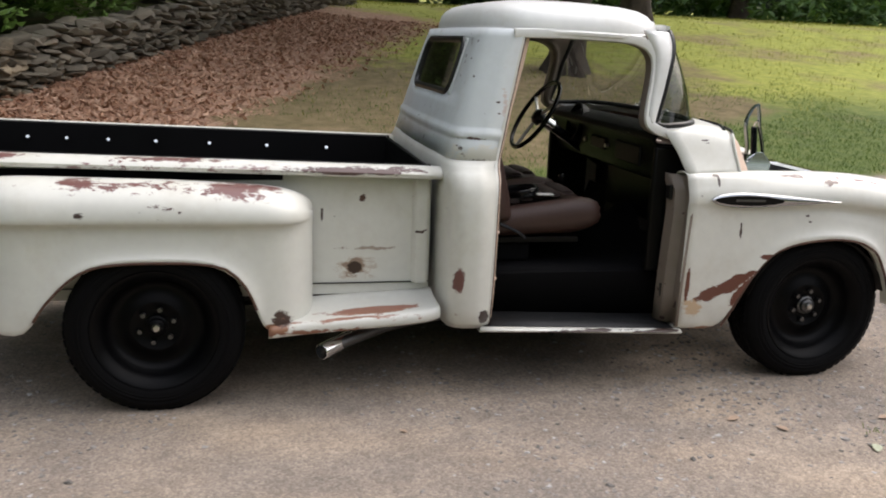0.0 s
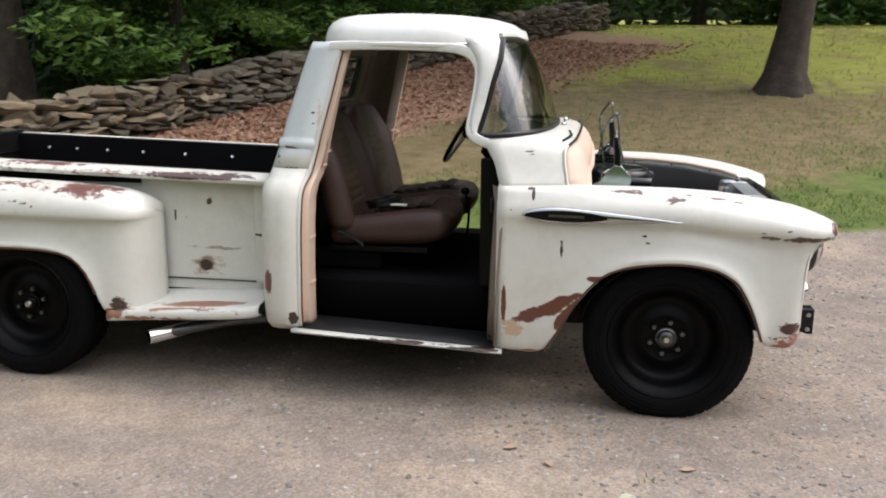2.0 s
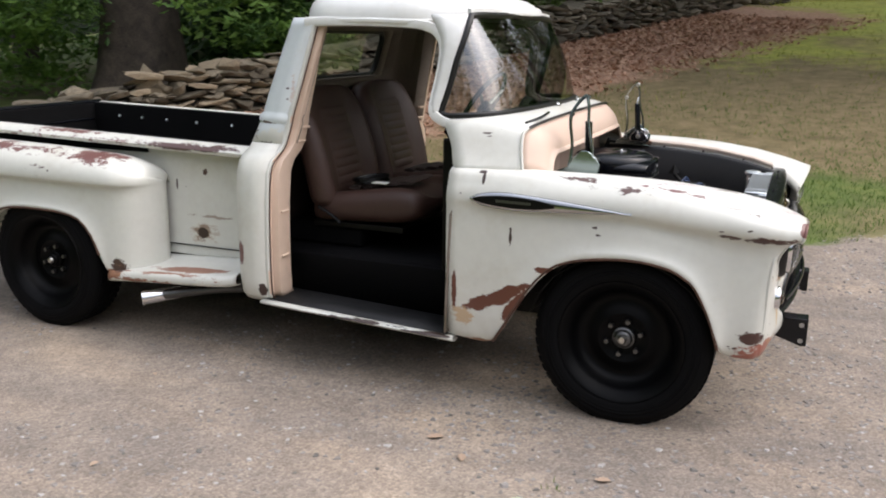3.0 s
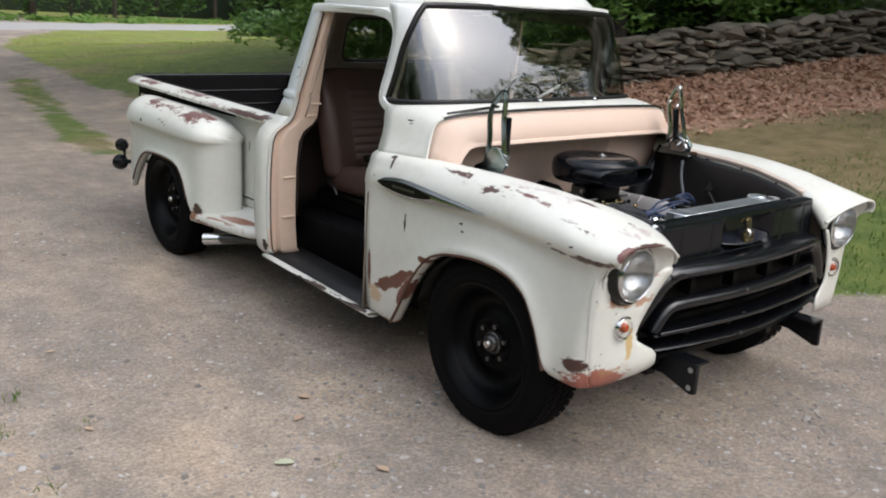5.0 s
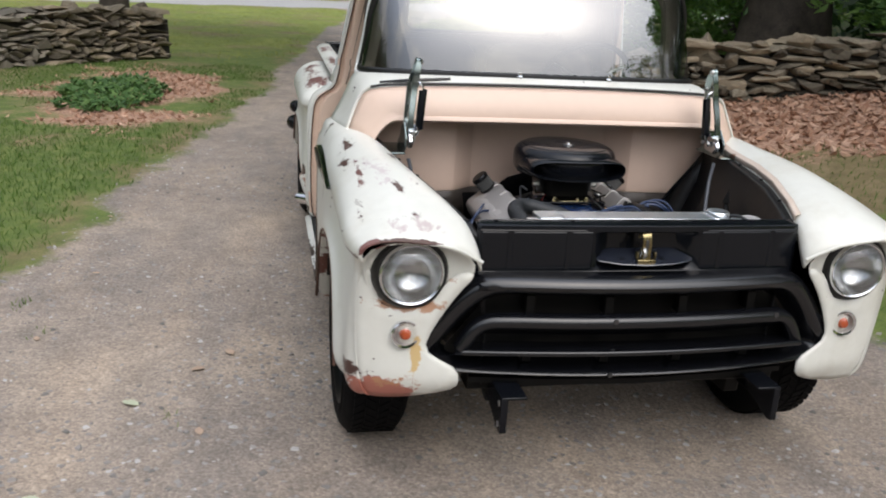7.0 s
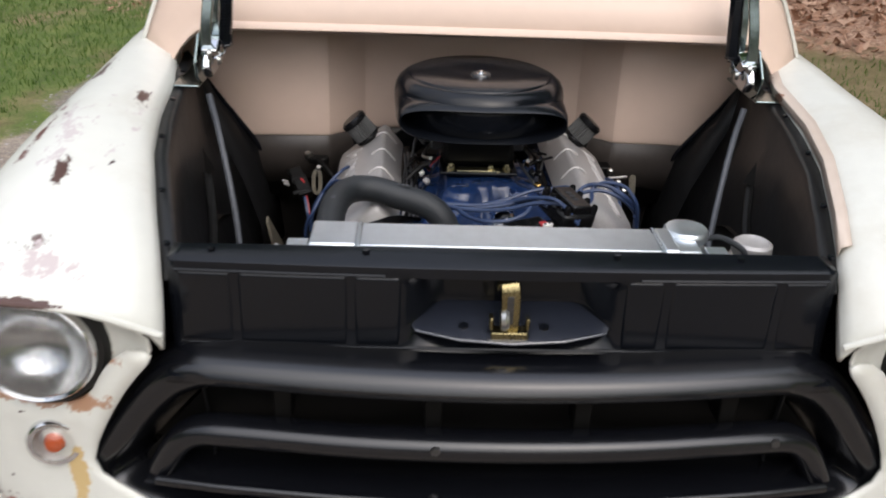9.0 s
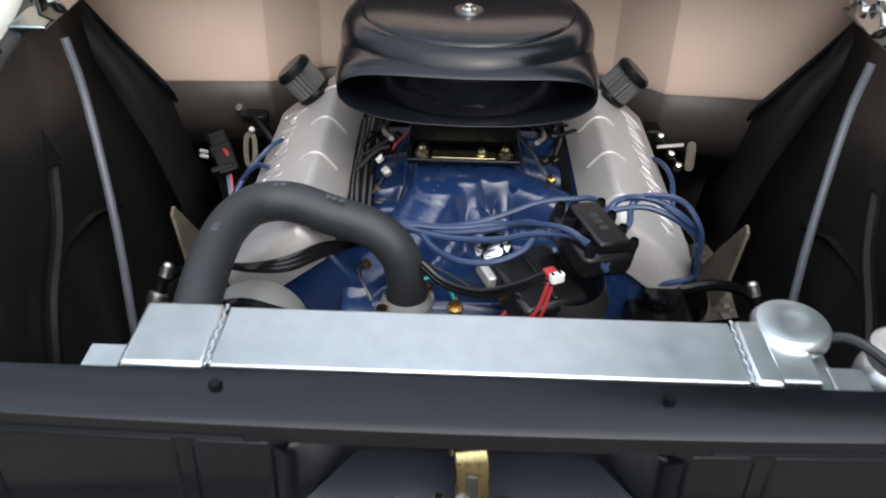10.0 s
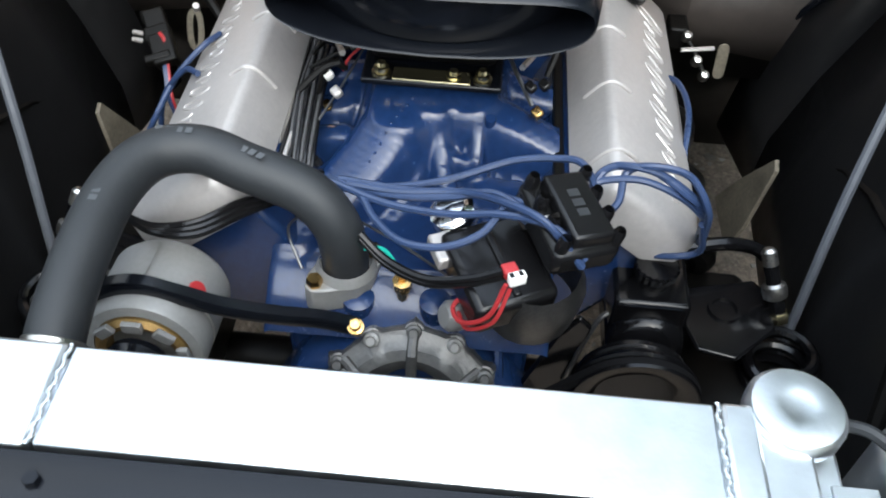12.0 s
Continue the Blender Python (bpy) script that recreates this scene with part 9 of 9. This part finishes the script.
ivy[:, 2] += 0.10 * rng.random(len(ivy)) + 0.02
stuff(leaf_mesh("ground_ivy", ivy, 0.07, M_LEAF, 1.2), "low green ivy patch beside the drive", "ivy")

# dead leaves by the walls and gravel stones on the drive
lit = sown(52000, -6, 5.0, 1.6, 14.0, lambda a, b: litter_mask(a, b) > 0.30 + 0.65 * rng.random() and wall_side(a, b) > 0.0)
lit[:, 2] += 0.03 * rng.random(len(lit)) + 0.008
stuff(leaf_mesh("leaf_litter", lit, 0.060, M_DEAD, 1.0, 1.4), "brown dead leaves along the stone wall", "leaves")
lit = sown(7000, -9.5, -2.5, -5.0, -1.6, lambda a, b: litter_mask(a, b) > 0.35 + 0.5 * rng.random())
lit[:, 2] += 0.02 * rng.random(len(lit)) + 0.008
stuff(leaf_mesh("leaf_litter", lit, 0.045, M_DEAD, 1.0, 1.4), "brown dead leaves on the drive's edge", "leaves")


def stones_mesh(name, p, size, mat):
    """Many small flat, chipped stones as one mesh."""
    base = np.array([(1, 0.3, -0.3), (0.3, 1, -0.3), (-0.8, 0.6, -0.3), (-0.7, -0.7, -0.3), (0.6, -0.8, -0.3), (0.5, 0.3, 0.42), (-0.3, 0.5, 0.45), (-0.2, -0.5, 0.40), (0.4, -0.3, 0.46)], float)
    tri = [(0, 1, 5), (1, 6, 5), (1, 2, 6), (2, 3, 7), (2, 7, 6), (3, 4, 7), (4, 8, 7), (4, 0, 8), (0, 5, 8), (5, 6, 7), (5, 7, 8)]
    k, m = len(p), len(base)
    s = size * (0.45 + 1.1 * rng.random((k, 1, 1)) ** 2.2)
    v = base[None] * (0.7 + 0.5 * rng.random((k, m, 1))) * s * (0.7 + 0.6 * rng.random((k, 1, 3)))
    a = rng.random(k) * 6.28
    ca, sa = np.cos(a)[:, None], np.sin(a)[:, None]
    v = np.stack([v[:, :, 0] * ca - v[:, :, 1] * sa, v[:, :, 0] * sa + v[:, :, 1] * ca, v[:, :, 2]], 2) + p[:, None]
    faces = [tuple(m * i + j for j in t) for i in range(k) for t in tri]
    me = bpy.data.meshes.new(name)
    me.from_pydata(v.reshape(-1, 3).tolist(), [], faces)
    me.materials.append(mat)
    return new(name, me)


near = sown(70000, -2.5, 6.5, -3.6, 3.0, lambda a, b: drive_mask(a, b) > 0.4 and noise.noise((a * 1.1, b * 1.1, 9)) > -0.45 + 0.5 * rng.random())
stuff(stones_mesh("gravel_stones", near, 0.0115, M_PEBBLE), "small grey gravel stones on the drive", "gravel")
loose = sown(13000, -2.0, 6.5, -3.6, 2.6, lambda a, b: drive_mask(a, b) > 0.35 and noise.noise((a * 0.8, b * 0.8, 4)) > -0.3 + 0.6 * rng.random())
stuff(stones_mesh("coarse_gravel", loose, 0.016, M_PEBBLE), "larger loose stones on the drive", "gravel")


chips_ = sown(42000, 1.6, 6.5, -3.6, 2.2, lambda a, b: drive_mask(a, b) > 0.5 and noise.noise((a * 0.9, b * 0.9, 14)) + 0.22 * (a - 2.6) - 0.12 * b > -0.1 + 0.5 * rng.random())
stuff(stones_mesh("crushed_stone", chips_, 0.0135, M_PEBBLE), "grey crushed stone on the drive", "gravel")


def fallen_leaf(at, turn, size, mat, label):
    x, y = at
    m = Matrix.Translation((x, y, ground_z(x, y) + 0.006)) @ Matrix.Rotation(turn, 4, "Z")
    rows = []
    for k in range(13):
        u = -0.5 + k / 12
        w = (0.26 * math.cos(math.pi * u) ** 0.7 + 0.05 * math.sin(k * 2.2)) if 0 < k < 12 else 0.012
        curl = 0.14 * u * u + 0.02 * math.sin(6 * u + turn)
        rows.append([m @ Vector((u * size, v * w * size, size * (curl + 0.25 * w * v * v))) for v in (-1, -0.5, 0, 0.5, 1)])
    ob = part("fallen_leaf", loft(rows), mat, None, solid=0.0008)
    return tagged(ob, label, "leaf", "fallen leaves on the drive")


# weeds coming up through the gravel
for x, y, k, sz in ((1.96, -2.27, 40, 0.030), (2.02, -2.0, 24, 0.024), (2.81, -1.41, 16, 0.026), (1.71, -2.15, 30, 0.028), (2.42, -2.23, 26, 0.026)):
    spot = np.stack([x + rng.normal(0, 0.035, k), y + rng.normal(0, 0.022, k), np.full(k, ground_z(x, y) - 0.004)], 1)
    tagged(leaf_mesh("weed_tuft", spot, sz, M_GRASS, blades=True), "small green weed tuft growing through the gravel", "weed", "weeds on the drive")


M_LEAF_TAN = material("tan_dry_leaf", (0.40, 0.285, 0.205), 0.8, vary=0.25, scale=30)
M_LEAF_PALE = material("pale_green_leaf", (0.40, 0.42, 0.30), 0.7, vary=0.2, scale=30)
for x, y, a, sz, mt in ((u, v, w, 0.55 * q, r) for u, v, w, q, r in ((2.30, -1.22, 0.4, 0.12, 0), (2.45, -1.335, 2.0, 0.10, 0), (2.72, -1.55, 1.0, 0.13, 1), (2.95, -1.30, 0.2, 0.10, 0), (0.93, -1.15, 2.4, 0.06, 0), (3.3, -1.75, 1.2, 0.11, 1), (3.9, -1.5, 0.7, 0.09, 0), (3.15, -2.05, 2.2, 0.13, 1), (2.1, -2.0, 0.3, 0.08, 0), (1.3, -1.9, 1.5, 0.07, 0), (4.3, -0.9, 0.5, 0.09, 0), (3.5, 1.4, 2.7, 0.10, 0), (3.95, 0.7, 1.9, 0.08, 0), (0.2, -2.0, 0.9, 0.07, 0), (4.25, 1.75, 0.9, 0.10, 0))):
    fallen_leaf((x, y), a, sz, M_LEAF_PALE if mt else M_LEAF_TAN, "pale green leaf lying on the gravel" if mt else "dry tan leaf lying on the gravel")

# ---------------------------------------------------------------- dry-stone walls
M_STONE = material("field_stone", (0.150, 0.127, 0.092), 0.9, vary=0.5, scale=7, bump=0.7, bscale=30, random=0.55)
M_STONE_PALE = material("pale_field_stone", (0.24, 0.195, 0.135), 0.9, vary=0.35, scale=7, bump=0.5, bscale=35, random=0.3)
# near-black core: shade between the stones, put into its colour
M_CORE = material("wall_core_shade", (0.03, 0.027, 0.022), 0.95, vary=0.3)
shapes = []
srnd = random.Random(11)
for k in range(18):
    bm = bmesh.new()
    pts = []
    for q in range(17):
        d = Vector((srnd.gauss(0, 1), srnd.gauss(0, 1), srnd.gauss(0, 1))).normalized()
        p = 2.6 + 2.0 * srnd.random()
        r = (abs(d.x) ** p + abs(d.y) ** p + abs(d.z) ** p) ** (-1 / p)
        pts.append(d * r * 0.5 * (0.80 + 0.30 * srnd.random()))
    bmesh.ops.convex_hull(bm, input=[bm.verts.new(p) for p in pts])
    for v in [v for v in bm.verts if not v.link_faces]:
        bm.verts.remove(v)
    for mt in (M_STONE, M_STONE_PALE):
        me = bpy.data.meshes.new("stone")
        bm.to_mesh(me)
        me.materials.append(mt)
        shapes.append(me)
    bm.free()


def stone_wall(name, label, line, height, near_to, limit):
    """Courses of flat stones on both faces of a core coloured dark as the shade in the gaps, the nearest ones as parts.
    """
    pts = curve([(x, y, 0) for x, y in line], 8)
    lens = [0.0]
    for a, b in zip(pts, pts[1:]):
        lens.append(lens[-1] + (b - a).length)

    def place(s):
        for i in range(len(pts) - 1):
            if s <= lens[i + 1] or i == len(pts) - 2:
                t = (s - lens[i]) / (lens[i + 1] - lens[i])
                p = pts[i].lerp(pts[i + 1], t)
                d = (pts[i + 1] - pts[i]).normalized()
                return p, d
    core_rows = []
    for k in range(int(lens[-1] / 0.5) + 1):
        p, d = place(min(lens[-1] - 0.01, 0.5 * k))
        nrm = Vector((-d.y, d.x, 0))
        z = ground_z(p.x, p.y)
        h = height(0.5 * k) - 0.12
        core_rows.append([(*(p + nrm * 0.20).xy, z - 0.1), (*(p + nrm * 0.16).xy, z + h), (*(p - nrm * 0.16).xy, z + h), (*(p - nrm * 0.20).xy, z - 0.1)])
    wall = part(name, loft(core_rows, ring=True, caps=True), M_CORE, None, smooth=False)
    tagged(wall, label, "wall", kind="structure")
    laid = []
    for side in (1, -1):
        z = 0.0
        row = 0
        while z < 1.2:
            th = 0.038 + 0.055 * srnd.random()
            s = 0.2 * srnd.random()
            while s < lens[-1]:
                w = 0.10 + 0.36 * srnd.random() ** 1.7
                top = height(s)
                if z < top - 0.02:
                    p, d = place(min(s + w / 2, lens[-1] - 0.01))
                    nrm = Vector((-d.y, d.x, 0)) * side
                    dep = 0.22 + 0.1 * srnd.random()
                    c = p + nrm * (0.21 - dep / 2 + 0.10 + 0.05 * srnd.random() - 0.05 * z)
                    g = ground_z(p.x, p.y)
                    tilt = Euler((srnd.gauss(0, 0.14), srnd.gauss(0, 0.15), math.atan2(d.y, d.x) + srnd.gauss(0, 0.08)))
                    big = th * (0.7 + 0.55 * srnd.random() + (0.8 if srnd.random() < 0.12 else 0))
                    laid.append(((c - Vector(near_to)).length, Matrix.LocRotScale((c.x, c.y, g + z + th / 2 + srnd.gauss(0, 0.022)), tilt, (w * (0.95 + 0.5 * srnd.random()), dep, big * 1.22))))
                s += w * 0.97
            z += th * 0.92
            row += 1
    # flat cap stones
    s = 0.0
    while s < lens[-1]:
        w = 0.30 + 0.30 * srnd.random()
        p, d = place(min(s + w / 2, lens[-1] - 0.01))
        g = ground_z(p.x, p.y)
        c = p + Vector((srnd.gauss(0, 0.03), srnd.gauss(0, 0.03), 0))
        laid.append(((c - Vector(near_to)).length, Matrix.LocRotScale((c.x, c.y, g + height(s) + 0.01), Euler((srnd.gauss(0, 0.10), srnd.gauss(0, 0.10), math.atan2(d.y, d.x) + srnd.gauss(0, 0.2))), (w, 0.40 + 0.14 * srnd.random(), 0.06 + 0.07 * srnd.random()))))
        s += w * 0.9
    laid.sort(key=lambda q: q[0])
    verts, faces = [], []
    for k, (dist_, m) in enumerate(laid):
        me = shapes[srnd.randrange(18) * 2 + (1 if srnd.random() < 0.28 else 0)]
        if k < limit:
            ob = new("stone", me)
            ob.parent = wall
            ob.matrix_basis = m
        else:
            o = len(verts)
            verts += [tuple(m @ v.co) for v in me.vertices]
            faces += [tuple(o + i for i in p.vertices) for p in me.polygons]
    if faces:
        me = bpy.data.meshes.new("far_stones")
        me.from_pydata(verts, [], faces)
        me.materials.append(M_STONE_FAR)
        rest = new("far_stones", me)
        rest.parent = wall
        rest["kind"] = "stuff"
    return wall


M_STONE_FAR = islands("far_field_stone", [(0.085, 0.076, 0.060), (0.155, 0.138, 0.106), (0.22, 0.19, 0.145), (0.12, 0.106, 0.082)], 0.9)
wob = lambda s, h: h + 0.07 * noise.noise((s * 0.9, 4.0, 0)) + 0.04 * noise.noise((s * 2.7, 9.0, 0))
stone_wall("stone_wall_1", "long dry-stone wall of flat grey field stones", [(-4.15, 1.6), (-3.6, 2.6), (-3.05, 3.7), (-2.55, 5.0), (-1.75, 7.0), (-0.85, 9.1), (0.5, 12.2), (2.6, 17.0)], lambda s: wob(s, 0.42 + 0.10 * min(1, s / 1.5)), (-2.9, 4.2, 0), 300)
stone_wall("stone_wall_2", "dry-stone wall end beside the drive", [(-9.9, -2.70), (-9.0, -3.5), (-8.0, -4.4), (-6.2, -6.2)], lambda s: wob(s + 30, 0.74), (-9.3, -3.2, 0), 260)
upright = new("stone", shapes[3])
upright.parent = bpy.data.objects["stone_wall_1"]
upright.matrix_basis = Matrix.LocRotScale((-3.05, 3.55, ground_z(-3.05, 3.55) + 0.45), Euler((0.15, 0.25, 0.4)), (0.42, 0.36, 0.46))
